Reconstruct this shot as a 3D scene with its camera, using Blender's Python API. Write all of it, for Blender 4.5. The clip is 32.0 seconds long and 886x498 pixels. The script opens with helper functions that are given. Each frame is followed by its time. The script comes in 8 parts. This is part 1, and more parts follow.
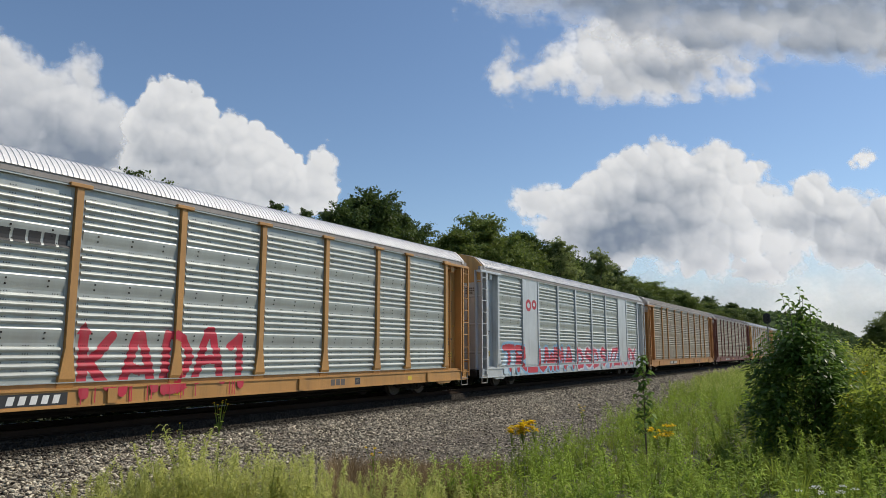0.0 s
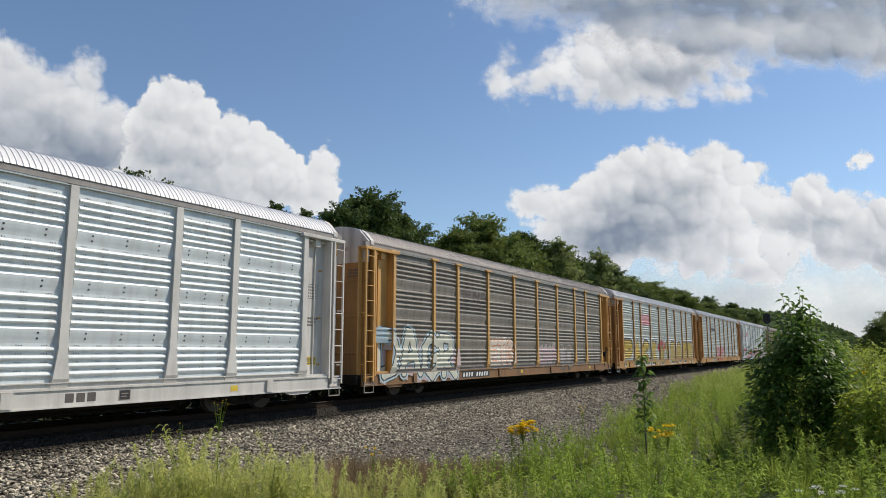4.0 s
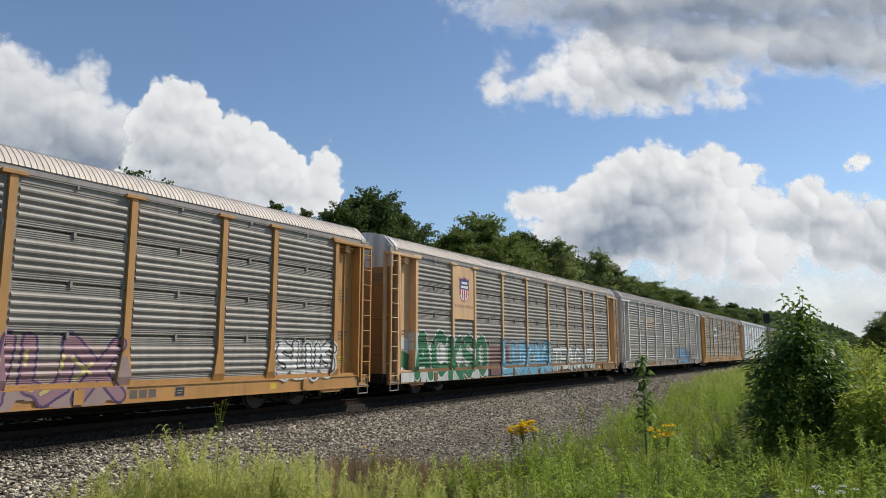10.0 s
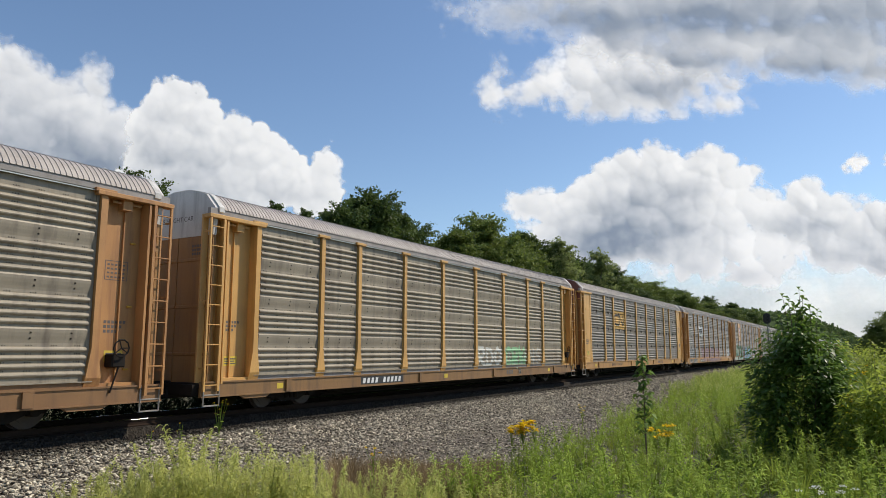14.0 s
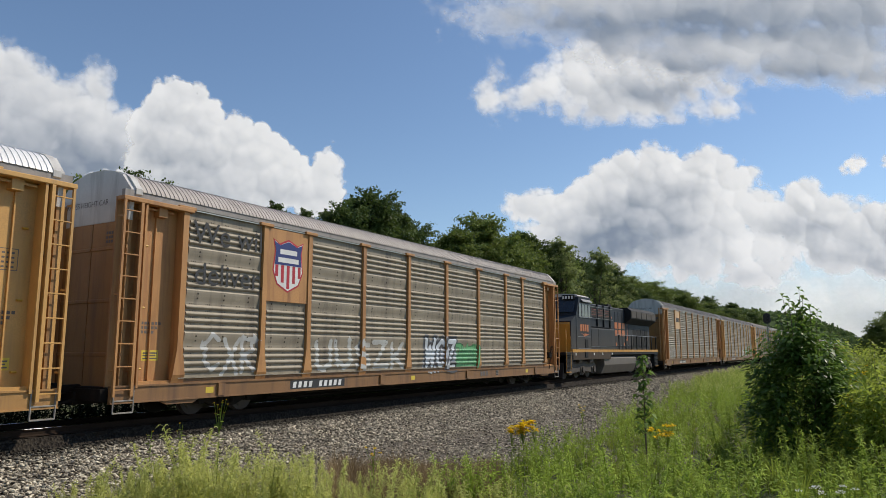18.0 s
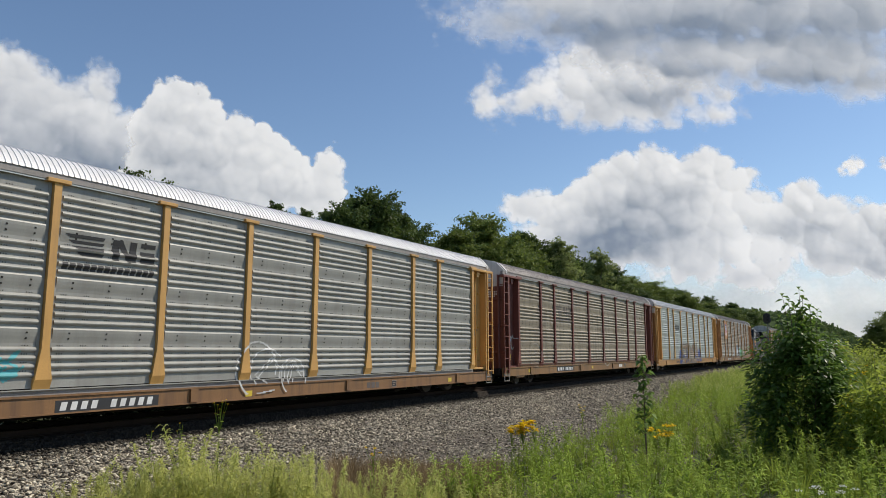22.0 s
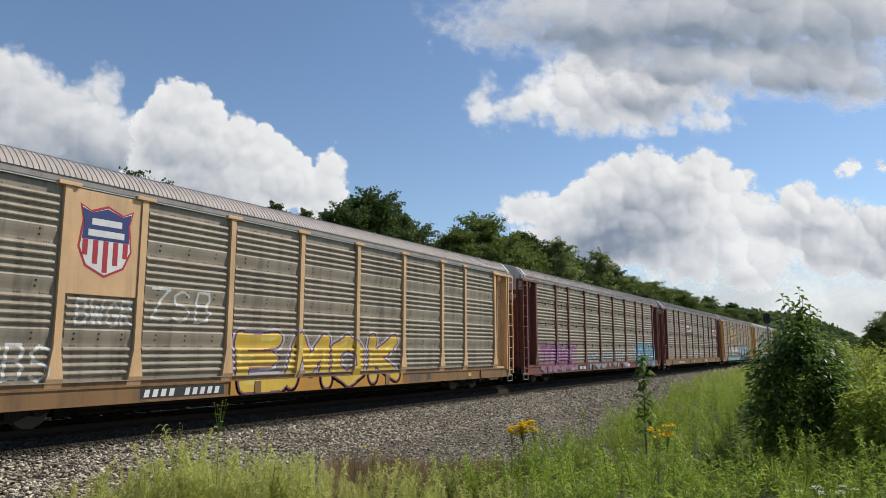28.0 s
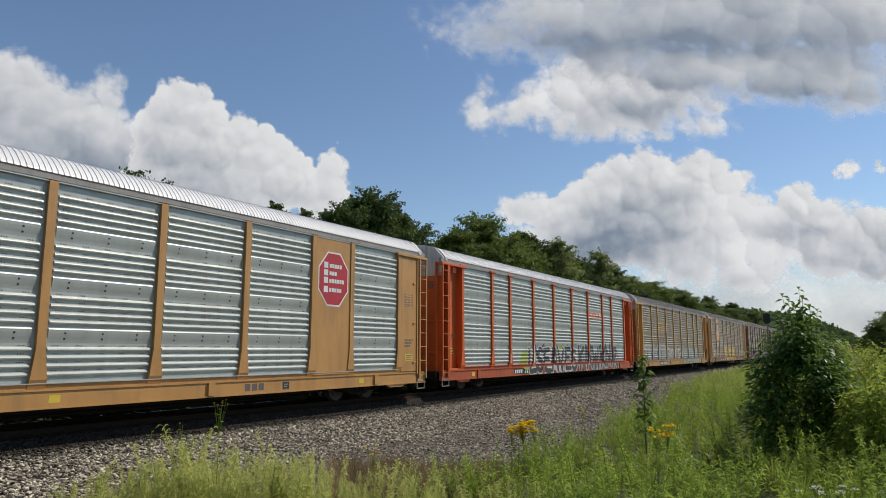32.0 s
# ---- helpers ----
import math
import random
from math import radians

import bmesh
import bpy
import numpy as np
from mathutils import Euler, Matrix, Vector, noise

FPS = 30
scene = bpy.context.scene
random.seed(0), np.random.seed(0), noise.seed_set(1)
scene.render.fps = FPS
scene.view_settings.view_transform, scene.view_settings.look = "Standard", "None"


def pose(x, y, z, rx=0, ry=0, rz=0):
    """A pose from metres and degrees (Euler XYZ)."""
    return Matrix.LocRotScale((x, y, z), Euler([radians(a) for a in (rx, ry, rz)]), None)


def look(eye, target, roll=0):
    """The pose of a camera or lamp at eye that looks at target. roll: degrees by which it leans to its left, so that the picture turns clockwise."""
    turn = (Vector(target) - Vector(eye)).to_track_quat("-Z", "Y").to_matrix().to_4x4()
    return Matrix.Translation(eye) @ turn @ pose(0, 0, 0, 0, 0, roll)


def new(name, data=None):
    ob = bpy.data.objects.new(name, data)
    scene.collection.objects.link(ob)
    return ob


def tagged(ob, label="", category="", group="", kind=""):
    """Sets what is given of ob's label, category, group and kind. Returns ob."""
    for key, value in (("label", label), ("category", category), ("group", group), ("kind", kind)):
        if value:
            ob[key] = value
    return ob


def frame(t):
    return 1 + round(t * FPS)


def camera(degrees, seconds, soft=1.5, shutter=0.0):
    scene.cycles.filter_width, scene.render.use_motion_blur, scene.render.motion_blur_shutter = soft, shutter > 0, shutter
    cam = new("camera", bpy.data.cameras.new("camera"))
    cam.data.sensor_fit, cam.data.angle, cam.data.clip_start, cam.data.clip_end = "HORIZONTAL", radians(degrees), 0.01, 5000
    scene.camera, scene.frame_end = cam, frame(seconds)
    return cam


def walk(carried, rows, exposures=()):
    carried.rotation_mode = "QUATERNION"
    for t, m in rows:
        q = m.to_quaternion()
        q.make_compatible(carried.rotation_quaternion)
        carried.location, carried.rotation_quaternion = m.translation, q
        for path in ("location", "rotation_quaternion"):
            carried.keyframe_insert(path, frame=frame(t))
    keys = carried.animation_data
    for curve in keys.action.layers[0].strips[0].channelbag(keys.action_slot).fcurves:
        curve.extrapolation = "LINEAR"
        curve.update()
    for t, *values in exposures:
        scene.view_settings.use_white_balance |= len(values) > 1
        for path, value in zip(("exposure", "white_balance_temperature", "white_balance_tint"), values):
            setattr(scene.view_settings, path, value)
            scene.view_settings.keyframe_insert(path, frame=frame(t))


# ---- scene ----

# ---- camera: held still beside the line ----
EYE = (0.0, 0.0, 1.69)
cam = camera(64.6, 32.0, soft=0.8)
VIEW = pose(EYE[0], EYE[1], EYE[2], 98.26, 0, -59.06)
walk(cam, [(0, VIEW), (32.0, VIEW)], [(0, -0.3), (2, -0.28), (3, -0.18), (6, -0.28), (7, -0.2), (10, -0.18), (12, -0.26), (14, -0.08), (17, -0.13), (19, -0.3), (20, -0.26), (22, -0.23), (25, -0.18), (28, -0.18), (30, -0.2), (31, -0.36), (32, -0.36)])

# ---- world, sun, exposure ----
SUN_AZ, SUN_EL = radians(-38.0), radians(46.0)
SUN_WAY = Vector((math.cos(SUN_EL) * math.cos(SUN_AZ), math.cos(SUN_EL) * math.sin(SUN_AZ), math.sin(SUN_EL)))
world = bpy.data.worlds.new("sky")
scene.world = world
world.use_nodes = True
wn = world.node_tree.nodes
sky = wn.new("ShaderNodeTexSky")
sky.sky_type, sky.sun_disc = "NISHITA", False
sky.sun_elevation, sky.sun_rotation = SUN_EL, radians(90.0) - SUN_AZ
sky.altitude, sky.air_density, sky.dust_density, sky.ozone_density = 300, 1.05, 0.28, 3.2
world.node_tree.links.new(sky.outputs[0], wn["Background"].inputs[0])
wn["Background"].inputs[1].default_value = 0.14
sun_data = bpy.data.lights.new("sun", "SUN")
sun_data.energy, sun_data.angle, sun_data.color = 4.9, radians(0.53), (1.0, 0.915, 0.79)
sun = new("sun", sun_data)
sun.matrix_world = look(SUN_WAY * 100, (0, 0, 0))

# ---- plan: rail top is z = 0, the line runs along x ----
TRACK_Y = 16.61
SPEED = 19.623
GAIN = 0.00315
PITCH = 28.965


# ---- node helpers ----
class Nodes:
    """A small builder for node materials."""

    def __init__(self, name):
        self.mat = bpy.data.materials.new(name)
        self.mat.use_nodes = True
        self.tree = self.mat.node_tree
        self.n = self.tree.nodes
        self.bsdf = self.n["Principled BSDF"]
        self.out = self.n["Material Output"]

    def add(self, kind, **inputs):
        node = self.n.new(kind)
        for key, value in inputs.items():
            self.put(node, key, value)
        return node

    def put(self, node, key, value):
        socket = node.inputs[int(key[1:])] if key[0] == "_" and key[1:].isdigit() else node.inputs[key.replace("_", " ")]
        if isinstance(value, bpy.types.NodeSocket):
            self.tree.links.new(value, socket)
        else:
            socket.default_value = value

    def math(self, op, a, b=0.5, clamp=False):
        node = self.add("ShaderNodeMath", _0=a, _1=b)
        node.operation, node.use_clamp = op, clamp
        return node.outputs[0]

    def coords(self, scale=(1, 1, 1), vary=True):
        tc = self.add("ShaderNodeTexCoord")
        m = self.add("ShaderNodeMapping", Vector=tc.outputs["Object"], Scale=scale)
        if vary:
            info = self.add("ShaderNodeObjectInfo")
            self.put(m, "Location", self.vec(info.outputs["Random"], 40.0))
        return m.outputs[0]

    def vec(self, value, factor):
        node = self.add("ShaderNodeVectorMath", _0=value)
        node.operation = "SCALE"
        node.inputs["Scale"].default_value = factor
        return node.outputs[0]

    def noise(self, vector, scale, detail=4.0, rough=0.55):
        return self.add("ShaderNodeTexNoise", Vector=vector, Scale=scale, Detail=detail, Roughness=rough).outputs["Fac"]

    def ramp(self, value, lo, hi):
        node = self.add("ShaderNodeMapRange", Value=value, From_Min=lo, From_Max=hi)
        return node.outputs[0]

    def mix(self, fac, a, b, blend="MIX"):
        node = self.n.new("ShaderNodeMix")
        node.data_type, node.blend_type = "RGBA", blend
        for socket, value in ((node.inputs[0], fac), (node.inputs[6], a), (node.inputs[7], b)):
            if isinstance(value, bpy.types.NodeSocket):
                self.tree.links.new(value, socket)
            else:
                socket.default_value = (*value, 1) if isinstance(value, tuple) and len(value) == 3 else value
        return node.outputs[2]

    def bump(self, height, strength=0.3, distance=0.01):
        node = self.add("ShaderNodeBump", Height=height, Strength=strength, Distance=distance)
        self.put(self.bsdf, "Normal", node.outputs[0])


def shade(color, f):
    return tuple(min(1.0, c * f) for c in color)


def painted(name, color, rough=0.55, metal=0.0, dirt=(0.10, 0.075, 0.055), amount=0.5, streak=True, grain=30.0, bump=0.15, vary=0.25, gloss=0.5):
    """Weathered paint or steel: broad fading, streaks that run down, fine grain."""
    m = Nodes(name)
    p = m.coords()
    broad = m.noise(p, 0.9, 5)
    fine = m.noise(p, grain, 3)
    col = m.mix(m.ramp(broad, 0.3, 0.75), shade(color, 1 - vary), shade(color, 1 + vary * 0.6))
    col = m.mix(m.ramp(fine, 0.35, 0.7), col, shade(color, 0.9))
    if streak:
        s = m.noise(m.coords((2.2, 2.2, 0.22)), 1.6, 6, 0.62)
        dirtf = m.math("MULTIPLY", m.ramp(s, 0.48, 0.78), amount, True)
    else:
        dirtf = m.math("MULTIPLY", m.ramp(m.noise(p, 2.3, 6, 0.65), 0.5, 0.75), amount, True)
    col = m.mix(dirtf, col, dirt)
    m.put(m.bsdf, "Base_Color", col)
    r = m.math("ADD", m.math("MULTIPLY", fine, 0.2), rough - 0.1, True)
    m.put(m.bsdf, "Roughness", r)
    m.put(m.bsdf, "Metallic", metal)
    m.put(m.bsdf, "Specular_IOR_Level", gloss)
    if bump:
        m.bump(fine, bump, 0.004)
    return m.mat


def leafy(name, a, b, trans=0.35, rough=0.45, gloss=0.5, plant=False):
    """Leaf: two greens, varied leaf by leaf and, in joined growth, plant by plant; light passes through."""
    m = Nodes(name)
    geo = m.add("ShaderNodeNewGeometry")
    info = m.add("ShaderNodeObjectInfo")
    tone = m.math("ADD", m.math("MULTIPLY", geo.outputs["Random Per Island"], 0.8), m.math("MULTIPLY", info.outputs["Random"], 0.25))
    if plant:
        each = m.add("ShaderNodeAttribute")
        each.attribute_name = "plant"
        tone = m.math("ADD", m.math("MULTIPLY", geo.outputs["Random Per Island"], 0.4), m.math("MULTIPLY", each.outputs["Fac"], 0.62))
    col = m.mix(tone, a, b)
    m.put(m.bsdf, "Base_Color", col)
    m.put(m.bsdf, "Roughness", rough)
    m.put(m.bsdf, "Specular_IOR_Level", gloss)
    tr = m.add("ShaderNodeBsdfTranslucent", Color=m.mix(0.5, col, shade(b, 1.8)))
    mx = m.add("ShaderNodeMixShader", _0=trans, _1=m.bsdf.outputs[0], _2=tr.outputs[0])
    m.tree.links.new(mx.outputs[0], m.out.inputs[0])
    return m.mat


# ---- mesh helpers ----
def mesh_of(name, verts, faces, material=None, smooth=False):
    me = bpy.data.meshes.new(name)
    me.from_pydata(verts, [], faces)
    if material is not None:
        for mt in material if isinstance(material, (list, tuple)) else (material,):
            me.materials.append(mt)
    if smooth:
        me.polygons.foreach_set("use_smooth", [True] * len(me.polygons))
    me.update()
    return me


class Shape:
    """Collects verts and faces of one mesh."""

    def __init__(self):
        self.v, self.f = [], []

    def box(self, x0, x1, y0, y1, z0, z1, bevel=0.0):
        if bevel <= 0:
            b = len(self.v)
            self.v += [(x, y, z) for z in (z0, z1) for y in (y0, y1) for x in (x0, x1)]
            self.f += [tuple(b + i for i in q) for q in ((0, 2, 3, 1), (4, 5, 7, 6), (0, 1, 5, 4), (2, 6, 7, 3), (0, 4, 6, 2), (1, 3, 7, 5))]
            return self
        c = min(bevel, (x1 - x0) / 2.5, (y1 - y0) / 2.5, (z1 - z0) / 2.5)
        bm = bmesh.new()
        bmesh.ops.create_cube(bm, size=1, matrix=Matrix.LocRotScale(((x0 + x1) / 2, (y0 + y1) / 2, (z0 + z1) / 2), None, (x1 - x0, y1 - y0, z1 - z0)))
        bmesh.ops.bevel(bm, geom=list(bm.edges), offset=c, segments=1, profile=0.5, affect="EDGES")
        return self.take(bm)

    def take(self, bm, m=None):
        if m is not None:
            bmesh.ops.transform(bm, matrix=m, verts=bm.verts)
        b = len(self.v)
        bm.verts.index_update()
        self.v += [tuple(v.co) for v in bm.verts]
        self.f += [tuple(b + v.index for v in f.verts) for f in bm.faces]
        bm.free()
        return self

    def tube(self, a, b, r, n=6, r2=None):
        """A rod from a to b."""
        a, b = Vector(a), Vector(b)
        r2 = r if r2 is None else r2
        q = (b - a).to_track_quat("Z", "Y")
        k = len(self.v)
        for p, rr in ((a, r), (b, r2)):
            for i in range(n):
                w = 2 * math.pi * i / n
                self.v.append(tuple(p + q @ Vector((rr * math.cos(w), rr * math.sin(w), 0))))
        self.f += [(k + i, k + (i + 1) % n, k + n + (i + 1) % n, k + n + i) for i in range(n)]
        self.f += [tuple(k + i for i in reversed(range(n))), tuple(k + n + i for i in range(n))]
        return self

    def prism(self, outline, axis, lo, hi):
        """An outline of 2D points drawn out along axis x, y or z."""
        k, n = len(self.v), len(outline)
        put = {"x": lambda p, w: (w, p[0], p[1]), "y": lambda p, w: (p[0], w, p[1]), "z": lambda p, w: (p[0], p[1], w)}[axis]
        for w in (lo, hi):
            self.v += [put(p, w) for p in outline]
        self.f += [(k + i, k + (i + 1) % n, k + n + (i + 1) % n, k + n + i) for i in range(n)]
        self.f += [tuple(k + i for i in reversed(range(n))), tuple(k + n + i for i in range(n))]
        return self

    def mesh(self, name, material=None, smooth=False):
        me = mesh_of(name, self.v, self.f, material, smooth)
        bm = bmesh.new()
        bm.from_mesh(me)
        bmesh.ops.recalc_face_normals(bm, faces=bm.faces)
        bm.to_mesh(me)
        bm.free()
        return me


def part(name, me, parent, m=None, material=None, label=""):
    """One mesh object under a thing or under a part; material overrides the mesh's own on this object alone."""
    ob = new(name, me)
    ob.parent = parent
    if m is not None:
        ob.matrix_basis = m
    if material is not None:
        ob.material_slots[0].link = "OBJECT"
        ob.material_slots[0].material = material
    if label:
        ob["label"] = label
    return ob


def thing(name, m, label, category, group=""):
    ob = new(name)
    ob.empty_display_size = 0.2
    ob.matrix_basis = m
    return tagged(ob, label, category, group)

# ---- materials of the ground ----
def soil_material():
    m = Nodes("weedy_soil")
    p = m.coords(vary=False)
    col = m.mix(m.ramp(m.noise(p, 0.6, 6), 0.35, 0.65), (0.06, 0.055, 0.03), (0.07, 0.10, 0.025))
    col = m.mix(m.ramp(m.noise(p, 14, 4), 0.4, 0.7), col, (0.12, 0.10, 0.06))
    m.put(m.bsdf, "Base_Color", col)
    m.put(m.bsdf, "Roughness", 0.95)
    m.bump(m.noise(p, 9, 6), 0.8, 0.05)
    return m.mat


def ballast_material():
    m = Nodes("crushed_stone")
    p = m.coords(vary=False)
    vor = m.add("ShaderNodeTexVoronoi", Vector=p, Scale=17.0)
    edge = m.ramp(vor.outputs["Distance"], 0.0, 0.5)
    sep = m.add("ShaderNodeSeparateColor", Color=vor.outputs["Color"])
    col = m.mix(sep.outputs[0], (0.03, 0.026, 0.02), (0.32, 0.28, 0.21))
    col = m.mix(m.ramp(m.noise(p, 0.5, 4), 0.35, 0.7), col, m.mix(0.4, col, (0.14, 0.11, 0.10)))
    col = m.mix(edge, (0.05, 0.045, 0.045), col)
    # train's shade painted into the stones beside the rails, with brake dust and oil
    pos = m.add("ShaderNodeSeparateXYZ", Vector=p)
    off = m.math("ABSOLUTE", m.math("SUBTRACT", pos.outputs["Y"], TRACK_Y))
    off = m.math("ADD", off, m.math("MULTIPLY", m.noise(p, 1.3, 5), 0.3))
    rail_shade = m.add("ShaderNodeMapRange", Value=off, From_Min=1.85, From_Max=1.38)
    col = m.mix(m.math("MULTIPLY", rail_shade.outputs[0], 0.88), col, (0.016, 0.013, 0.011))
    m.put(m.bsdf, "Base_Color", col)
    m.put(m.bsdf, "Roughness", 0.9)
    m.put(m.bsdf, "Specular_IOR_Level", 0.1)
    m.bump(vor.outputs["Distance"], 1.0, 0.05)
    return m.mat


def stone_material():
    m = Nodes("ballast_stone")
    geo = m.add("ShaderNodeNewGeometry")
    p = m.coords(vary=False)
    tone = m.math("POWER", geo.outputs["Random Per Island"], 1.45)
    col = m.mix(tone, (0.045, 0.039, 0.029), (0.95, 0.85, 0.64))
    col = m.mix(m.ramp(m.noise(p, 0.5, 4), 0.4, 0.75), col, m.mix(0.3, col, (0.13, 0.11, 0.085)))
    col = m.mix(m.math("MULTIPLY", m.noise(p, 60, 3), 0.5), col, (0.20, 0.165, 0.14))
    # darker by the rails: shade under the cars put in, plus oily dust
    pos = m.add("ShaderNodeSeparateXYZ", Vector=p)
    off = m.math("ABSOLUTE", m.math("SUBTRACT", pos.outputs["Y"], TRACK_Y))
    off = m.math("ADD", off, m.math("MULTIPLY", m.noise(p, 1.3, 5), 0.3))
    rail_shade = m.add("ShaderNodeMapRange", Value=off, From_Min=1.85, From_Max=1.38)
    col = m.mix(m.math("MULTIPLY", rail_shade.outputs[0], 0.88), col, (0.016, 0.013, 0.011))
    m.put(m.bsdf, "Base_Color", col)
    m.put(m.bsdf, "Roughness", 0.85)
    m.put(m.bsdf, "Specular_IOR_Level", 0.15)
    return m.mat


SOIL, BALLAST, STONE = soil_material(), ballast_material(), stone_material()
RAIL_SIDE = painted("rusty_rail", (0.035, 0.024, 0.018), 0.95, 0.0, dirt=(0.03, 0.022, 0.018), streak=False, gloss=0.05)
RAIL_TOP = painted("polished_rail_head", (0.80, 0.79, 0.78), 0.14, 1.0, amount=0.1, streak=False, bump=0.03, vary=0.08)
TIE = painted("creosoted_tie", (0.028, 0.022, 0.018), 1.0, dirt=(0.04, 0.033, 0.027), amount=0.6, streak=False, gloss=0.05)


# ---- ground: one sheet to the horizon, bank and line along x ----
def ground_height(x, y):
    """Height of the natural ground; a low bank near the line on its near side, woods and hills far off."""
    d = y - TRACK_Y
    z = -1.12 + 0.10 * noise.noise(Vector((x * 0.07, y * 0.09, 0))) + 0.05 * noise.noise(Vector((x * 0.5, y * 0.5, 3)))
    if d > 8:
        z += min(6.0, (d - 8) * 0.09)
    if d < -14:
        z += min(0.5, (-14 - d) * 0.12)
    return z


def build_ground():
    xs = [-3000, -1200, -500, -220, -120, -60, -30] + [x for x in range(-20, 62, 2)] + [70, 85, 105, 130, 170, 230, 320, 480, 700, 1100, 1800, 3000, 4500]
    ys = [-3000, -1200, -500, -200, -90, -45, -25] + [y for y in range(-16, 34, 2)] + [40, 50, 65, 90, 130, 200, 320, 600, 1200, 3000]
    verts = [(x, y, ground_height(x, y)) for y in ys for x in xs]
    n = len(xs)
    faces = [(j * n + i, j * n + i + 1, (j + 1) * n + i + 1, (j + 1) * n + i) for j in range(len(ys) - 1) for i in range(n - 1)]
    ground = new("ground", mesh_of("ground", verts, faces, SOIL, True))
    tagged(ground, "uneven weedy soil beside the railway line", "ground", kind="structure")


def bank_height(y):
    """Cross-section of the stone bed."""
    d = abs(y - TRACK_Y)
    if d < 0.985:
        return -0.185
    if d < 1.03:
        return -0.185 - (d - 0.985) * 5.9
    if d < 3.9:
        return -0.45 - (d - 1.03) * 0.178
    return -0.96 - min(0.06, (d - 3.9) * 0.02)


def build_bed():
    ds = [-13.0, -11.5, -10.0, -8.5, -7.0, -5.5, -4.7, -3.9, -3.2, -2.5, -1.9, -1.5, -1.2, -1.03, -0.985, 0, 0.985, 1.03, 1.2, 1.5, 1.9, 2.5, 3.2, 3.9, 4.7]
    xs = [-400, -100, -40] + list(range(-30, 90, 3)) + [100, 130, 180, 260, 400, 700, 1200, 2500]
    verts, faces = [], []
    for x in xs:
        for d in ds:
            verts.append((x, TRACK_Y + d, bank_height(TRACK_Y + d) + 0.02 * noise.noise(Vector((x * 0.4, d, 1)))))
    n = len(ds)
    faces = [(i * n + j, (i + 1) * n + j, (i + 1) * n + j + 1, i * n + j + 1) for i in range(len(xs) - 1) for j in range(n - 1)]
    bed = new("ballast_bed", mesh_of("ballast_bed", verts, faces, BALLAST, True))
    tagged(bed, "bank of grey crushed stone under the rails", "railway ballast", kind="structure")
    # loose stones on the near shoulder
    rng = random.Random(4)
    forms = []
    for k in range(12):
        bm = bmesh.new()
        bmesh.ops.create_icosphere(bm, subdivisions=1, radius=1)
        for v in bm.verts:
            v.co *= rng.uniform(0.5, 1.2)
        bmesh.ops.scale(bm, vec=(1, rng.uniform(0.6, 0.95), rng.uniform(0.5, 0.8)), verts=bm.verts)
        bm.verts.index_update()
        forms.append((np.array([v.co[:] for v in bm.verts]), [tuple(v.index for v in f.verts) for f in bm.faces]))
        bm.free()
    verts, faces, base = [], [], 0
    count = 78000
    for i in range(count):
        x = 2 + (33 * rng.random() ** 1.1 if i % 5 else 33 + 45 * rng.random())
        y = TRACK_Y - rng.uniform(1.02, 4.6) if i % 3 else TRACK_Y - rng.uniform(4.6, 10.0)
        v, f = forms[i % 12]
        a = rng.uniform(0, 6.283)
        r = (0.022 + 0.036 * rng.random() ** 1.6) * (1.0 if x < 34 else 1.3)
        c, s = math.cos(a) * r, math.sin(a) * r
        w = np.empty_like(v)
        w[:, 0], w[:, 1], w[:, 2] = v[:, 0] * c - v[:, 1] * s + x, v[:, 0] * s + v[:, 1] * c + y, v[:, 2] * r + bank_height(y) + rng.uniform(-0.01, 0.045)
        verts.append(w)
        faces += [(q[0] + base, q[1] + base, q[2] + base) for q in f]
        base += len(v)
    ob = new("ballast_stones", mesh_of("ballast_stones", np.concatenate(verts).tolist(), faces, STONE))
    tagged(ob, "loose grey crushed stones on the shoulder of the line", "ballast stones", kind="stuff")


def build_rails():
    for side, y in (("near", TRACK_Y - 0.755), ("far", TRACK_Y + 0.755)):
        rail = thing("rail", pose(0, y, 0), "rust-brown steel rail with a bright polished head", "rail", "rails of the line")
        web = Shape().prism([(-0.07, -0.17), (0.07, -0.17), (0.07, -0.155), (0.012, -0.13), (0.012, -0.045), (0.037, -0.036), (0.037, -0.012), (0.03, -0.0075), (-0.03, -0.0075), (-0.037, -0.012), (-0.037, -0.036), (-0.012, -0.045), (-0.012, -0.13), (-0.07, -0.155)], "x", -400, 2500)
        part("rail_web", web.mesh("rail_web", RAIL_SIDE), rail)
        head = Shape().prism([(-0.0345, -0.0095), (0.0345, -0.0095), (0.032, -0.006), (0.024, -0.001), (0.012, 0.001), (-0.012, 0.001), (-0.024, -0.001), (-0.032, -0.006)], "x", -400, 2500)
        part("rail_head", head.mesh("rail_head", RAIL_TOP), rail, label="bright worn rail head")
    tie = Shape().box(-0.115, 0.115, -0.97, 0.97, -0.36, -0.172, 0.012).mesh("tie", TIE)
    rng = random.Random(8)
    rest = Shape()
    track = thing("railway_ties", pose(0, TRACK_Y, 0), "dark creosoted wooden ties bedded in crushed stone", "railway ties", "")
    for i in range(-20, 300):
        x = i * 0.52
        if -8 < x < 95:
            part("tie", tie, track, pose(x + rng.uniform(-0.02, 0.02), rng.uniform(-0.03, 0.03), rng.uniform(-0.006, 0.002), 0, 0, rng.uniform(-0.6, 0.6)))
        else:
            rest.box(x - 0.115, x + 0.115, -0.97, 0.97, -0.36, -0.172)
    tagged(part("far_ties", rest.mesh("far_ties", TIE), track), kind="stuff")


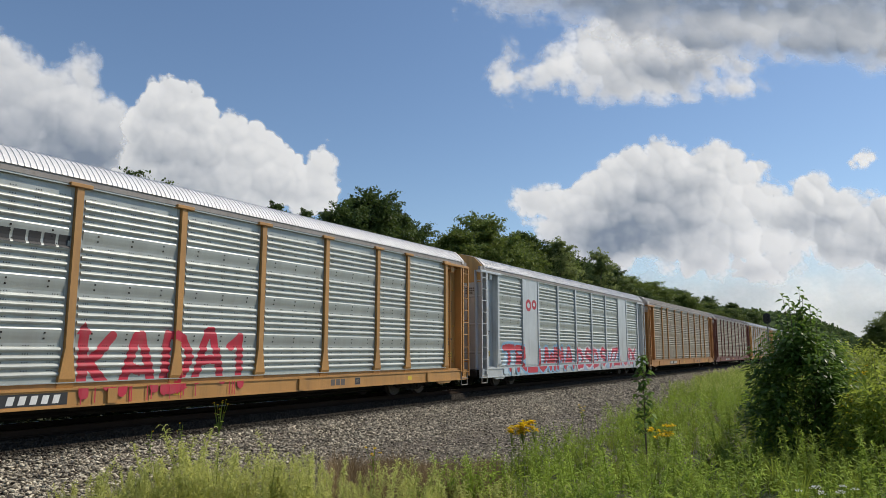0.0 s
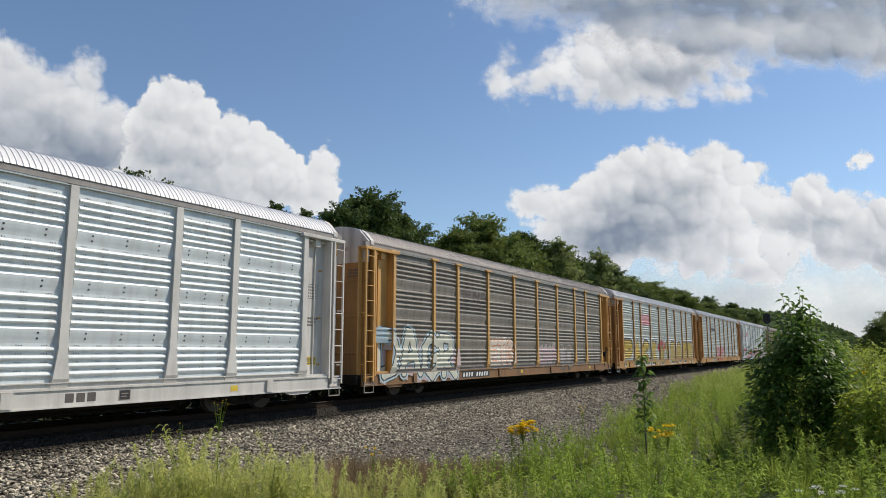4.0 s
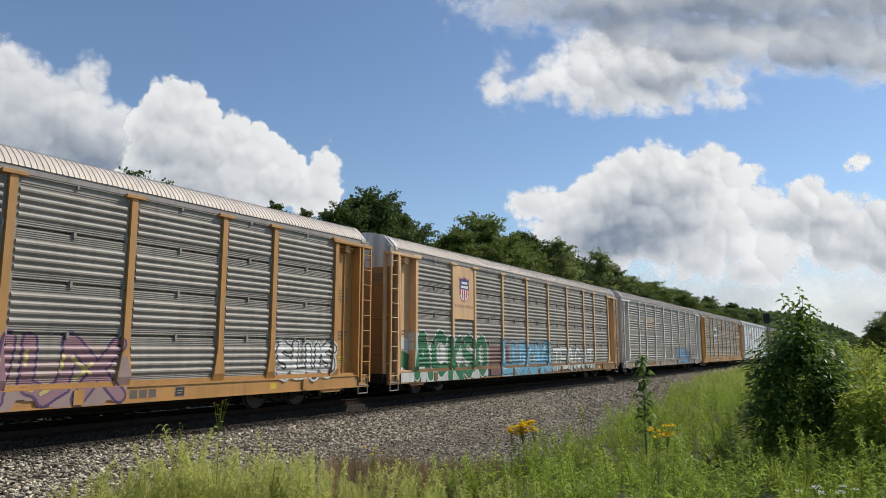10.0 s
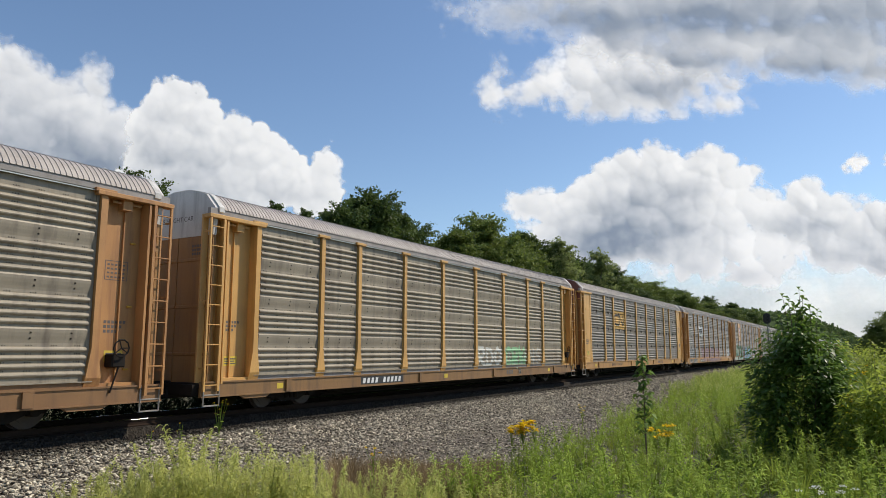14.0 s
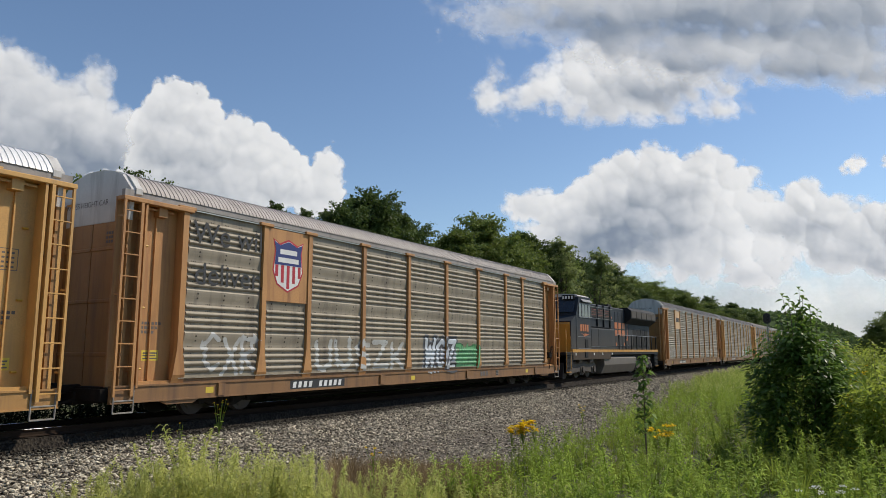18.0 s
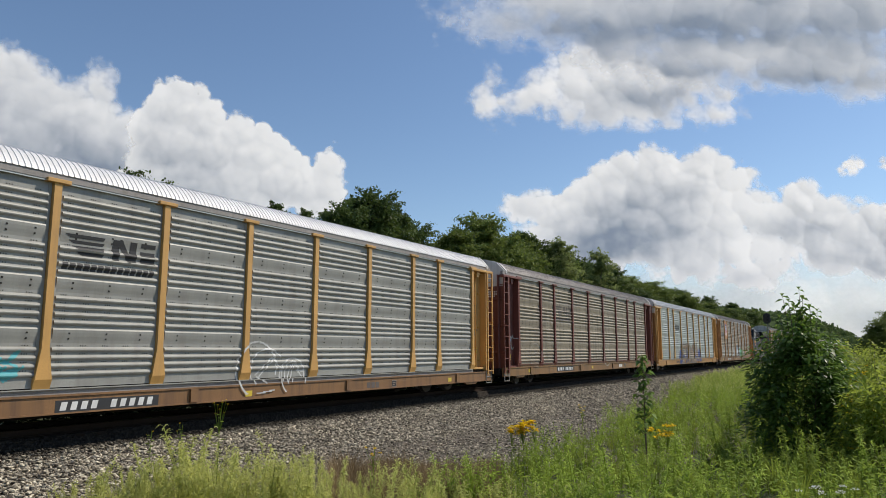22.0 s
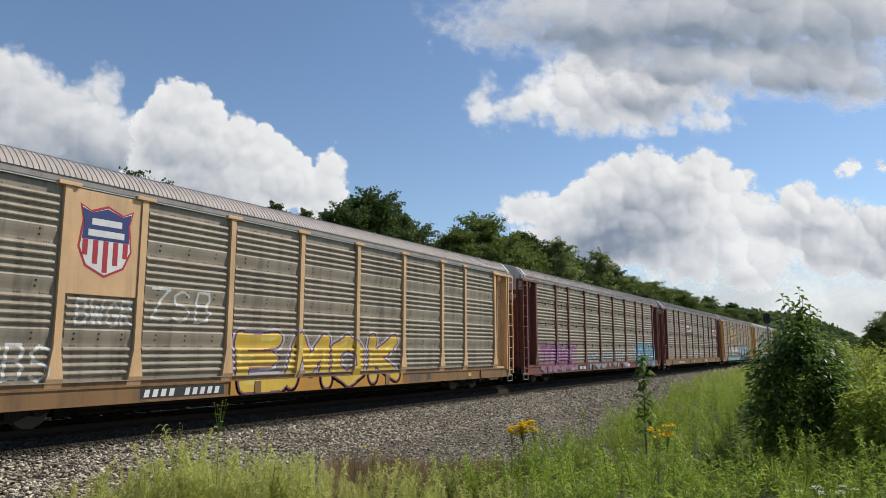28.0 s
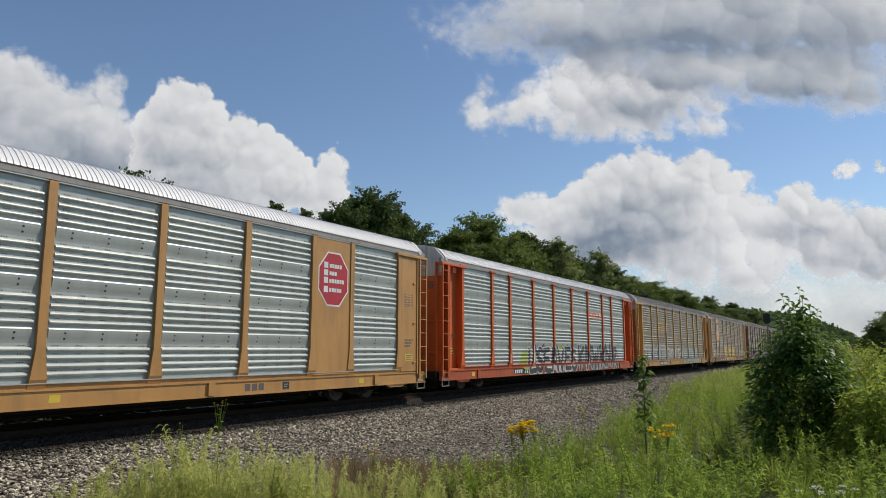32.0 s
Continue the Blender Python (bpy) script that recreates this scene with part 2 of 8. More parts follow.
build_ground()
build_bed()
build_rails()

# ---- materials of the train ----
YELLOW_SILL = painted("road_dirtied_yellow_paint", (0.43, 0.23, 0.072), 0.6, dirt=(0.13, 0.08, 0.05), amount=0.75)
YELLOW = painted("faded_yellow_paint", (0.60, 0.335, 0.10), 0.5, amount=0.4)
TAN = painted("faded_tan_paint", (0.66, 0.42, 0.215), 0.55, amount=0.35)
OCHRE = painted("ochre_paint", (0.47, 0.245, 0.075), 0.5, amount=0.35)
RUSTY_YELLOW = painted("rust_streaked_yellow_paint", (0.46, 0.23, 0.08), 0.6, dirt=(0.16, 0.06, 0.03), amount=0.8)
GRIMY = painted("grimy_yellow_paint", (0.24, 0.13, 0.048), 0.6, dirt=(0.07, 0.045, 0.032), amount=0.9)
END_OCHRE = painted("smoke_browned_ochre_paint", (0.33, 0.165, 0.048), 0.6, dirt=(0.10, 0.06, 0.035), amount=0.6)
SILL_GREY = painted("dirt_browned_white_paint", (0.30, 0.25, 0.20), 0.6, dirt=(0.10, 0.07, 0.05), amount=0.8)
SILL_BROWN = painted("dirt_browned_yellow_paint", (0.24, 0.125, 0.05), 0.6, dirt=(0.08, 0.045, 0.032), amount=0.85)
BROWN = painted("oxide_brown_paint", (0.17, 0.055, 0.04), 0.6, amount=0.4)
ORANGE = painted("orange_paint", (0.62, 0.12, 0.02), 0.5, amount=0.3)
ORANGE_SILL = painted("road_dirtied_orange_paint", (0.40, 0.075, 0.018), 0.6, dirt=(0.10, 0.05, 0.035), amount=0.8)
WHITE = painted("weathered_white_paint", (0.64, 0.61, 0.56), 0.5, amount=0.35)
SILVER = painted("silver_paint", (0.55, 0.57, 0.58), 0.42, 0.3, amount=0.35)
GALV_BRIGHT = painted("bright_galvanised_steel", (0.43, 0.455, 0.43), 0.45, 0.35, dirt=(0.22, 0.19, 0.17), amount=0.3, bump=0.08, vary=0.18)
GALV_GREY = painted("dull_galvanised_steel", (0.30, 0.275, 0.24), 0.58, 0.06, dirt=(0.12, 0.095, 0.078), amount=0.55, bump=0.08, vary=0.28)
GALV_MID = painted("weathered_galvanised_steel", (0.335, 0.33, 0.30), 0.52, 0.12, dirt=(0.16, 0.14, 0.12), amount=0.45, bump=0.08, vary=0.25)
GALV_DIRTY = painted("grimy_galvanised_steel", (0.31, 0.264, 0.195), 0.58, 0.1, dirt=(0.08, 0.06, 0.05), amount=0.8, bump=0.1, vary=0.3)
GALV_DARK = painted("darkened_galvanised_steel", (0.235, 0.21, 0.178), 0.6, 0.06, dirt=(0.08, 0.065, 0.053), amount=0.75, bump=0.1, vary=0.28)
GALV_WHITE = painted("pale_painted_steel", (0.68, 0.72, 0.72), 0.45, 0.15, dirt=(0.3, 0.25, 0.22), amount=0.4, bump=0.08, vary=0.12)
ROOF_BRIGHT = painted("bright_roof_sheet", (0.74, 0.725, 0.715), 0.5, 0.1, amount=0.15, bump=0.1, vary=0.12)
ROOF_PALE = painted("pale_roof_sheet", (0.60, 0.53, 0.455), 0.55, 0.08, amount=0.3, bump=0.1, vary=0.15)
ROOF_DULL = painted("dusty_roof_sheet", (0.39, 0.345, 0.31), 0.6, 0.08, amount=0.4, bump=0.1, vary=0.15)
EAVE = painted("grimy_eave_steel", (0.30, 0.275, 0.255), 0.65, 0.05, amount=0.5, bump=0.05)
CAP_WHITE = painted("stained_white_end_paint", (0.58, 0.56, 0.53), 0.55, amount=0.6)
STEEL_DARK = painted("grimy_dark_steel", (0.022, 0.019, 0.017), 0.9, 0.0, dirt=(0.045, 0.035, 0.027), amount=0.5, streak=False, gloss=0.1)
TREAD = painted("worn_wheel_steel", (0.07, 0.055, 0.045), 0.65, 0.3, amount=0.4, streak=False)
INK = painted("black_lettering_paint", (0.03, 0.03, 0.032), 0.6, amount=0.1, streak=False, bump=0)
INK_WHITE = painted("white_lettering_paint", (0.72, 0.72, 0.70), 0.6, amount=0.2, streak=False, bump=0)
PLACARD = painted("yellow_placard", (0.65, 0.48, 0.05), 0.5, amount=0.2, streak=False, bump=0)

# ---- shape of an autorack car: near side faces -y, front is +x ----
HALF = 13.87
POSTS = [-12.02, -9.14, -7.17, -4.31, -1.44, 1.44, 4.31, 7.17, 9.14, 12.02]
PANEL_LO, PANEL_HI = 0.90, 5.42


def profile(style):
    """Rows (z, outward depth) of the ribbed side sheets: A has bands of four ribs between smooth bands, B fine ribs and open seams between them."""
    rows = [(PANEL_LO, 0.0)]
    if style == "A":
        z = PANEL_LO + 0.22
        for sheet in range(4):
            for rib in range(4):
                rows += [(z, 0.0), (z + 0.014, 0.03), (z + 0.038, 0.052), (z + 0.062, 0.058), (z + 0.088, 0.05), (z + 0.11, 0.028), (z + 0.122, 0.0)]
                z += 0.178
            rows += [(z + 0.02, 0.0), (z + 0.09, 0.01), (z + 0.17, 0.026), (z + 0.25, 0.038), (z + 0.315, 0.042), (z + 0.345, 0.03), (z + 0.358, 0.0)] if sheet < 3 else []
            z += 0.408
    else:
        fine = lambda z: [(z, 0.0), (z + 0.010, 0.014), (z + 0.026, 0.014), (z + 0.036, 0.0)]
        z = PANEL_LO + 0.02
        for k in range(4):
            rows += fine(z + k * 0.046)
        z = PANEL_LO + 0.22
        for sheet in range(4):
            for rib in range(4):
                rows += [(z, 0.0), (z + 0.018, 0.034), (z + 0.045, 0.052), (z + 0.085, 0.054), (z + 0.118, 0.036), (z + 0.138, 0.0)]
                z += 0.178
            for k in range(4 if sheet < 3 else 2):
                rows += fine(z + k * 0.046)
            if sheet < 3:
                rows += [(z + 0.188, 0.0), (z + 0.190, -0.12), (z + 0.242, -0.12), (z + 0.244, 0.0)]
                for k in range(3):
                    rows += fine(z + 0.25 + k * 0.05)
            z += 0.408
    return rows + [(PANEL_HI - 0.035, 0.0), (PANEL_HI - 0.03, 0.055), (PANEL_HI, 0.055)]


PROFILE = {"A": profile("A"), "B": profile("B")}
SKIN_Y = -1.42


def depth_at(style, z):
    rows = PROFILE[style]
    for (z0, d0), (z1, d1) in zip(rows, rows[1:]):
        if z0 <= z <= z1:
            return d0 + (d1 - d0) * (z - z0) / max(1e-6, z1 - z0)
    return 0.0


def panel_mesh(style, width):
    s, bolts = Shape(), Shape()
    outline = [(SKIN_Y - d, z) for z, d in PROFILE[style]] + [(SKIN_Y + 0.15, PANEL_HI), (SKIN_Y + 0.15, PANEL_LO)]
    s.prism(outline, "x", -width / 2 + 0.075, width / 2 - 0.075)
    for k in (-1, 1):
        lo, hi = sorted((k * (width / 2 - 0.075), k * width / 2))
        s.box(lo, hi, SKIN_Y - 0.012, SKIN_Y + 0.1, PANEL_LO, PANEL_HI)
    n = 5 if width > 2 else 3
    if style == "A":
        for sheet in range(3):
            for z in (PANEL_LO + 1.172 + sheet * 1.12, PANEL_LO + 1.052 + sheet * 1.12):
                for i in range(3):
                    x = (i + 0.5) / 3 * width - width / 2
                    d = depth_at("A", z)
                    bolts.box(x - 0.019, x + 0.019, SKIN_Y - d - 0.006, SKIN_Y - d + 0.02, z - 0.018, z + 0.018)
        for sheet in range(4):
            for rib in range(4):
                z = PANEL_LO + 0.22 + sheet * 1.12 + rib * 0.178 + 0.15
                for i in range(n):
                    for k in range(3):
                        x = (i + 0.5) / n * width - width / 2 + (k - 1) * 0.055
                        bolts.box(x - 0.008, x + 0.008, SKIN_Y - 0.004, SKIN_Y + 0.02, z - 0.016, z + 0.008)
    else:
        for sheet in range(4):
            z = PANEL_LO + 0.22 + 0.712 + 0.217 + sheet * 1.12
            s.box(-0.03, 0.03, SKIN_Y - 0.06, SKIN_Y + 0.03, z - 0.09, z + 0.06)
            for k in (-1, 1):
                s.box(min(k * width / 2, k * (width / 2 - 0.05)), max(k * width / 2, k * (width / 2 - 0.05)), SKIN_Y - 0.05, SKIN_Y + 0.02, z - 0.02, z + 0.10)
    whole = len(s.f)
    base = len(s.v)
    s.v += bolts.v
    s.f += [tuple(i + base for i in f) for f in bolts.f]
    me = s.mesh("panel_" + style, [GALV_GREY, STEEL_DARK])
    for i in range(whole, len(me.polygons)):
        me.polygons[i].material_index = 1
    return me


def post_mesh(cap, wide=0.085):
    s = Shape().prism([(-wide, 5.40), (wide, 5.40), (wide, 1.75), (0.185, 1.08), (-0.185, 1.08), (-wide, 1.75)], "y", SKIN_Y - 0.105, SKIN_Y + 0.02)
    s.prism([(SKIN_Y + 0.02, 1.08), (SKIN_Y - 0.105, 1.08), (SKIN_Y - 0.03, 0.87), (SKIN_Y + 0.02, 0.87)], "x", -0.19, 0.19)
    if cap:
        s.box(-0.27, 0.27, SKIN_Y - 0.15, SKIN_Y + 0.03, 5.365, 5.455, 0.01)
    return s.mesh("post", YELLOW)


def roof_mesh(end_flat=0.5):
    half = [(1.505, 5.575), (1.49, 5.63), (1.40, 5.745), (1.25, 5.905), (1.08, 6.03), (0.80, 6.12), (0.35, 6.22), (0.0, 6.25)]
    section = [(-y, z) for y, z in half] + [(y, z) for y, z in reversed(half[:-1])]
    cx, cz = 0.0, 4.6
    s = Shape()
    xs = []
    x, span = -HALF + end_flat, 2 * (HALF - end_flat)
    ribs = 196
    for i in range(ribs):
        a = -HALF + end_flat + span * i / ribs
        w = span / ribs
        xs += [(a, 0.0), (a + 0.03 * w, 0.016), (a + 0.16 * w, 0.016), (a + 0.19 * w, 0.0)]
    xs.append((HALF - end_flat, 0.0))
    for px, lift in xs:
        for y, z in section:
            v = Vector((y - cx, z - cz)).normalized() * lift
            s.v.append((px, y + v.x, z + v.y))
    n = len(section)
    s.f += [(i * n + j, i * n + j + 1, (i + 1) * n + j + 1, (i + 1) * n + j) for i in range(len(xs) - 1) for j in range(n - 1)]
    return s.mesh("roof", ROOF_DULL)


def roof_end_mesh():
    half = [(1.515, 5.50), (1.51, 5.64), (1.26, 5.92), (1.09, 6.05), (0.81, 6.145), (0.36, 6.245), (0.0, 6.28)]
    outer = [(-y, z) for y, z in half] + [(y, z) for y, z in reversed(half[:-1])]
    inner = [(y * 0.97, z - 0.045) for y, z in reversed(outer)]
    return Shape().prism(outer + inner, "x", -0.09, 0.09).mesh("roof_end", ROOF_BRIGHT)


def end_meshes():
    half = [(1.45, 5.45), (1.465, 5.62), (1.07, 6.035), (0.78, 6.13), (0.33, 6.235)]
    top = [(-1.42, 4.86)] + [(-y, z) for y, z in half] + [(y, z) for y, z in reversed(half)] + [(1.42, 4.86)]
    cap = Shape().prism(top, "x", -0.06, 0.06).mesh("end_cap", CAP_WHITE)
    edge = [(-0.05, 0.80)]
    for z in (1.6, 2.9, 4.2):
        edge += [(-0.05, z - 0.05), (-0.07, z - 0.03), (-0.07, z + 0.03), (-0.05, z + 0.05)]
    edge += [(-0.05, 4.857), (0.06, 4.857), (0.06, 0.80)]
    door = Shape().prism(edge, "y", 0.015, 1.42)
    return cap, door.mesh("end_door", YELLOW)


BAY_Y = SKIN_Y + 0.20


def bay_meshes():
    """The recessed end bay between the last post and the ladder, at the front end (+x), piece by piece."""
    box = lambda name, *size: Shape().box(*size).mesh(name, YELLOW)
    return [
        box("end_bay", 12.10, 13.20, BAY_Y, BAY_Y + 0.05, 0.87, 5.42),
        box("bay_plate", 13.20, 13.26, SKIN_Y - 0.13, BAY_Y + 0.05, 0.80, 5.30),
        box("bay_jamb", 12.022, 12.10, SKIN_Y - 0.018, BAY_Y + 0.05, 0.87, 5.42),
        box("bay_rod", 12.72, 12.75, BAY_Y - 0.05, BAY_Y, 0.95, 5.3),
        box("bay_threshold", 12.10, 13.20, SKIN_Y - 0.02, BAY_Y, 0.87, 0.95),
        box("corner_sheet", 13.26, 13.84, BAY_Y, BAY_Y + 0.05, 0.80, 5.42),
    ]


def header_mesh():
    s = Shape().box(11.80, 13.90, SKIN_Y - 0.16, SKIN_Y + 0.1, 5.30, 5.41, 0.012)
    s.box(12.55, 12.80, SKIN_Y - 0.02, BAY_Y, 5.06, 5.31)
    s.box(12.30, 13.10, SKIN_Y + 0.04, SKIN_Y + 0.08, 5.20, 5.25)
    return s.mesh("header", YELLOW)


def ladder_mesh():
    s = Shape()
    for x in (13.38, 13.84):
        s.box(x - 0.028, x + 0.028, SKIN_Y - 0.16, SKIN_Y - 0.10, 0.62, 5.30)
    s.box(13.33, 13.352, SKIN_Y - 0.16, SKIN_Y + 0.06, 0.62, 5.30)
    for i in range(9):
        z = 0.78 + i * 0.535
        s.tube((13.38, SKIN_Y - 0.145, z), (13.84, SKIN_Y - 0.145, z), 0.017, 5)
    for z in (1.2, 3.0, 4.9):
        for x in (13.38, 13.84):
            s.box(x - 0.02, x + 0.02, SKIN_Y - 0.12, SKIN_Y + 0.08, z, z + 0.04)
    return s.mesh("ladder", YELLOW)


def brake_mesh():
    s = Shape().box(12.45, 12.80, SKIN_Y - 0.13, BAY_Y, 1.30, 1.62, 0.03)
    for k in range(10):
        a, b = (Vector((12.62 + 0.2 * math.cos(0.6283 * j), SKIN_Y - 0.2, 1.75 + 0.2 * math.sin(0.6283 * j))) for j in (k, k + 1))
        s.tube(a, b, 0.018, 5)
        if k % 3 == 0:
            s.tube((12.62, SKIN_Y - 0.2, 1.75), a, 0.014, 5)
    s.tube((12.62, SKIN_Y - 0.12, 1.30), (12.45, SKIN_Y - 0.10, 0.72), 0.02)
    return s.mesh("hand_brake", STEEL_DARK)


def sill_mesh():
    s = Shape().box(-HALF, HALF, SKIN_Y - 0.07, SKIN_Y + 0.02, 0.47, 0.86, 0.008)
    s.box(-HALF, HALF, SKIN_Y - 0.10, SKIN_Y + 0.02, 0.835, 0.875)
    s.box(-HALF, HALF, SKIN_Y - 0.10, SKIN_Y + 0.02, 0.455, 0.49)
    for x in (-10.6, -3.2, 3.2, 10.6):
        s.box(x - 0.12, x + 0.12, SKIN_Y - 0.13, SKIN_Y - 0.05, 0.5, 0.83)
    for k in (-1, 1):
        s.prism([(k * 12.5, 0.46), (k * 11.3, 0.46), (k * 11.5, 0.36), (k * 12.3, 0.36)], "y", SKIN_Y - 0.06, SKIN_Y + 0.02)
    return s.mesh("side_sill", YELLOW)


def frame_mesh():
    s = Shape().box(-HALF, HALF, -1.36, 1.36, 0.70, 0.84)
    s.box(-HALF - 0.2, HALF + 0.2, -0.35, 0.35, 0.42, 0.72)
    s.box(-8.4, 8.4, -0.34, 0.34, 0.16, 0.43)
    for y in (-0.95, 0.95):
        s.box(-8.2, 8.2, y - 0.04, y + 0.04, 0.34, 0.70)
        s.tube((-8.0, y * 0.6, 0.24), (8.0, y * 0.6, 0.24), 0.04, 6)
    for x in (-10.1, 10.1):
        s.box(x - 0.25, x + 0.25, -1.36, 1.36, 0.55, 0.72)
    for x in (-6.5, -3.2, 0, 3.2, 6.5):
        s.box(x - 0.08, x + 0.08, -1.34, 1.34, 0.50, 0.72)
    for end in (-1, 1):
        lo, hi = sorted((end * 13.5, end * 14.0))
        s.box(lo, hi, -1.3, 1.3, 0.52, 0.80)
    s.tube((-4, -0.7, 0.52), (-3, -0.7, 0.52), 0.2, 10)
    return s.mesh("underframe", STEEL_DARK)


def step_mesh():
    s = Shape()
    for x in (13.27, 13.80):
        s.tube((x, SKIN_Y - 0.09, 0.86), (x, SKIN_Y - 0.09, 0.24), 0.02, 5)
    for z in (0.24, 0.52):
        s.tube((13.27, SKIN_Y - 0.09, z), (13.80, SKIN_Y - 0.09, z), 0.02, 5)
    return s.mesh("stirrup", GALV_GREY)


def coupler_mesh():
    s = Shape().box(13.7, 14.35, -0.09, 0.09, 0.66, 0.88, 0.03)
    s.box(14.3, 14.6, -0.17, 0.15, 0.60, 0.94, 0.05)
    s.tube((13.8, -0.35, 0.62), (14.46, -0.28, 0.42), 0.03)
    s.tube((13.95, -0.9, 0.80), (13.95, 0.2, 0.78), 0.02)
    return s.mesh("coupler", STEEL_DARK)


def truck_meshes():
    frame_ = Shape()
    for y in (-1.03, 1.03):
        frame_.prism([(-1.15, 0.52), (-0.75, 0.62), (-0.35, 0.72), (0.35, 0.72), (0.75, 0.62), (1.15, 0.52), (1.15, 0.34), (0.72, 0.34), (0.35, 0.18), (-0.35, 0.18), (-0.72, 0.34), (-1.15, 0.34)], "y", y - 0.09, y + 0.09)
        for x in (-0.87, 0.87):
            frame_.tube((x, y - 0.17, 0.42), (x, y + 0.12, 0.42), 0.14, 10)
        for x in (-0.2, 0, 0.2):
            frame_.tube((x, y - 0.12, 0.26), (x, y - 0.12, 0.52), 0.075, 8)
    frame_.box(-0.2, 0.2, -1.0, 1.0, 0.42, 0.62)
    wheels = Shape()
    for y in (-0.755, 0.755):
        k = 1 if y > 0 else -1
        wheels.tube((0, y - 0.065, 0), (0, y + 0.065, 0), 0.42, 24)
        wheels.tube((0, y - k * 0.085, 0), (0, y - k * 0.06, 0), 0.45, 24)
        wheels.tube((0, y + k * 0.06, 0), (0, y + k * 0.085, 0), 0.30, 16)
    wheels.tube((0, -1.05, 0), (0, 1.05, 0), 0.08, 10)
    return frame_.mesh("truck_frame", STEEL_DARK), wheels.mesh("wheelset", TREAD)


PANELS = {(s, w): panel_mesh(s, w - 0.19) for s in "AB" for w in (2.87, 2.88, 1.97)}
POST = {True: post_mesh(True), False: post_mesh(False, 0.10)}
ROOF, ROOF_END = roof_mesh(), roof_end_mesh()
END_CAP, END_DOOR = end_meshes()
BAYS, HEADER, LADDER, BRAKE, SILL = bay_meshes(), header_mesh(), ladder_mesh(), brake_mesh(), sill_mesh()
FRAME, STEP, COUPLER = frame_mesh(), step_mesh(), coupler_mesh()
TRUCK, WHEELSET = truck_meshes()
TOP_RAIL = Shape().box(-HALF + 0.05, HALF - 0.05, SKIN_Y - 0.065, SKIN_Y + 0.06, 5.425, 5.59).mesh("top_rail", EAVE)
BOTTOM_RAIL = Shape().box(-12.1, 12.1, SKIN_Y - 0.03, SKIN_Y + 0.01, 0.878, 0.985).mesh("bottom_rail", YELLOW)
LIP = Shape().box(-12.02, 12.02, SKIN_Y - 0.08, SKIN_Y + 0.005, 0.985, 1.008).mesh("bottom_lip", GALV_BRIGHT)
TOP_LIP = Shape().box(-12.02, 12.02, SKIN_Y - 0.085, SKIN_Y - 0.056, 5.375, 5.40).mesh("top_lip", GALV_BRIGHT)
TURN = pose(0, 0, 0, 0, 0, 180)
MIRROR_X = Matrix.Diagonal((-1, 1, 1, 1))


def mirrored(me):
    """A copy of a mesh, flipped end for end."""
    k = me.copy()
    k.transform(MIRROR_X)
    k.flip_normals()
    return k


HEADER_R, LADDER_R, STEP_R, COUPLER_R = (mirrored(m) for m in (HEADER, LADDER, STEP, COUPLER))
BAYS_R = [mirrored(m) for m in BAYS]


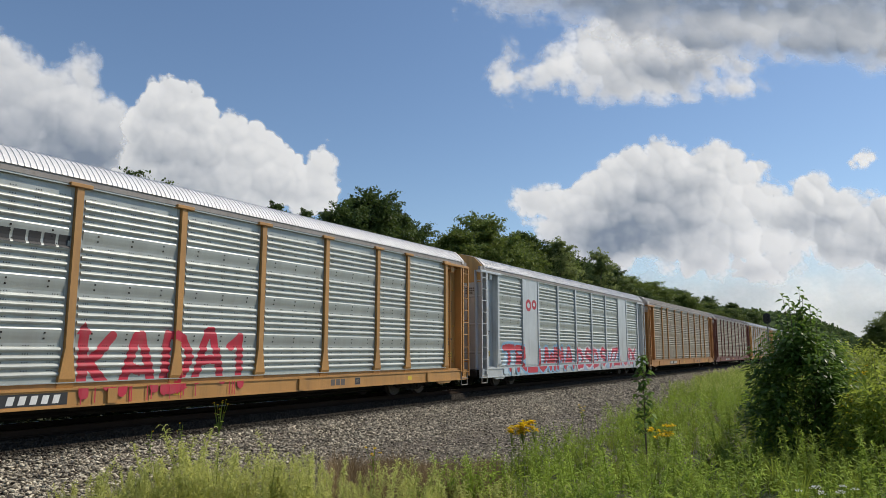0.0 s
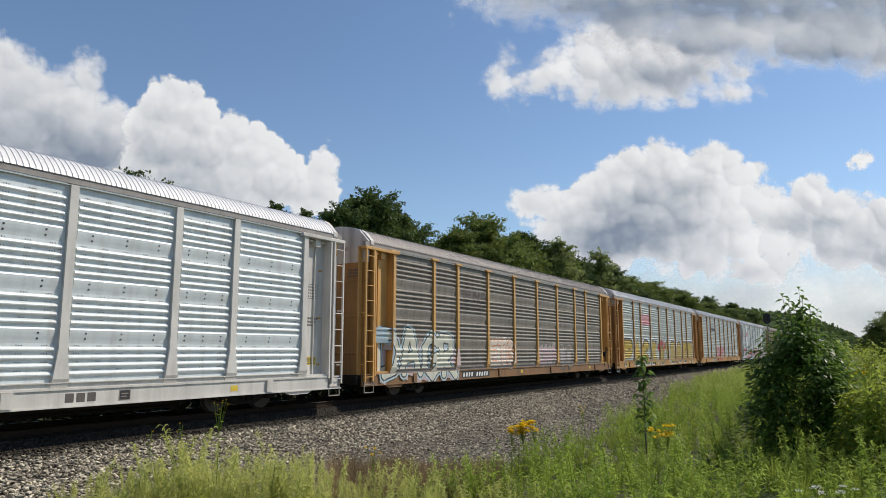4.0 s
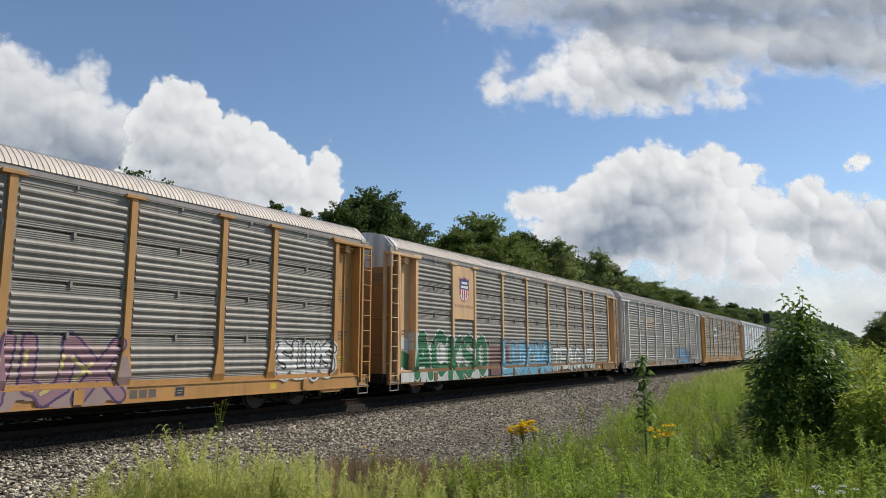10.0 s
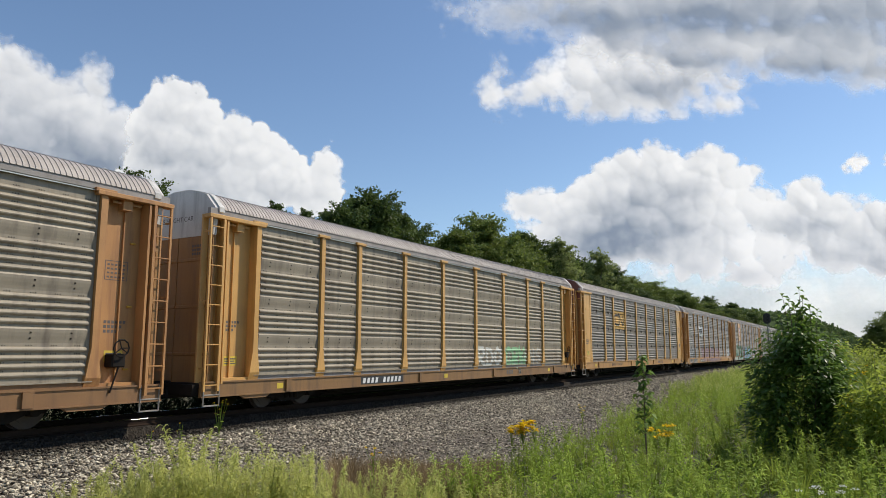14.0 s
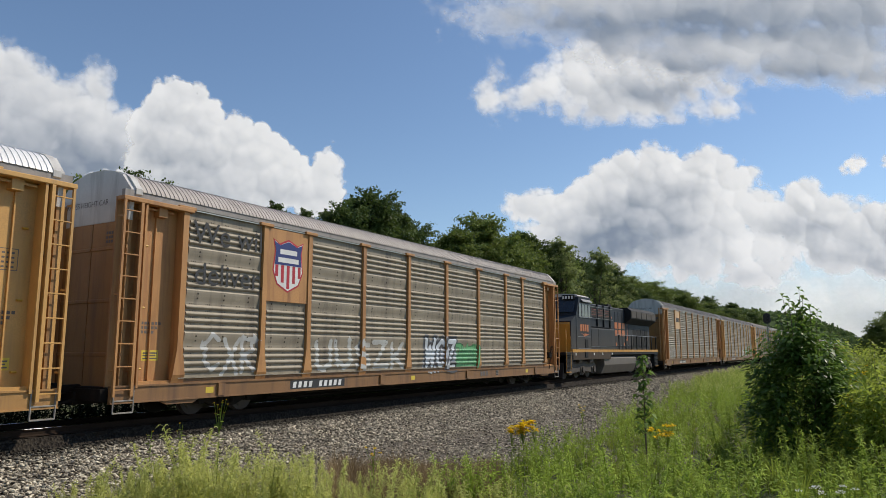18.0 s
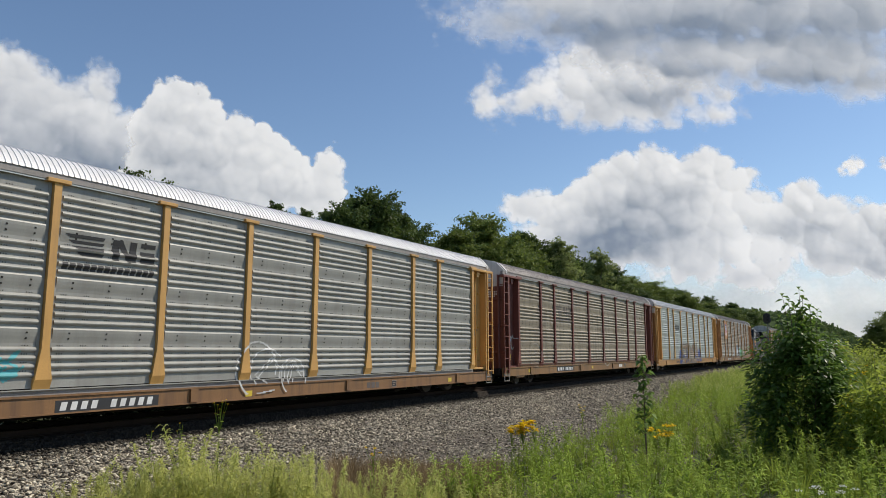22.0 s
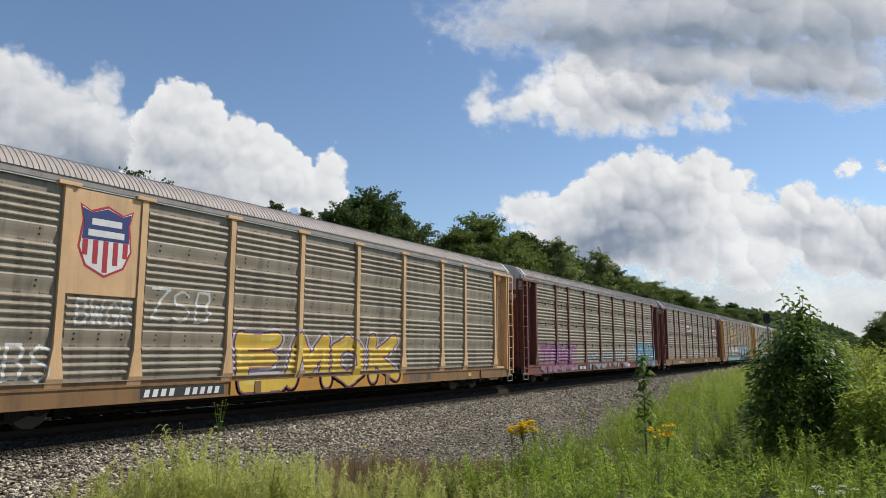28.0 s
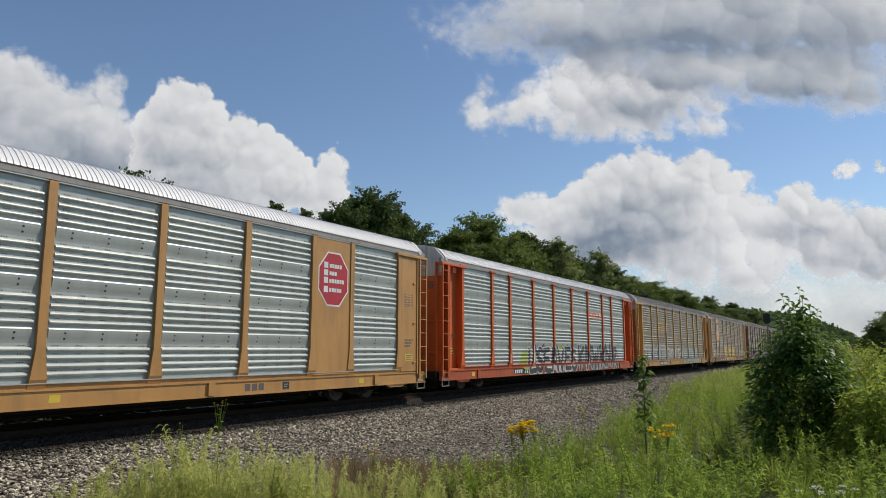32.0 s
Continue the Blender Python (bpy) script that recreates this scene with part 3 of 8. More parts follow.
def autorack(label, paint=YELLOW, sill=None, panel=GALV_GREY, roof=ROOF_DULL, style="A", cap=True, end_cap=CAP_WHITE, bay=None, low=None, brake=False, lift=0.0):
    """One covered car rack on its flat car."""
    sill, bay = sill or (YELLOW_SILL if paint is YELLOW else paint), bay or paint
    end_paint = {YELLOW: END_OCHRE, OCHRE: END_OCHRE, TAN: END_OCHRE, RUSTY_YELLOW: END_OCHRE}.get(paint, paint)
    car = thing("autorack_car", pose(0, TRACK_Y, 0), label, "rail car", "cars of the freight train")
    part("underframe", FRAME, car)
    part("roof", ROOF, car, material=roof)
    for end in (0, 1):
        part("roof_end", ROOF_END, car, pose((HALF - 0.42) * (1 - 2 * end), 0, 0), CAP_WHITE)
        part("end_cap", END_CAP, car, pose((HALF - 0.28) * (1 - 2 * end), 0, 0), end_cap)
        for leaf in (0, 1):
            part("end_door", END_DOOR, car, pose((HALF - 0.28) * (1 - 2 * end), -1.435 * leaf, 0), end_paint)
        truck = part("truck", TRUCK, car, pose(10.1 * (1 - 2 * end), 0, 0))
        for x in (-0.87, 0.87):
            part("wheelset", WHEELSET, truck, pose(x, 0, 0.42))
    part("coupler", COUPLER, car)
    part("coupler", COUPLER_R, car)
    if brake:
        part("hand_brake", BRAKE, car)
    for side in (0, 1):
        flip = TURN if side else Matrix()
        part("side_sill", SILL, car, flip @ pose(0, 0, lift), sill)
        part("top_rail", TOP_RAIL, car, flip)
        # below the lip, eave grey paints the shade onto the bottom rail
        part("bottom_rail", BOTTOM_RAIL, car, flip @ pose(0, 0, min(0.0, lift)), low or (EAVE if style == "A" and paint is YELLOW else sill))
        if style == "A":
            lip = panel if paint in (YELLOW, OCHRE, RUSTY_YELLOW, TAN) else paint
            part("bottom_lip", LIP, car, flip @ pose(0, 0, min(0.0, lift)), lip)
            part("top_lip", TOP_LIP, car, flip, GALV_BRIGHT)
        for me, me_r in zip(BAYS, BAYS_R):
            part(me.name, me, car, flip, bay)
            part(me.name, me_r, car, flip, bay)
        for me, me_r, kind, mt in ((HEADER, HEADER_R, "header", paint), (LADDER, LADDER_R, "ladder", paint), (STEP, STEP_R, "stirrup", None)):
            part(kind, me, car, flip, mt)
            part(kind, me_r, car, flip, mt)
        for x in POSTS:
            part("post", POST[cap], car, flip @ pose(x, 0, 0), paint)
        for i, (a, b) in enumerate(zip(POSTS, POSTS[1:])):
            w = round(b - a, 2)
            w = 1.97 if w < 2.2 else 2.88 if w > 2.875 else 2.87
            part("side_panel", PANELS[(style, w)], car, flip @ pose((a + b) / 2, 0, 0), panel)
    return car


# ---- paint marks that follow the ribs of the side sheets ----
def zones(x0, x1, z):
    """Stretches of the side along x: True where a post stands."""
    half = 0.085 if z > 1.75 else 0.085 + (1.75 - z) / 0.88 * 0.115
    cuts, at = [], x0
    for p in POSTS:
        lo, hi = p - half, p + half
        if hi <= x0 or lo >= x1:
            continue
        if lo > at:
            cuts.append((at, lo, False))
        cuts.append((max(lo, at), min(hi, x1), True))
        at = hi
    if at < x1:
        cuts.append((at, x1, False))
    return cuts


def paint_mesh(name, polys, material, style, lift):
    """Convex outlines in (x, z), joined where they overlap and laid on the side sheets, the posts, the sill and the end bays."""
    s = Shape()
    grid = [0.47, 0.5, 0.53, 0.56, 0.59, 0.62, 0.65, 0.68, 0.71, 0.74, 0.77, 0.8, 0.83, 0.86]
    for (z0, d0), (z1, d1) in zip(PROFILE[style], PROFILE[style][1:]):
        n = max(1, math.ceil((z1 - z0) / 0.03))
        grid += [z0 + (z1 - z0) * k / n for k in range(n)]
    grid.append(PANEL_HI)
    top, bottom = max(p[1] for q in polys for p in q), min(p[1] for q in polys for p in q)
    bounds = [(min(p[1] for p in q), max(p[1] for p in q)) for q in polys]
    for z0, z1 in zip(grid, grid[1:]):
        if z1 <= bottom or z0 >= top or z1 - z0 < 1e-5:
            continue
        zm, spans = (z0 + z1) / 2, []
        for poly, (lo, hi) in zip(polys, bounds):
            if not lo < zm < hi:
                continue
            xs = []
            for p, q in zip(poly, poly[1:] + poly[:1]):
                if (p[1] - zm) * (q[1] - zm) < 0:
                    xs.append(p[0] + (q[0] - p[0]) * (zm - p[1]) / (q[1] - p[1]))
            if len(xs) >= 2:
                spans.append((min(xs), max(xs)))
        joined = []
        for a, b in sorted(spans):
            if joined and a <= joined[-1][1] + 0.004:
                joined[-1][1] = max(joined[-1][1], b)
            else:
                joined.append([a, b])
        low = z1 <= 0.875
        for a, b in joined:
            for x0, x1, on_post in ([(a, b, False)] if low else zones(a, b, zm)):
                if x1 - x0 < 0.004:
                    continue
                k = len(s.v)
                for x, z in ((x0, z0), (x1, z0), (x1, z1), (x0, z1)):
                    if low:
                        y = SKIN_Y - 0.10
                    elif on_post:
                        y = SKIN_Y - 0.105 + 0.357 * max(0.0, 1.08 - z)
                    elif abs(x) > 13.20:
                        y = SKIN_Y - 0.10
                    elif abs(x) > 12.11:
                        y = BAY_Y
                    else:
                        y = SKIN_Y - depth_at(style, min(max(z, PANEL_LO), PANEL_HI))
                    s.v.append((x, y - lift, z))
                s.f.append((k, k + 1, k + 2, k + 3))
    return mesh_of(name, s.v, s.f, material)


def bar(a, b, w):
    """A straight stroke with rounded ends as a convex outline."""
    way = math.atan2(b[1] - a[1], b[0] - a[0])
    turn = [way + math.pi / 2 + k * math.pi / 5 for k in range(6)]
    return [(a[0] + w / 2 * math.cos(t), a[1] + w / 2 * math.sin(t)) for t in turn] + [(b[0] - w / 2 * math.cos(t), b[1] - w / 2 * math.sin(t)) for t in turn]


def rect(x0, x1, z0, z1):
    return [(x0, z0), (x1, z0), (x1, z1), (x0, z1)]


def disc(x, z, rx, rz, n=14):
    return [(x + rx * math.cos(6.2832 * i / n), z + rz * math.sin(6.2832 * i / n)) for i in range(n)]


def ring(x, z, rx, rz, w, a0=0.0, a1=6.2832, n=14):
    """A bent band as four-cornered pieces laid end to end."""
    turn = [a0 + (a1 - a0) * i / n for i in range(n + 1)]
    at_r = lambda t, k: (x + (rx + k * w / 2) * math.cos(t), z + (rz + k * w / 2) * math.sin(t))
    return [[at_r(p, 1), at_r(q, 1), at_r(q, -1), at_r(p, -1)] for p, q in zip(turn, turn[1:])]


# letter shapes in a unit box, each a few strokes of joined points
LETTERS = {
    "A": [((0.0, 0.0), (0.42, 1.0), (0.58, 1.0), (1.0, 0.0)), ((0.25, 0.38), (0.75, 0.38))],
    "B": [((0.08, 0.0), (0.08, 1.0), (0.7, 0.98), (0.85, 0.76), (0.6, 0.54), (0.1, 0.52)), ((0.6, 0.54), (0.95, 0.3), (0.75, 0.03), (0.08, 0.0))],
    "C": [((0.95, 0.85), (0.55, 1.0), (0.1, 0.75), (0.1, 0.25), (0.55, 0.0), (0.95, 0.15))],
    "D": [((0.1, 0.0), (0.1, 1.0), (0.65, 0.95), (0.95, 0.55), (0.7, 0.08), (0.1, 0.0))],
    "E": [((0.92, 1.0), (0.1, 0.98), (0.08, 0.02), (0.95, 0.0)), ((0.1, 0.52), (0.75, 0.54))],
    "F": [((0.95, 1.0), (0.12, 0.98), (0.1, 0.0)), ((0.1, 0.52), (0.75, 0.54))],
    "G": [((0.92, 0.86), (0.5, 1.0), (0.08, 0.7), (0.1, 0.2), (0.55, 0.0), (0.95, 0.2), (0.92, 0.48), (0.55, 0.46))],
    "I": [((0.5, 0.0), (0.5, 1.0))],
    "K": [((0.1, 0.0), (0.1, 1.0)), ((0.9, 1.0), (0.2, 0.48), (0.95, 0.0))],
    "L": [((0.12, 1.0), (0.1, 0.05), (0.95, 0.03))],
    "M": [((0.0, 0.0), (0.14, 1.0), (0.5, 0.35), (0.86, 1.0), (1.0, 0.0))],
    "N": [((0.08, 0.0), (0.1, 1.0), (0.88, 0.05), (0.92, 1.0))],
    "O": [((0.5, 1.0), (0.1, 0.75), (0.1, 0.25), (0.5, 0.0), (0.9, 0.25), (0.9, 0.75), (0.5, 1.0))],
    "P": [((0.1, 0.0), (0.1, 1.0), (0.8, 0.95), (0.85, 0.6), (0.12, 0.45))],
    "R": [((0.1, 0.0), (0.1, 1.0), (0.8, 0.95), (0.82, 0.62), (0.15, 0.48), (0.95, 0.0))],
    "S": [((0.92, 0.88), (0.5, 1.0), (0.1, 0.8), (0.2, 0.56), (0.8, 0.45), (0.9, 0.2), (0.5, 0.0), (0.08, 0.12))],
    "T": [((0.0, 0.97), (1.0, 1.0)), ((0.5, 1.0), (0.48, 0.0))],
    "U": [((0.08, 1.0), (0.12, 0.2), (0.5, 0.0), (0.88, 0.2), (0.92, 1.0))],
    "V": [((0.0, 1.0), (0.5, 0.0), (1.0, 1.0))],
    "W": [((0.0, 1.0), (0.22, 0.0), (0.5, 0.7), (0.78, 0.0), (1.0, 1.0))],
    "X": [((0.0, 0.0), (1.0, 1.0)), ((0.0, 1.0), (1.0, 0.0))],
    "Y": [((0.0, 1.0), (0.5, 0.5), (1.0, 1.0)), ((0.5, 0.5), (0.48, 0.0))],
    "Z": [((0.05, 0.98), (0.95, 1.0), (0.05, 0.02), (0.98, 0.0))],
    "1": [((0.15, 0.75), (0.55, 1.0), (0.55, 0.0))],
}
SIGNS = [LETTERS[k] for k in "ABCDEGKMNORSTUVWXZ"]
SPRAY = {}


def spray(color):
    """Spray paint, one material a colour."""
    if color not in SPRAY:
        SPRAY[color] = painted("spray_paint", color, 0.5, dirt=(0.2, 0.17, 0.15), amount=0.35, bump=0, vary=0.25)
    return SPRAY[color]


def graffiti(car, style, x0, x1, z0, z1, fill, line=(0.03, 0.03, 0.035), halo=None, back=None, count=5, seed=0, weight=0.34, drip=False, accent=None, word=""):
    """Sprayed signs side by side on the side of a car, in layers: ground colour, halo, outline, fill, shine."""
    rng = random.Random(seed)
    count = len(word) or count
    step = (x1 - x0) / count
    h = z1 - z0
    strokes, shine, spikes = [], [], []
    for i in range(count):
        sign = LETTERS[word[i]] if word else SIGNS[rng.randrange(len(SIGNS))]
        sx, lean = x0 + (i + 0.1) * step, rng.uniform(-0.1, 0.12) * step
        dz = rng.uniform(-0.06, 0.06) * h
        jig = lambda: rng.uniform(-0.025, 0.025)
        for (ax, az), (bx, bz) in [(p, q) for line_ in sign for p, q in zip(line_, line_[1:])]:
            a = (sx + (ax + jig()) * step * 0.82 + lean * az, z0 + dz + (0.12 + 0.76 * az + jig()) * h)
            b = (sx + (bx + jig()) * step * 0.82 + lean * bz, z0 + dz + (0.12 + 0.76 * bz + jig()) * h)
            mid = ((a[0] + b[0]) / 2 + rng.uniform(-0.03, 0.03) * step, (a[1] + b[1]) / 2 + rng.uniform(-0.03, 0.03) * h)
            strokes += [(a, mid), (mid, b)]
            if fill and rng.random() < 0.16:
                n = math.hypot(b[0] - a[0], b[1] - a[1]) or 1.0
                spikes.append((b, (b[0] + (b[0] - a[0]) / n * 0.22 * h, b[1] + (b[1] - a[1]) / n * 0.16 * h)))
            shine.append(((a[0] - 0.06, a[1] * 0.7 + b[1] * 0.3 + 0.05), (a[0] * 0.6 + b[0] * 0.4 - 0.06, a[1] * 0.4 + b[1] * 0.6 + 0.05)))
    w = 0.74 * weight * min(step, h)
    heads = lambda more: [[(a[0] + (b[1] - a[1]) * 0.7 - (b[0] - a[0]) * more, a[1] - (b[0] - a[0]) * 0.7), (b[0] + (b[0] - a[0]) * more, b[1] + (b[1] - a[1]) * more), (a[0] - (b[1] - a[1]) * 0.7, a[1] + (b[0] - a[0]) * 0.7)] for a, b in spikes]
    layers = []
    if back:
        blobs = []
        for k in range(count * 3):
            cx, lo, hi = x0 + (k + 0.5) / (count * 3) * (x1 - x0), z0 + h * rng.uniform(-0.05, 0.2), z0 + h * rng.uniform(0.6, 0.98)
            r, tilt = step * rng.uniform(0.14, 0.3), step * rng.uniform(-0.25, 0.25)
            blobs.append([(cx - r, lo), (cx + r * 0.5, lo - 0.05 * h), (cx + r + tilt, (lo + hi) / 2), (cx + r * 0.6 + tilt, hi), (cx - r * 0.5 + tilt, hi + 0.05 * h), (cx - r - tilt * 0.2, (lo + hi) / 2)])
        layers.append(("ground", back, blobs))
    if halo:
        layers.append(("halo", halo, [bar(a, b, w + 0.26) for a, b in strokes]))
    if fill and line:
        layers.append(("outline", line, [bar(a, b, w + 0.11) for a, b in strokes] + heads(0.35)))
    layers.append(("fill", fill or line, [bar(a, b, w if fill else 0.07) for a, b in strokes] + heads(0.0)))
    if drip:
        drips = []
        for k in range(count * 3):
            x = rng.uniform(x0, x1)
            drips.append(rect(x, x + 0.03, max(0.5, z0 - rng.uniform(0.05, 0.4)), z0 + 0.3))
        layers.append(("drip", fill or line, drips))
    if accent:
        layers.append(("accent", accent, [bar(a, b, 0.05 + 0.12 * w) for a, b in shine]))
    holder = None
    for i, (kind, color, polys) in enumerate(layers):
        me = paint_mesh("graffiti_" + kind, polys, spray(color), style, 0.004 + 0.004 * i)
        if holder is None:
            holder = part("graffiti", me, car, label="spray-painted graffiti")
            tagged(holder, kind="stuff")
        else:
            tagged(part("graffiti_" + kind, me, holder), kind="stuff")


def scribble(car, style, x, z, rx, rz, color, seed):
    """A loose tangle of short sprayed strokes."""
    rng = random.Random(seed)
    strokes, at_ = [], (x, z)
    for k in range(26):
        a = rng.uniform(0, 6.283)
        r = math.sqrt(rng.random())
        to = (x + rx * r * math.cos(a), z + rz * r * math.sin(a))
        if rng.random() < 0.8:
            strokes.append(bar(at_, (at_[0] * 0.45 + to[0] * 0.55, at_[1] * 0.45 + to[1] * 0.55), rng.uniform(0.04, 0.10)))
        at_ = to
    tagged(mark(car, style, "graffiti", strokes, spray(color), 0.006, "loose spray-painted scribble"), kind="stuff")


def block_graffiti(car, style, forms, z0, z1, fill):
    """Large rolled solid letters: pale halo, black outline, flat fill, black slots. forms: (letter, x0, x1)."""
    h = z1 - z0

    def form(kind, a, b, g):
        w, lo, hi = b - a, z0 - g, z1 + g
        a, b = a - g, b + g
        if kind == "O":
            return [disc((a + b) / 2, (z0 + z1) / 2, (b - a) / 2, h / 2 + g, 20)]
        if kind == "A":
            return [[(a, lo), (b, lo), (a + 0.58 * w + g, hi), (a + 0.42 * w + g, hi)]]
        if kind == "D":
            return [[(a, lo), (a + 0.2 * w, lo), (a + 0.2 * w, z0 + 0.25 * h), (b - 0.3 * w, z0 + 0.25 * h), (b, z0 + 0.5 * h), (b, hi - 0.2 * h), (b - 0.15 * w, hi), (a, hi)]]
        if kind == "C":
            return [[(a + 0.3 * w, lo), (b - 0.2 * w, lo), (b, z0 + 0.2 * h), (b - 0.4 * w, z0 + 0.42 * h), (a, z0 + 0.42 * h), (a, z0 + 0.3 * h)], [(a, z0 + 0.3 * h), (b - 0.4 * w, z0 + 0.5 * h), (b, hi - 0.22 * h), (b - 0.3 * w, hi), (a + 0.3 * w, hi), (a, hi - 0.3 * h)]]
        if kind == "K":
            return [[(a, lo), (a + 0.5 * w, lo), (a + 0.5 * w, hi), (a, hi)], [(a + 0.2 * w, z0 + 0.4 * h), (b, lo), (b, z0 + 0.2 * h), (a + 0.6 * w, z0 + 0.55 * h)], [(a + 0.2 * w, z0 + 0.5 * h), (a + 0.6 * w, z0 + 0.42 * h), (b, hi - 0.12 * h), (b - 0.2 * w, hi)]]
        if kind == "1":
            return [[(a + 0.1 * w, lo), (b, lo), (b, hi), (a + 0.3 * w, hi), (a + 0.15 * w, z0 + 0.7 * h)], [(a - 0.1 * w, lo + 0.1 * h), (a + 0.3 * w, lo + 0.1 * h), (a + 0.3 * w, z0 + 0.35 * h), (a - 0.1 * w, z0 + 0.3 * h)]]
        if kind == "F":
            return [[(a, lo), (a + 0.6 * w, lo), (a + 0.6 * w, hi), (a, hi)], [(a, hi - 0.42 * h), (b, hi - 0.42 * h), (b, hi), (a, hi)]]
        if kind == "Z":
            return [[(a, hi - 0.1 * h), (b - 0.3 * w, hi), (a + 0.5 * w, z0 + 0.55 * h), (a, z0 + 0.6 * h)], [(a + 0.2 * w, z0 + 0.5 * h), (b, z0 + 0.65 * h), (b - 0.2 * w, lo + 0.1 * h), (a + 0.5 * w, z0 + 0.3 * h)]]
        return [[(a, z0 + 0.3 * h), (a + 0.3 * w, lo), (b - 0.3 * w, lo), (b, z0 + 0.3 * h), (b, hi), (a, hi)]]

    layers = {"halo": [], "outline": [], "fill": [], "slot": []}
    for kind, a, b in forms:
        layers["halo"] += form(kind, a, b, 0.10)
        layers["outline"] += form(kind, a, b, 0.0)
        layers["fill"] += form(kind, a, b, -0.15)
        cx, w = (a + b) / 2, b - a
        if kind == "A":
            layers["slot"].append(rect(cx - 0.3 * w, cx + 0.3 * w, z0, z0 + 0.07 * h))
        elif kind in "OU":
            layers["slot"].append(rect(cx - 0.03, cx + 0.03, z0 + 0.55 * h, z1 - 0.15 * h))
        elif kind in "DCF":
            layers["slot"].append(rect(cx - 0.02 * w, cx + 0.3 * w, z0 + 0.56 * h, z0 + 0.61 * h))
    holder = None
    for k, (name, color) in enumerate((("halo", (0.72, 0.72, 0.70)), ("outline", (0.025, 0.025, 0.025)), ("fill", fill), ("slot", (0.025, 0.025, 0.026)))):
        me = paint_mesh("graffiti_" + name, layers[name], spray(color), style, 0.004 + 0.004 * k)
        ob = part("graffiti" if holder is None else "graffiti_" + name, me, holder or car, label="" if holder else "spray-painted block graffiti")
        holder = holder or ob
        tagged(ob, kind="stuff")


def drop_graffiti(car, style, centres, width, z0, z1):
    """A row of white pointed ovals with black outlines over a dark red haze and a teal foot."""
    outline, fill, slit, haze = [], [], [], []
    for k, x in enumerate(centres):
        w = width * (1.0 if k % 2 else 0.9)
        drop = lambda g: [(x + (w / 2 + g) * math.cos(t) * (0.75 if math.sin(t) < -0.3 else 1.0), (z0 + z1) / 2 + ((z1 - z0) / 2 + g) * math.sin(t)) for t in (i * 0.3491 for i in range(18))]
        haze.append(disc(x + 0.3 * w, z1 - 0.05, w * 0.5, 0.24, 10))
        outline += [drop(0.07), [(x - 0.05, z1), (x + 0.05, z1), (x, z1 + 0.32)]]
        fill.append(drop(-0.02))
        slit += [[(x - 0.04, z0 + 0.1), (x + 0.05, z0 + 0.1), (x + 0.02, z1 - 0.25)], bar((x - 0.3 * w, z0 + 0.5), (x - 0.12 * w, z0 + 0.05), 0.05), bar((x + 0.34 * w, z0 + 0.45), (x + 0.1 * w, z0 - 0.1), 0.06), bar((x - 0.4 * w, z0 - 0.05), (x + 0.45 * w, z0 - 0.16), 0.07)]
    lo, hi = min(centres) - width, max(centres) + width * 0.7
    layers = ((haze, (0.27, 0.025, 0.05)), ([rect(lo, hi, 0.48, z0 + 0.22)], (0.17, 0.44, 0.42)), (outline, (0.03, 0.03, 0.032)), (fill, (0.66, 0.67, 0.65)), (slit, (0.03, 0.035, 0.035)))
    holder = None
    for k, (polys, color) in enumerate(layers):
        me = paint_mesh("graffiti", polys, spray(color), style, 0.004 + 0.004 * k)
        ob = part("graffiti" if holder is None else "graffiti_layer", me, holder or car, label="" if holder else "spray-painted graffiti")
        holder = holder or ob
        tagged(ob, kind="stuff")


def mark(car, style, name, polys, material, lift=0.006, label="", parent=None):
    ob = part(name, paint_mesh(name, polys, material, style, lift), parent or car, label=label)
    return tagged(ob, label, kind="stuff") if name in ("sign", "graffiti_patch") else ob

# ---- fast meshes for growing things ----
def array_mesh(name, verts, quads, materials, index=None):
    """A mesh from arrays: verts (n, 3), quads (m, 4)."""
    me = bpy.data.meshes.new(name)
    me.vertices.add(len(verts))
    me.vertices.foreach_set("co", np.ascontiguousarray(verts, np.float32).ravel())
    me.loops.add(len(quads) * 4)
    me.loops.foreach_set("vertex_index", np.ascontiguousarray(quads, np.int32).ravel())
    me.polygons.add(len(quads))
    me.polygons.foreach_set("loop_start", np.arange(0, len(quads) * 4, 4, dtype=np.int32))
    for mt in materials:
        me.materials.append(mt)
    if index is not None:
        me.polygons.foreach_set("material_index", np.ascontiguousarray(index, np.int32))
    me.update(calc_edges=True)
    return me


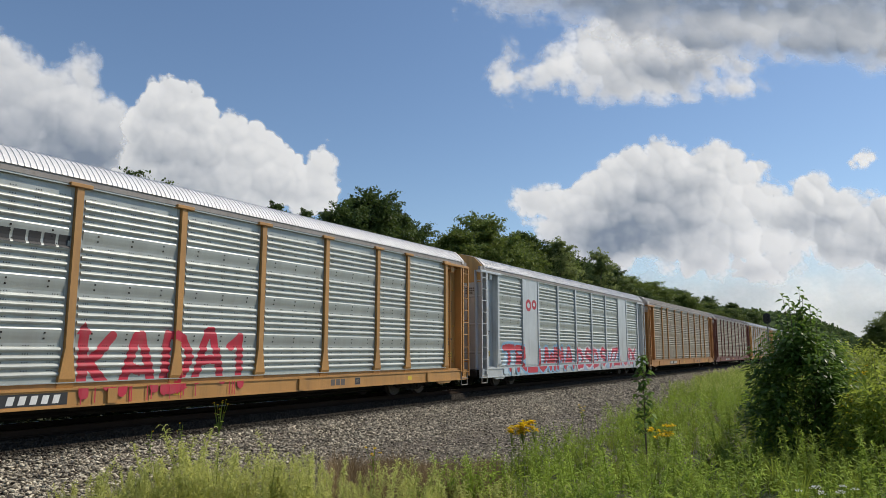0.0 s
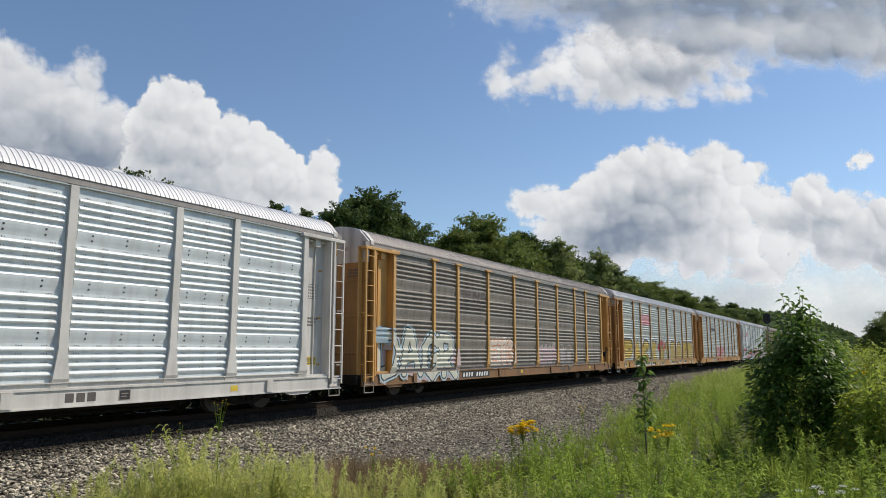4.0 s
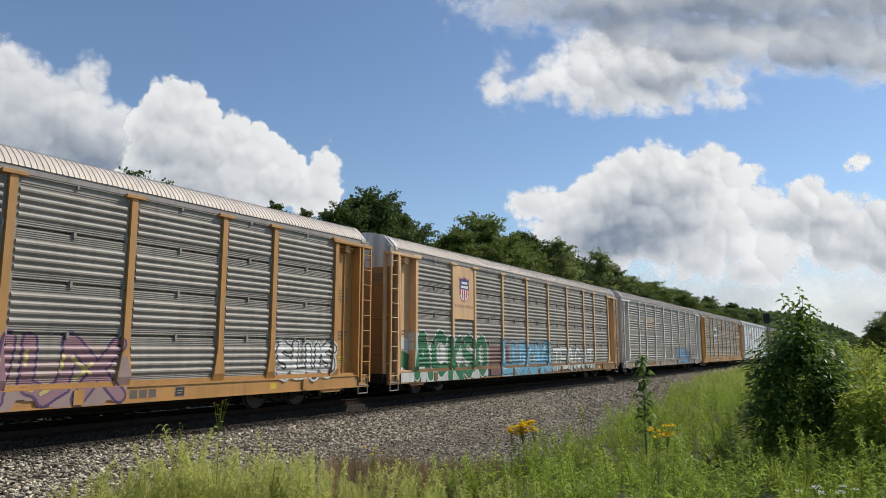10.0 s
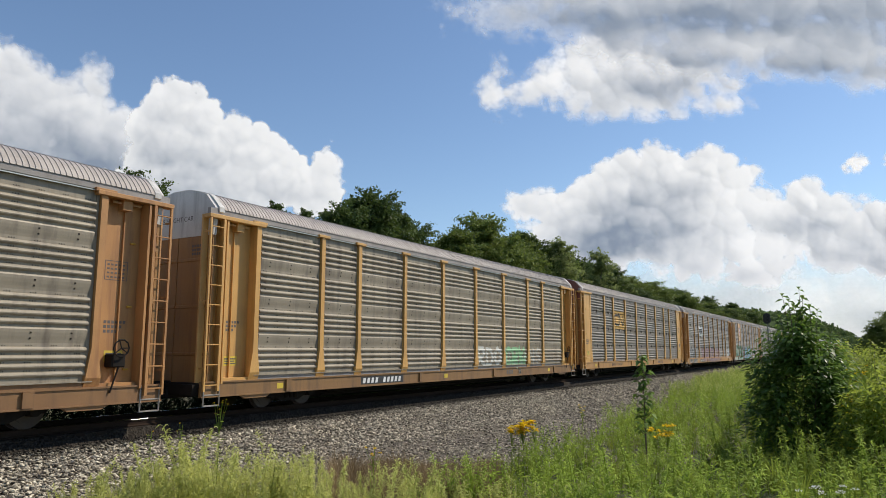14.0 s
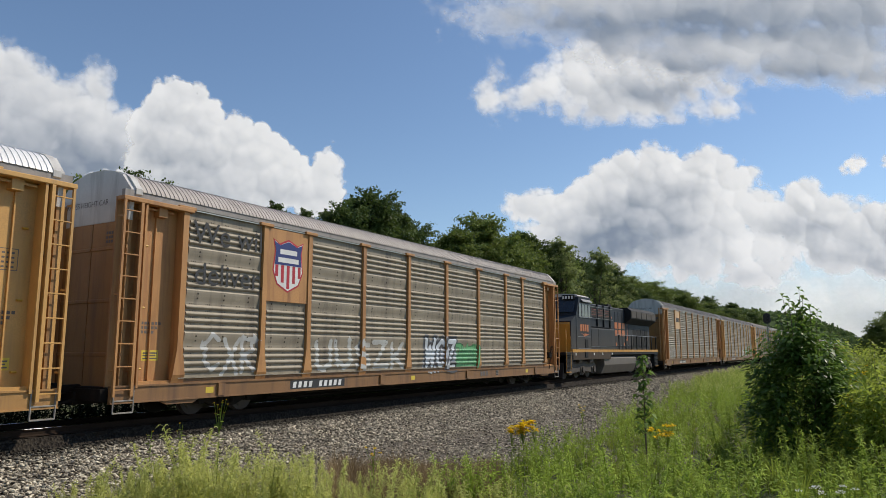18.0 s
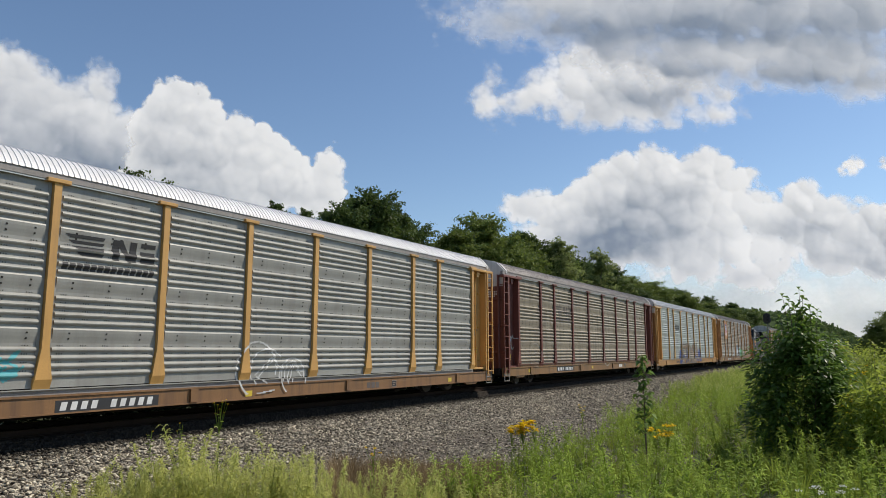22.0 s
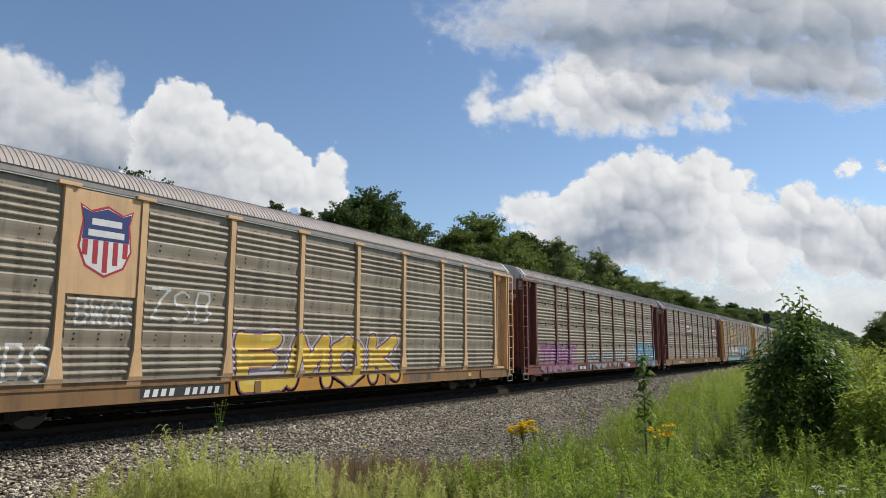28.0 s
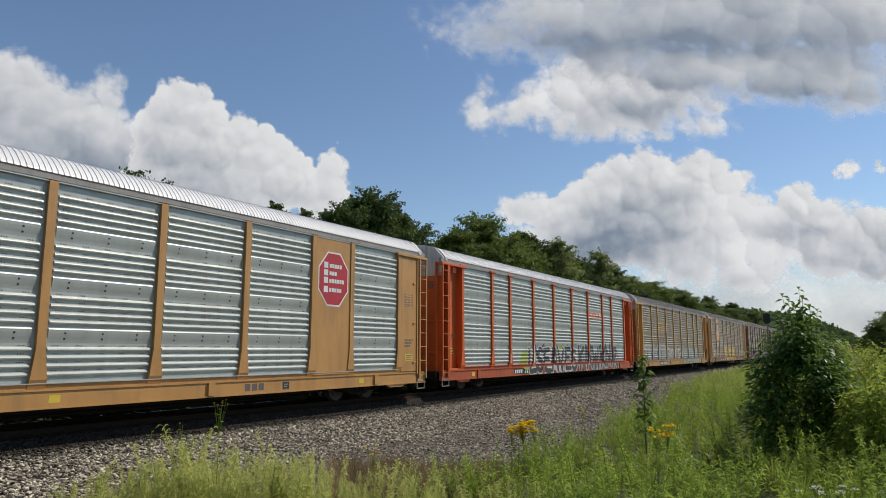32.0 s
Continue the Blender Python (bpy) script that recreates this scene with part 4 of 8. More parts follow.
class Growth:
    """Collects four-cornered leaves and stem strips with a material index each."""

    def __init__(self):
        self.v, self.q, self.i = [], [], []

    def quad(self, a, b, c, d, k=0):
        n = len(self.v)
        self.v += [a, b, c, d]
        self.q.append((n, n + 1, n + 2, n + 3))
        self.i.append(k)

    def leaf(self, base, way, length, width, k=0, droop=0.2, side=None):
        """A pointed leaf that starts at base and bends down towards its tip."""
        way = Vector(way).normalized()
        side = (side or way.cross(Vector((0, 0, 1)))).normalized() if abs(way.z) < 0.98 or side else Vector((1, 0, 0))
        base = Vector(base)
        mid = base + way * length * 0.45
        tip = base + way * length - Vector((0, 0, droop * length))
        self.quad(tuple(base), tuple(mid + side * width / 2), tuple(tip), tuple(mid - side * width / 2), k)

    def stem(self, a, b, r, k=0):
        a, b = Vector(a), Vector(b)
        q = (b - a).to_track_quat("Z", "Y")
        pts = [q @ Vector((math.cos(t), math.sin(t), 0)) for t in (0.0, 2.094, 4.189)]
        for p, s in zip(pts, pts[1:] + pts[:1]):
            self.quad(tuple(a + p * r), tuple(a + s * r), tuple(b + s * r * 0.7), tuple(b + p * r * 0.7), k)

    def arrays(self):
        return np.array(self.v), np.array(self.q), np.array(self.i)

    def mesh(self, name, materials):
        v, q, i = self.arrays()
        return array_mesh(name, v, q, materials, i)


def scatter(name, forms, places, materials, rng, lean=8.0):
    """Copies of small forms joined into one mesh. places: (x, y, z, scale)."""
    vs, qs, ks, tones, base = [], [], [], [], 0
    for x, y, z, size in places:
        v, q, k = forms[rng.randrange(len(forms))]
        m = np.array((pose(0, 0, 0, rng.uniform(-lean, lean), rng.uniform(-lean, lean), rng.uniform(0, 360)).to_3x3() * size))
        vs.append(v @ m.T + (x, y, z))
        qs.append(q + base)
        ks.append(k)
        patch = 0.5 + 0.9 * noise.noise(Vector((x * 0.45, y * 0.45, 2.5)))
        tones.append(np.full(len(v), min(1.0, max(0.0, 0.55 * patch + 0.5 * rng.random())), np.float32))
        base += len(v)
    me = array_mesh(name, np.concatenate(vs), np.concatenate(qs), materials, np.concatenate(ks))
    me.attributes.new("plant", "FLOAT", "POINT").data.foreach_set("value", np.concatenate(tones))
    return new(name, me)


BARK = painted("grey_brown_bark", (0.11, 0.085, 0.065), 0.9, amount=0.4, grain=12, bump=0.6)
LEAF_DARK = leafy("dark_tree_leaf", (0.026, 0.046, 0.012), (0.108, 0.155, 0.038), 0.24, 0.55, 0.2)
LEAF_MID = leafy("green_tree_leaf", (0.043, 0.07, 0.016), (0.19, 0.24, 0.052), 0.27, 0.55, 0.2)
LEAF_PALE = leafy("pale_tree_leaf", (0.09, 0.12, 0.04), (0.22, 0.26, 0.09), 0.42, 0.55, 0.2)
LEAF_BUSH = leafy("glossy_bush_leaf", (0.035, 0.07, 0.013), (0.15, 0.245, 0.04), 0.36, 0.42, 0.3)
WEED = leafy("weed_leaf", (0.05, 0.085, 0.016), (0.36, 0.47, 0.07), 0.34, 0.6, 0.1, plant=True)
WEED_TIP = leafy("weed_tip_leaf", (0.20, 0.26, 0.045), (0.44, 0.54, 0.10), 0.42, 0.6, 0.1, plant=True)
WEED_PALE = leafy("pale_weed_leaf", (0.17, 0.215, 0.045), (0.58, 0.59, 0.20), 0.45, 0.6, 0.2, plant=True)
LEAF_YELLOW = leafy("yellow_green_leaf", (0.09, 0.13, 0.02), (0.34, 0.40, 0.06), 0.5, 0.55, 0.2)
# near-black leaves: the shade behind the train put into their colour
SHADE_WEED = leafy("dark_bramble_leaf", (0.012, 0.018, 0.007), (0.028, 0.042, 0.013), 0.03, 0.8, 0.05)
GRASS = leafy("grass_blade", (0.06, 0.095, 0.018), (0.26, 0.32, 0.05), 0.35, 0.6, 0.1, plant=True)
DRY = leafy("dry_grass", (0.16, 0.11, 0.06), (0.26, 0.19, 0.10), 0.3, 0.7, 0.2)
PETAL = leafy("yellow_petal", (0.70, 0.38, 0.005), (0.85, 0.55, 0.01), 0.35, 0.6, 0.2)
LACE = leafy("white_umbel", (0.70, 0.69, 0.62), (0.85, 0.84, 0.78), 0.35, 0.7, 0.2)


# ---- trees ----
def crown_mesh(seed, lobes, clumps, per, leaf, material, radius):
    """A crown of leafy sprays that point outwards from several lobes; unit: metres, the trunk's foot at 0."""
    rng = random.Random(seed)
    vs = np.empty((clumps * per * 4, 3))
    for c in range(clumps):
        lx, ly, lz, lr = lobes[rng.randrange(len(lobes))]
        d = Vector((rng.gauss(0, 1), rng.gauss(0, 1), rng.gauss(0.15, 0.9))).normalized()
        r = lr * (0.35 + 0.65 * rng.random() ** 0.7)
        centre = np.array((lx + d.x * r, ly + d.y * r, lz + d.z * r * 0.9))
        way = np.array((d.x, d.y, d.z * 0.7 + rng.uniform(-0.35, 0.45)))
        length, thick = radius * rng.uniform(0.9, 2.3), radius * rng.uniform(0.28, 0.5)
        p = np.random.RandomState(seed * 977 + c)
        t = p.rand(per, 1) * 1.4 - 0.4
        pos = centre + way * length * t + p.normal(size=(per, 3)) * thick * (1.05 - 0.6 * np.abs(t)) * (1, 1, 0.7)
        pos[:, 2:3] -= 0.3 * length * np.maximum(t, 0) ** 2
        a = p.normal(size=(per, 3)) * 0.8 + way + (0, 0, -0.5)
        a /= np.linalg.norm(a, axis=1)[:, None]
        b = np.cross(a, p.normal(size=(per, 3)) * 0.7 + (0, 0, 1.0))
        b /= np.linalg.norm(b, axis=1)[:, None]
        s = leaf * p.uniform(0.6, 1.3, (per, 1))
        k = c * per * 4
        vs[k:k + per * 4:4] = pos - a * s
        vs[k + 1:k + per * 4:4] = pos + b * s * 0.5
        vs[k + 2:k + per * 4:4] = pos + a * s
        vs[k + 3:k + per * 4:4] = pos - b * s * 0.5
    n = clumps * per
    return array_mesh("crown", vs, np.arange(n * 4).reshape(n, 4), [material])


def trunk_mesh(seed, height, r, limbs):
    rng = random.Random(seed)
    s = Shape()
    at = Vector((0, 0, -0.4))
    pts = [at]
    for i in range(4):
        at = at + Vector((rng.uniform(-0.25, 0.25), rng.uniform(-0.25, 0.25), height / 4))
        pts.append(at)
    for i, (a, b) in enumerate(zip(pts, pts[1:])):
        s.tube(a, b, r * (1 - i * 0.2), 8, r * (0.8 - i * 0.2) + 0.02)
    for x, y, z, lr in limbs:
        a = pts[rng.choice((2, 3))]
        mid = (a + Vector((x, y, z))) / 2 + Vector((0, 0, -0.4))
        s.tube(a, mid, r * 0.38, 6, r * 0.24)
        s.tube(mid, (x, y, z), r * 0.24, 6, r * 0.08)
    return s.mesh("trunk", BARK)


def tree_form(seed, height, width, material, clumps=150, per=42, leaf=0.22, base=0.3):
    rng = random.Random(seed)
    lobes = []
    for i in range(15):
        f = i / 14
        z = height * (base + (0.93 - base) * f)
        reach = width * 0.5 * (0.35 + 0.65 * math.sin(math.pi * min(1, 0.25 + 0.72 * f))) * (0.6 if i == 14 else 1)
        a = rng.uniform(0, 6.283)
        off = reach * 0.62 * rng.uniform(0.35, 1.0) if i < 14 else 0
        lobes.append((off * math.cos(a), off * math.sin(a), z, reach * rng.uniform(0.36, 0.66)))
    crown = crown_mesh(seed, lobes, clumps, per, leaf, material, width * 0.085)
    trunk = trunk_mesh(seed, height * 0.75, 0.018 * height, lobes[1:13])
    return crown, trunk


FORMS = {
    "broad_dark": tree_form(1, 15, 10, LEAF_DARK, 430, 85, 0.16, 0.2),
    "broad_green": tree_form(2, 14, 10, LEAF_MID, 430, 85, 0.155, 0.2),
    "tall_dark": tree_form(3, 16, 7, LEAF_DARK, 360, 75, 0.15, 0.2),
    "airy": tree_form(4, 14, 7, LEAF_PALE, 200, 48, 0.15, 0.3),
    "shrub": tree_form(5, 6, 7, LEAF_MID, 150, 50, 0.2, 0.12),
}
WORDS = {"broad_dark": "broad dark green leafy tree at the wood's edge", "broad_green": "broad fresh green leafy tree at the wood's edge", "tall_dark": "tall narrow dark green tree in the woods", "airy": "thin-crowned pale green tree at the wood's edge", "shrub": "dense green shrub at the foot of the woods"}


def tree(kind, x, y, top, spread=1.0, turn=0.0):
    """A tree that stands on the ground at x, y, its top at that height."""
    z = ground_height(x, y)
    size = {"broad_dark": 15, "broad_green": 14, "tall_dark": 16, "airy": 14, "shrub": 6}[kind]
    s = (top - z) / (size * 1.06)
    crown, trunk = FORMS[kind]
    ob = thing("shrub" if kind == "shrub" else "tree", pose(x, y, z, 0, 0, turn), WORDS[kind], "shrub" if kind == "shrub" else "tree", "woods along the line")
    ob.scale = (s * spread, s * spread, s)
    part("trunk", trunk, ob)
    part("crown", crown, ob)
    return ob


def by_view(px, py, y):
    """Place where the line of sight through a point of the view's sheet meets the upright plane at that y."""
    w = VIEW.to_3x3() @ Vector(((px - 784) / 1240.0, (441 - py) / 1240.0, -1))
    return w * (y / w.y) + Vector(EYE)


def build_woods():
    rng = random.Random(21)
    edge = [("broad_green", 110, 300, 44), ("broad_dark", 170, 296, 47), ("broad_dark", 216, 292, 46), ("broad_green", 300, 356, 41), ("airy", 365, 385, 40), ("tall_dark", 487, 337, 50), ("tall_dark", 540, 351, 52), ("broad_dark", 600, 352, 46), ("broad_dark", 648, 327, 46), ("broad_dark", 705, 358, 47), ("broad_green", 795, 395, 45), ("broad_green", 868, 368, 45), ("tall_dark", 925, 392, 50), ("airy", 985, 408, 46), ("airy", 1055, 430, 48), ("airy", 1105, 482, 50), ("broad_dark", 1020, 450, 56), ("tall_dark", 1160, 500, 60), ("broad_dark", 1205, 508, 62), ("broad_dark", 1250, 520, 66), ("broad_dark", 1295, 532, 70), ("broad_green", 1330, 545, 60)]
    for kind, px, py, y in edge:
        p = by_view(px, py, y)
        tree(kind, p.x, p.y, p.z, 1.0 if kind != "tall_dark" else 0.9, rng.uniform(0, 360))
    # deeper row that fills the skyline
    sky_line = [(100, 330), (300, 350), (372, 430), (470, 440), (570, 440), (600, 372), (650, 345), (720, 375), (760, 412), (870, 385), (940, 405), (1010, 440), (1080, 460), (1120, 492), (1200, 520), (1320, 552)]
    for i in range(40):
        px = 110 + i * 31.0 + rng.uniform(-8, 8)
        k = max(j for j in range(len(sky_line)) if sky_line[j][0] <= px) if px < 1320 else len(sky_line) - 2
        k = min(k, len(sky_line) - 2)
        f = (px - sky_line[k][0]) / (sky_line[k + 1][0] - sky_line[k][0])
        py = sky_line[k][1] + (sky_line[k + 1][1] - sky_line[k][1]) * f + rng.uniform(6, 24)
        p = by_view(px, py, 52 + rng.uniform(-3, 4))
        tree(rng.choice(("broad_dark", "broad_green", "broad_dark")), p.x, p.y, p.z, 1.05, rng.uniform(0, 360))
    # woods farther on, one behind the other down the line
    for i in range(24):
        px = 1085 + i * 10.5
        p = by_view(px, 478 + (px - 1085) * 0.31 + rng.uniform(-4, 10), 58 + rng.uniform(-4, 8))
        tree(rng.choice(("broad_dark", "broad_green", "tall_dark", "broad_dark")), p.x, p.y, p.z, 1.5, rng.uniform(0, 360))
    # understorey that closes the foot of the woods
    for i in range(34):
        x = -14 + i * 5.2 + rng.uniform(-1.5, 1.5)
        tree("shrub", x, 37 + rng.uniform(-2, 5) + 0.05 * max(0, x), 4.5 + rng.uniform(-1, 2.2), 1.0, rng.uniform(0, 360))
    # deeper and farther rows along the line
    for i in range(46):
        x = 60 + i * 13 + rng.uniform(-4, 4)
        kind = rng.choice(("broad_dark", "tall_dark", "broad_green", "broad_dark"))
        tree(kind, x, 52 + 0.02 * x + rng.uniform(-5, 6), 14 + rng.uniform(-3, 3), 1.1, rng.uniform(0, 360))
    # trees on the near side of the line, far ahead
    for px, py, x in ((1562, 562, 95), (1584, 546, 105), (1545, 580, 150), (1605, 535, 90), (1530, 590, 190)):
        w = VIEW.to_3x3() @ Vector(((px - 784) / 1240.0, (441 - py) / 1240.0, -1))
        p = w * (x / w.x) + Vector(EYE)
        tree("broad_green" if px > 1540 else "broad_dark", p.x, p.y, p.z, 1.1, rng.uniform(0, 360))


build_woods()


def build_hills():
    """Wooded ridges far off: a rolling sheet of leaf clumps on a solid slope."""
    m = leafy("far_woods", (0.06, 0.095, 0.035), (0.12, 0.165, 0.06), 0.2, 0.8, 0.05)
    for name, pts, depth in (("far_hill", ((960, -60, 2), (950, -10, 6), (930, 8, 15), (915, 36, 31), (900, 62, 42), (880, 105, 52), (800, 200, 60), (700, 330, 60)), 120),):
        verts, faces = [], []
        n = 70
        for i in range(n):
            t = i / (n - 1) * (len(pts) - 1)
            k = min(int(t), len(pts) - 2)
            f = t - k
            x, y, z = (pts[k][j] * (1 - f) + pts[k + 1][j] * f for j in range(3))
            for d in range(8):
                q = d / 7
                verts.append((x + depth * q, y, -2 + (z + 2) * math.sin(q * 1.57) + 2.0 * noise.noise(Vector((y * 0.05, q * 6, 2)))))
        faces = [(i * 8 + j, (i + 1) * 8 + j, (i + 1) * 8 + j + 1, i * 8 + j + 1) for i in range(n - 1) for j in range(7)]
        hill = new(name, mesh_of(name, verts, faces, m, True))
        tagged(hill, "distant wooded ridge beside the line", "hill", kind="structure")
        rng = np.random.RandomState(5)
        count = 9000
        vv = np.array(verts)
        pick = rng.randint(0, len(vv), count)
        pos = vv[pick] + rng.normal(size=(count, 3)) * (6, 4, 1.0)
        a = rng.normal(size=(count, 3))
        a /= np.linalg.norm(a, axis=1)[:, None]
        b = np.cross(a, rng.normal(size=(count, 3)))
        b /= np.linalg.norm(b, axis=1)[:, None]
        s = rng.uniform(1.0, 2.6, (count, 1))
        arr = np.stack([pos - a * s, pos + b * s * 0.8, pos + a * s, pos - b * s * 0.8], 1).reshape(-1, 3)
        ob = new("far_foliage", array_mesh("far_foliage", arr, np.arange(count * 4).reshape(count, 4), [m]))
        tagged(ob, "treetops of the distant wooded ridge", "woods", kind="stuff")


build_hills()


# ---- weeds and grass on the near side ----
def goldenrod(seed, height=1.0, leaves=46, tip=0, side=0.11, wide=0.2):
    """A tall weed: one stem, narrow leaves all the way up, a feathery nodding tip."""
    rng = random.Random(seed)
    g = Growth()
    lean = Vector((rng.uniform(-0.2, 0.2), rng.uniform(-0.2, 0.2), 0))
    at = lambda f: Vector((0, 0, f * height)) + lean * f * f
    for i in range(3):
        g.stem(at(i / 3), at((i + 1) / 3), 0.006, 0)
    for i in range(leaves):
        f = 0.12 + 0.85 * i / leaves
        a = i * 2.4 + rng.uniform(-1.0, 1.0)
        ln = side * (1.15 - 0.6 * f) * rng.uniform(0.7, 1.3)
        g.leaf(at(f), (math.cos(a), math.sin(a), rng.uniform(0.0, 1.2)), ln, ln * wide * rng.uniform(0.7, 1.3), 0, rng.uniform(0.1, 0.5))
    if tip:
        for i in range(16):
            f = 0.78 + 0.24 * i / 16
            a = rng.uniform(0, 6.283)
            g.leaf(at(f), (math.cos(a), math.sin(a), 0.5), 0.09 * rng.uniform(0.6, 1.3), 0.022, 1, 0.5)
    return g.arrays()


def tuft(seed, height=0.6, blades=26, k=0, spread=0.12):
    """A tuft of grass blades."""
    rng = random.Random(seed)
    g = Growth()
    for i in range(blades):
        a, r = rng.uniform(0, 6.283), spread * rng.random()
        b = Vector((r * math.cos(a), r * math.sin(a), 0))
        h = height * rng.uniform(0.5, 1.1)
        w = Vector((-math.sin(a), math.cos(a), 0)) * 0.006
        m = b + Vector((math.cos(a) * h * 0.12, math.sin(a) * h * 0.12, h * 0.6))
        t = b + Vector((math.cos(a) * h * 0.4, math.sin(a) * h * 0.4, h))
        g.quad(tuple(b - w), tuple(b + w), tuple(m + w), tuple(m - w), k)
        g.quad(tuple(m - w), tuple(m + w), tuple(t), tuple(t), k)
    return g.arrays()


def edge_y(x):
    """Where the weeds begin, seen from the stone bank."""
    return 6.75 + 0.9 * math.sin(x * 0.5) * 0.3 + max(0.0, x - 14) * 0.10


def build_weeds():
    rng = random.Random(11)
    tall = [goldenrod(s, rng.uniform(0.85, 1.2), 32, s % 3 == 0, 0.20, 0.22) for s in range(16)]
    grass = [tuft(s, rng.uniform(0.4, 0.8)) for s in range(6)]
    spots = []
    for i in range(3400):
        x = 9 + 26 * rng.random() ** 1.3
        y = rng.uniform(-6, edge_y(x))
        patch = noise.noise(Vector((x * 0.5, y * 0.5, 7)))
        if rng.random() > 0.68 + patch:
            continue
        s = rng.uniform(0.6, 1.12) * (1 + 0.45 * patch)
        if y > edge_y(x) - 1.5:
            s *= 0.92
        spots.append((x, y, ground_height(x, y) - 0.02, s))
    tagged(scatter("weeds", tall, spots, [WEED, WEED_TIP], rng), "tall bright green weeds beside the stone bank", "weeds", kind="stuff")
    spots = []
    for i in range(6000):
        x = 34 + 70 * rng.random()
        y = rng.uniform(-8, min(edge_y(x), 12.3))
        spots.append((x, y, ground_height(x, y), rng.uniform(0.8, 1.3)))
    tagged(scatter("far_weeds", [goldenrod(s + 40, 1.0, 22, 1, 0.26) for s in range(5)], spots, [WEED, WEED_PALE], rng), "green weeds along the line farther on", "weeds", kind="stuff")
    spots = []
    for i in range(1100):
        x = 8 + 24 * rng.random()
        y = rng.uniform(-5, edge_y(x))
        spots.append((x, y, ground_height(x, y) - 0.02, rng.uniform(0.6, 1.2)))
    tagged(scatter("grass", grass, spots, [GRASS], rng), "long green grass between the weeds", "grass", kind="stuff")
    # pale feathery weeds close by, before the bank
    feather = [goldenrod(s + 80, rng.uniform(0.9, 1.1), 60, 1, 0.13) for s in range(6)]
    spots = []
    for i in range(2300):
        px = rng.uniform(90, 1040)
        if px > 760 and rng.random() < (px - 760) / 260.0:
            continue
        hump = 800 + 34 * noise.noise(Vector((px * 0.016, 3.3, 0))) + 50 * noise.noise(Vector((px * 0.07, 7.1, 0))) - 45 * rng.random() ** 4 + 75 * max(0.0, (330 - px) / 220.0) - 18 * math.exp(-((px - 320) / 60.0) ** 2) + (32 if px > 560 else 0)
        if px > 560 and rng.random() < 0.35:
            continue
        w = VIEW.to_3x3() @ Vector(((px - 784) / 1240.0, (441 - rng.uniform(hump, 930)) / 1240.0, -1))
        reach = rng.uniform(9.5, 13.0)
        p = Vector(EYE) + w * reach
        g = ground_height(p.x, p.y)
        if 0.3 < p.z - g < 1.7 and p.y < 12.3:
            spots.append((p.x, p.y, g, (p.z - g) / 1.05))
    tagged(scatter("feathery_weeds", feather, spots, [WEED_PALE, WEED_PALE], rng), "pale yellow-green feathery weeds at the foot of the bank", "weeds", kind="stuff")
    spots = []
    for i in range(800):
        w = VIEW.to_3x3() @ Vector(((rng.uniform(590, 885) - 784) / 1240.0, (441 - rng.uniform(840, 920)) / 1240.0, -1))
        p = Vector(EYE) + w * (-2.75 / w.z)
        spots.append((p.x, p.y, ground_height(p.x, p.y), rng.uniform(0.6, 1.3)))
    tagged(scatter("dry_grass", [tuft(s + 60, 0.5, 20, 0, 0.15) for s in range(4)], spots, [DRY], rng), "withered brown grass at the edge of the stones", "grass", kind="stuff")


build_weeds()


def bush(name, x, y, height, width, leaves, seed, label, shoots=5, category="bush", material=LEAF_BUSH, leaf=0.085, body=0.78):
    """A leafy bush: branches from one foot, a dense uneven body of leaves and leafy shoots above it."""
    rng = random.Random(seed)
    z = ground_height(x, y)
    ob = thing(name, pose(x, y, z), label, category)
    wood, g = Shape(), Growth()
    lobes = []
    for i in range(26):
        f = (i + 0.5) / 26
        h = height * body * (0.12 + 0.80 * f)
        reach = width * 0.5 * (0.66 + 0.36 * math.sin(math.pi * min(1, f * 1.05 + 0.1))) * (1.0 if f < 0.75 else 1.0 - 1.0 * (f - 0.75))
        a, r = i * 2.4 + rng.uniform(-0.4, 0.4), reach * rng.uniform(0.35, 0.8)
        tip = Vector((r * math.cos(a), r * math.sin(a), h))
        wood.tube((0.12 * math.cos(a), 0.12 * math.sin(a), -0.1), tip, 0.02, 5, 0.006)
        lobes.append((tip.x, tip.y, h, width * rng.uniform(0.10, 0.16)))
    for i in range(leaves):
        lx, ly, lz, lr = lobes[rng.randrange(len(lobes))]
        d = Vector((rng.gauss(0, 1), rng.gauss(0, 1), rng.gauss(0, 1))).normalized() * lr * rng.uniform(0.45, 1.25)
        p = Vector((lx + d.x, ly + d.y, max(0.05, lz + d.z * 1.3)))
        w = Vector((d.x * 2 + rng.uniform(-0.3, 0.3), d.y * 2 + rng.uniform(-0.3, 0.3), rng.uniform(-0.35, 0.3)))
        g.leaf(p, w, leaf * rng.uniform(0.9, 1.8), leaf * rng.uniform(0.6, 0.95), 0, 0.3)
    for i in range(shoots):
        a, r = rng.uniform(0, 6.283), width * 0.11 * rng.random()
        b = Vector((r * math.cos(a), r * math.sin(a), height * body * 0.8))
        t = Vector((b.x * 1.3 + rng.uniform(-0.12, 0.12), b.y * 1.3 + rng.uniform(-0.12, 0.12), height * (1.0 if i == 0 else rng.uniform(0.82, 0.97))))
        wood.tube(b, t, 0.012, 5, 0.004)
        n = 22
        for k in range(n):
            p = b.lerp(t, k / (n - 1))
            w = 2.4 * k
            g.leaf(p, (math.cos(w), math.sin(w), rng.uniform(-0.3, 0.3)), leaf * rng.uniform(1.3, 2.1), leaf * 0.95, 0, 0.5)
    part("branchwork", wood.mesh("branchwork", BARK), ob)
    part("foliage", g.mesh("foliage", [material]), ob)
    return ob


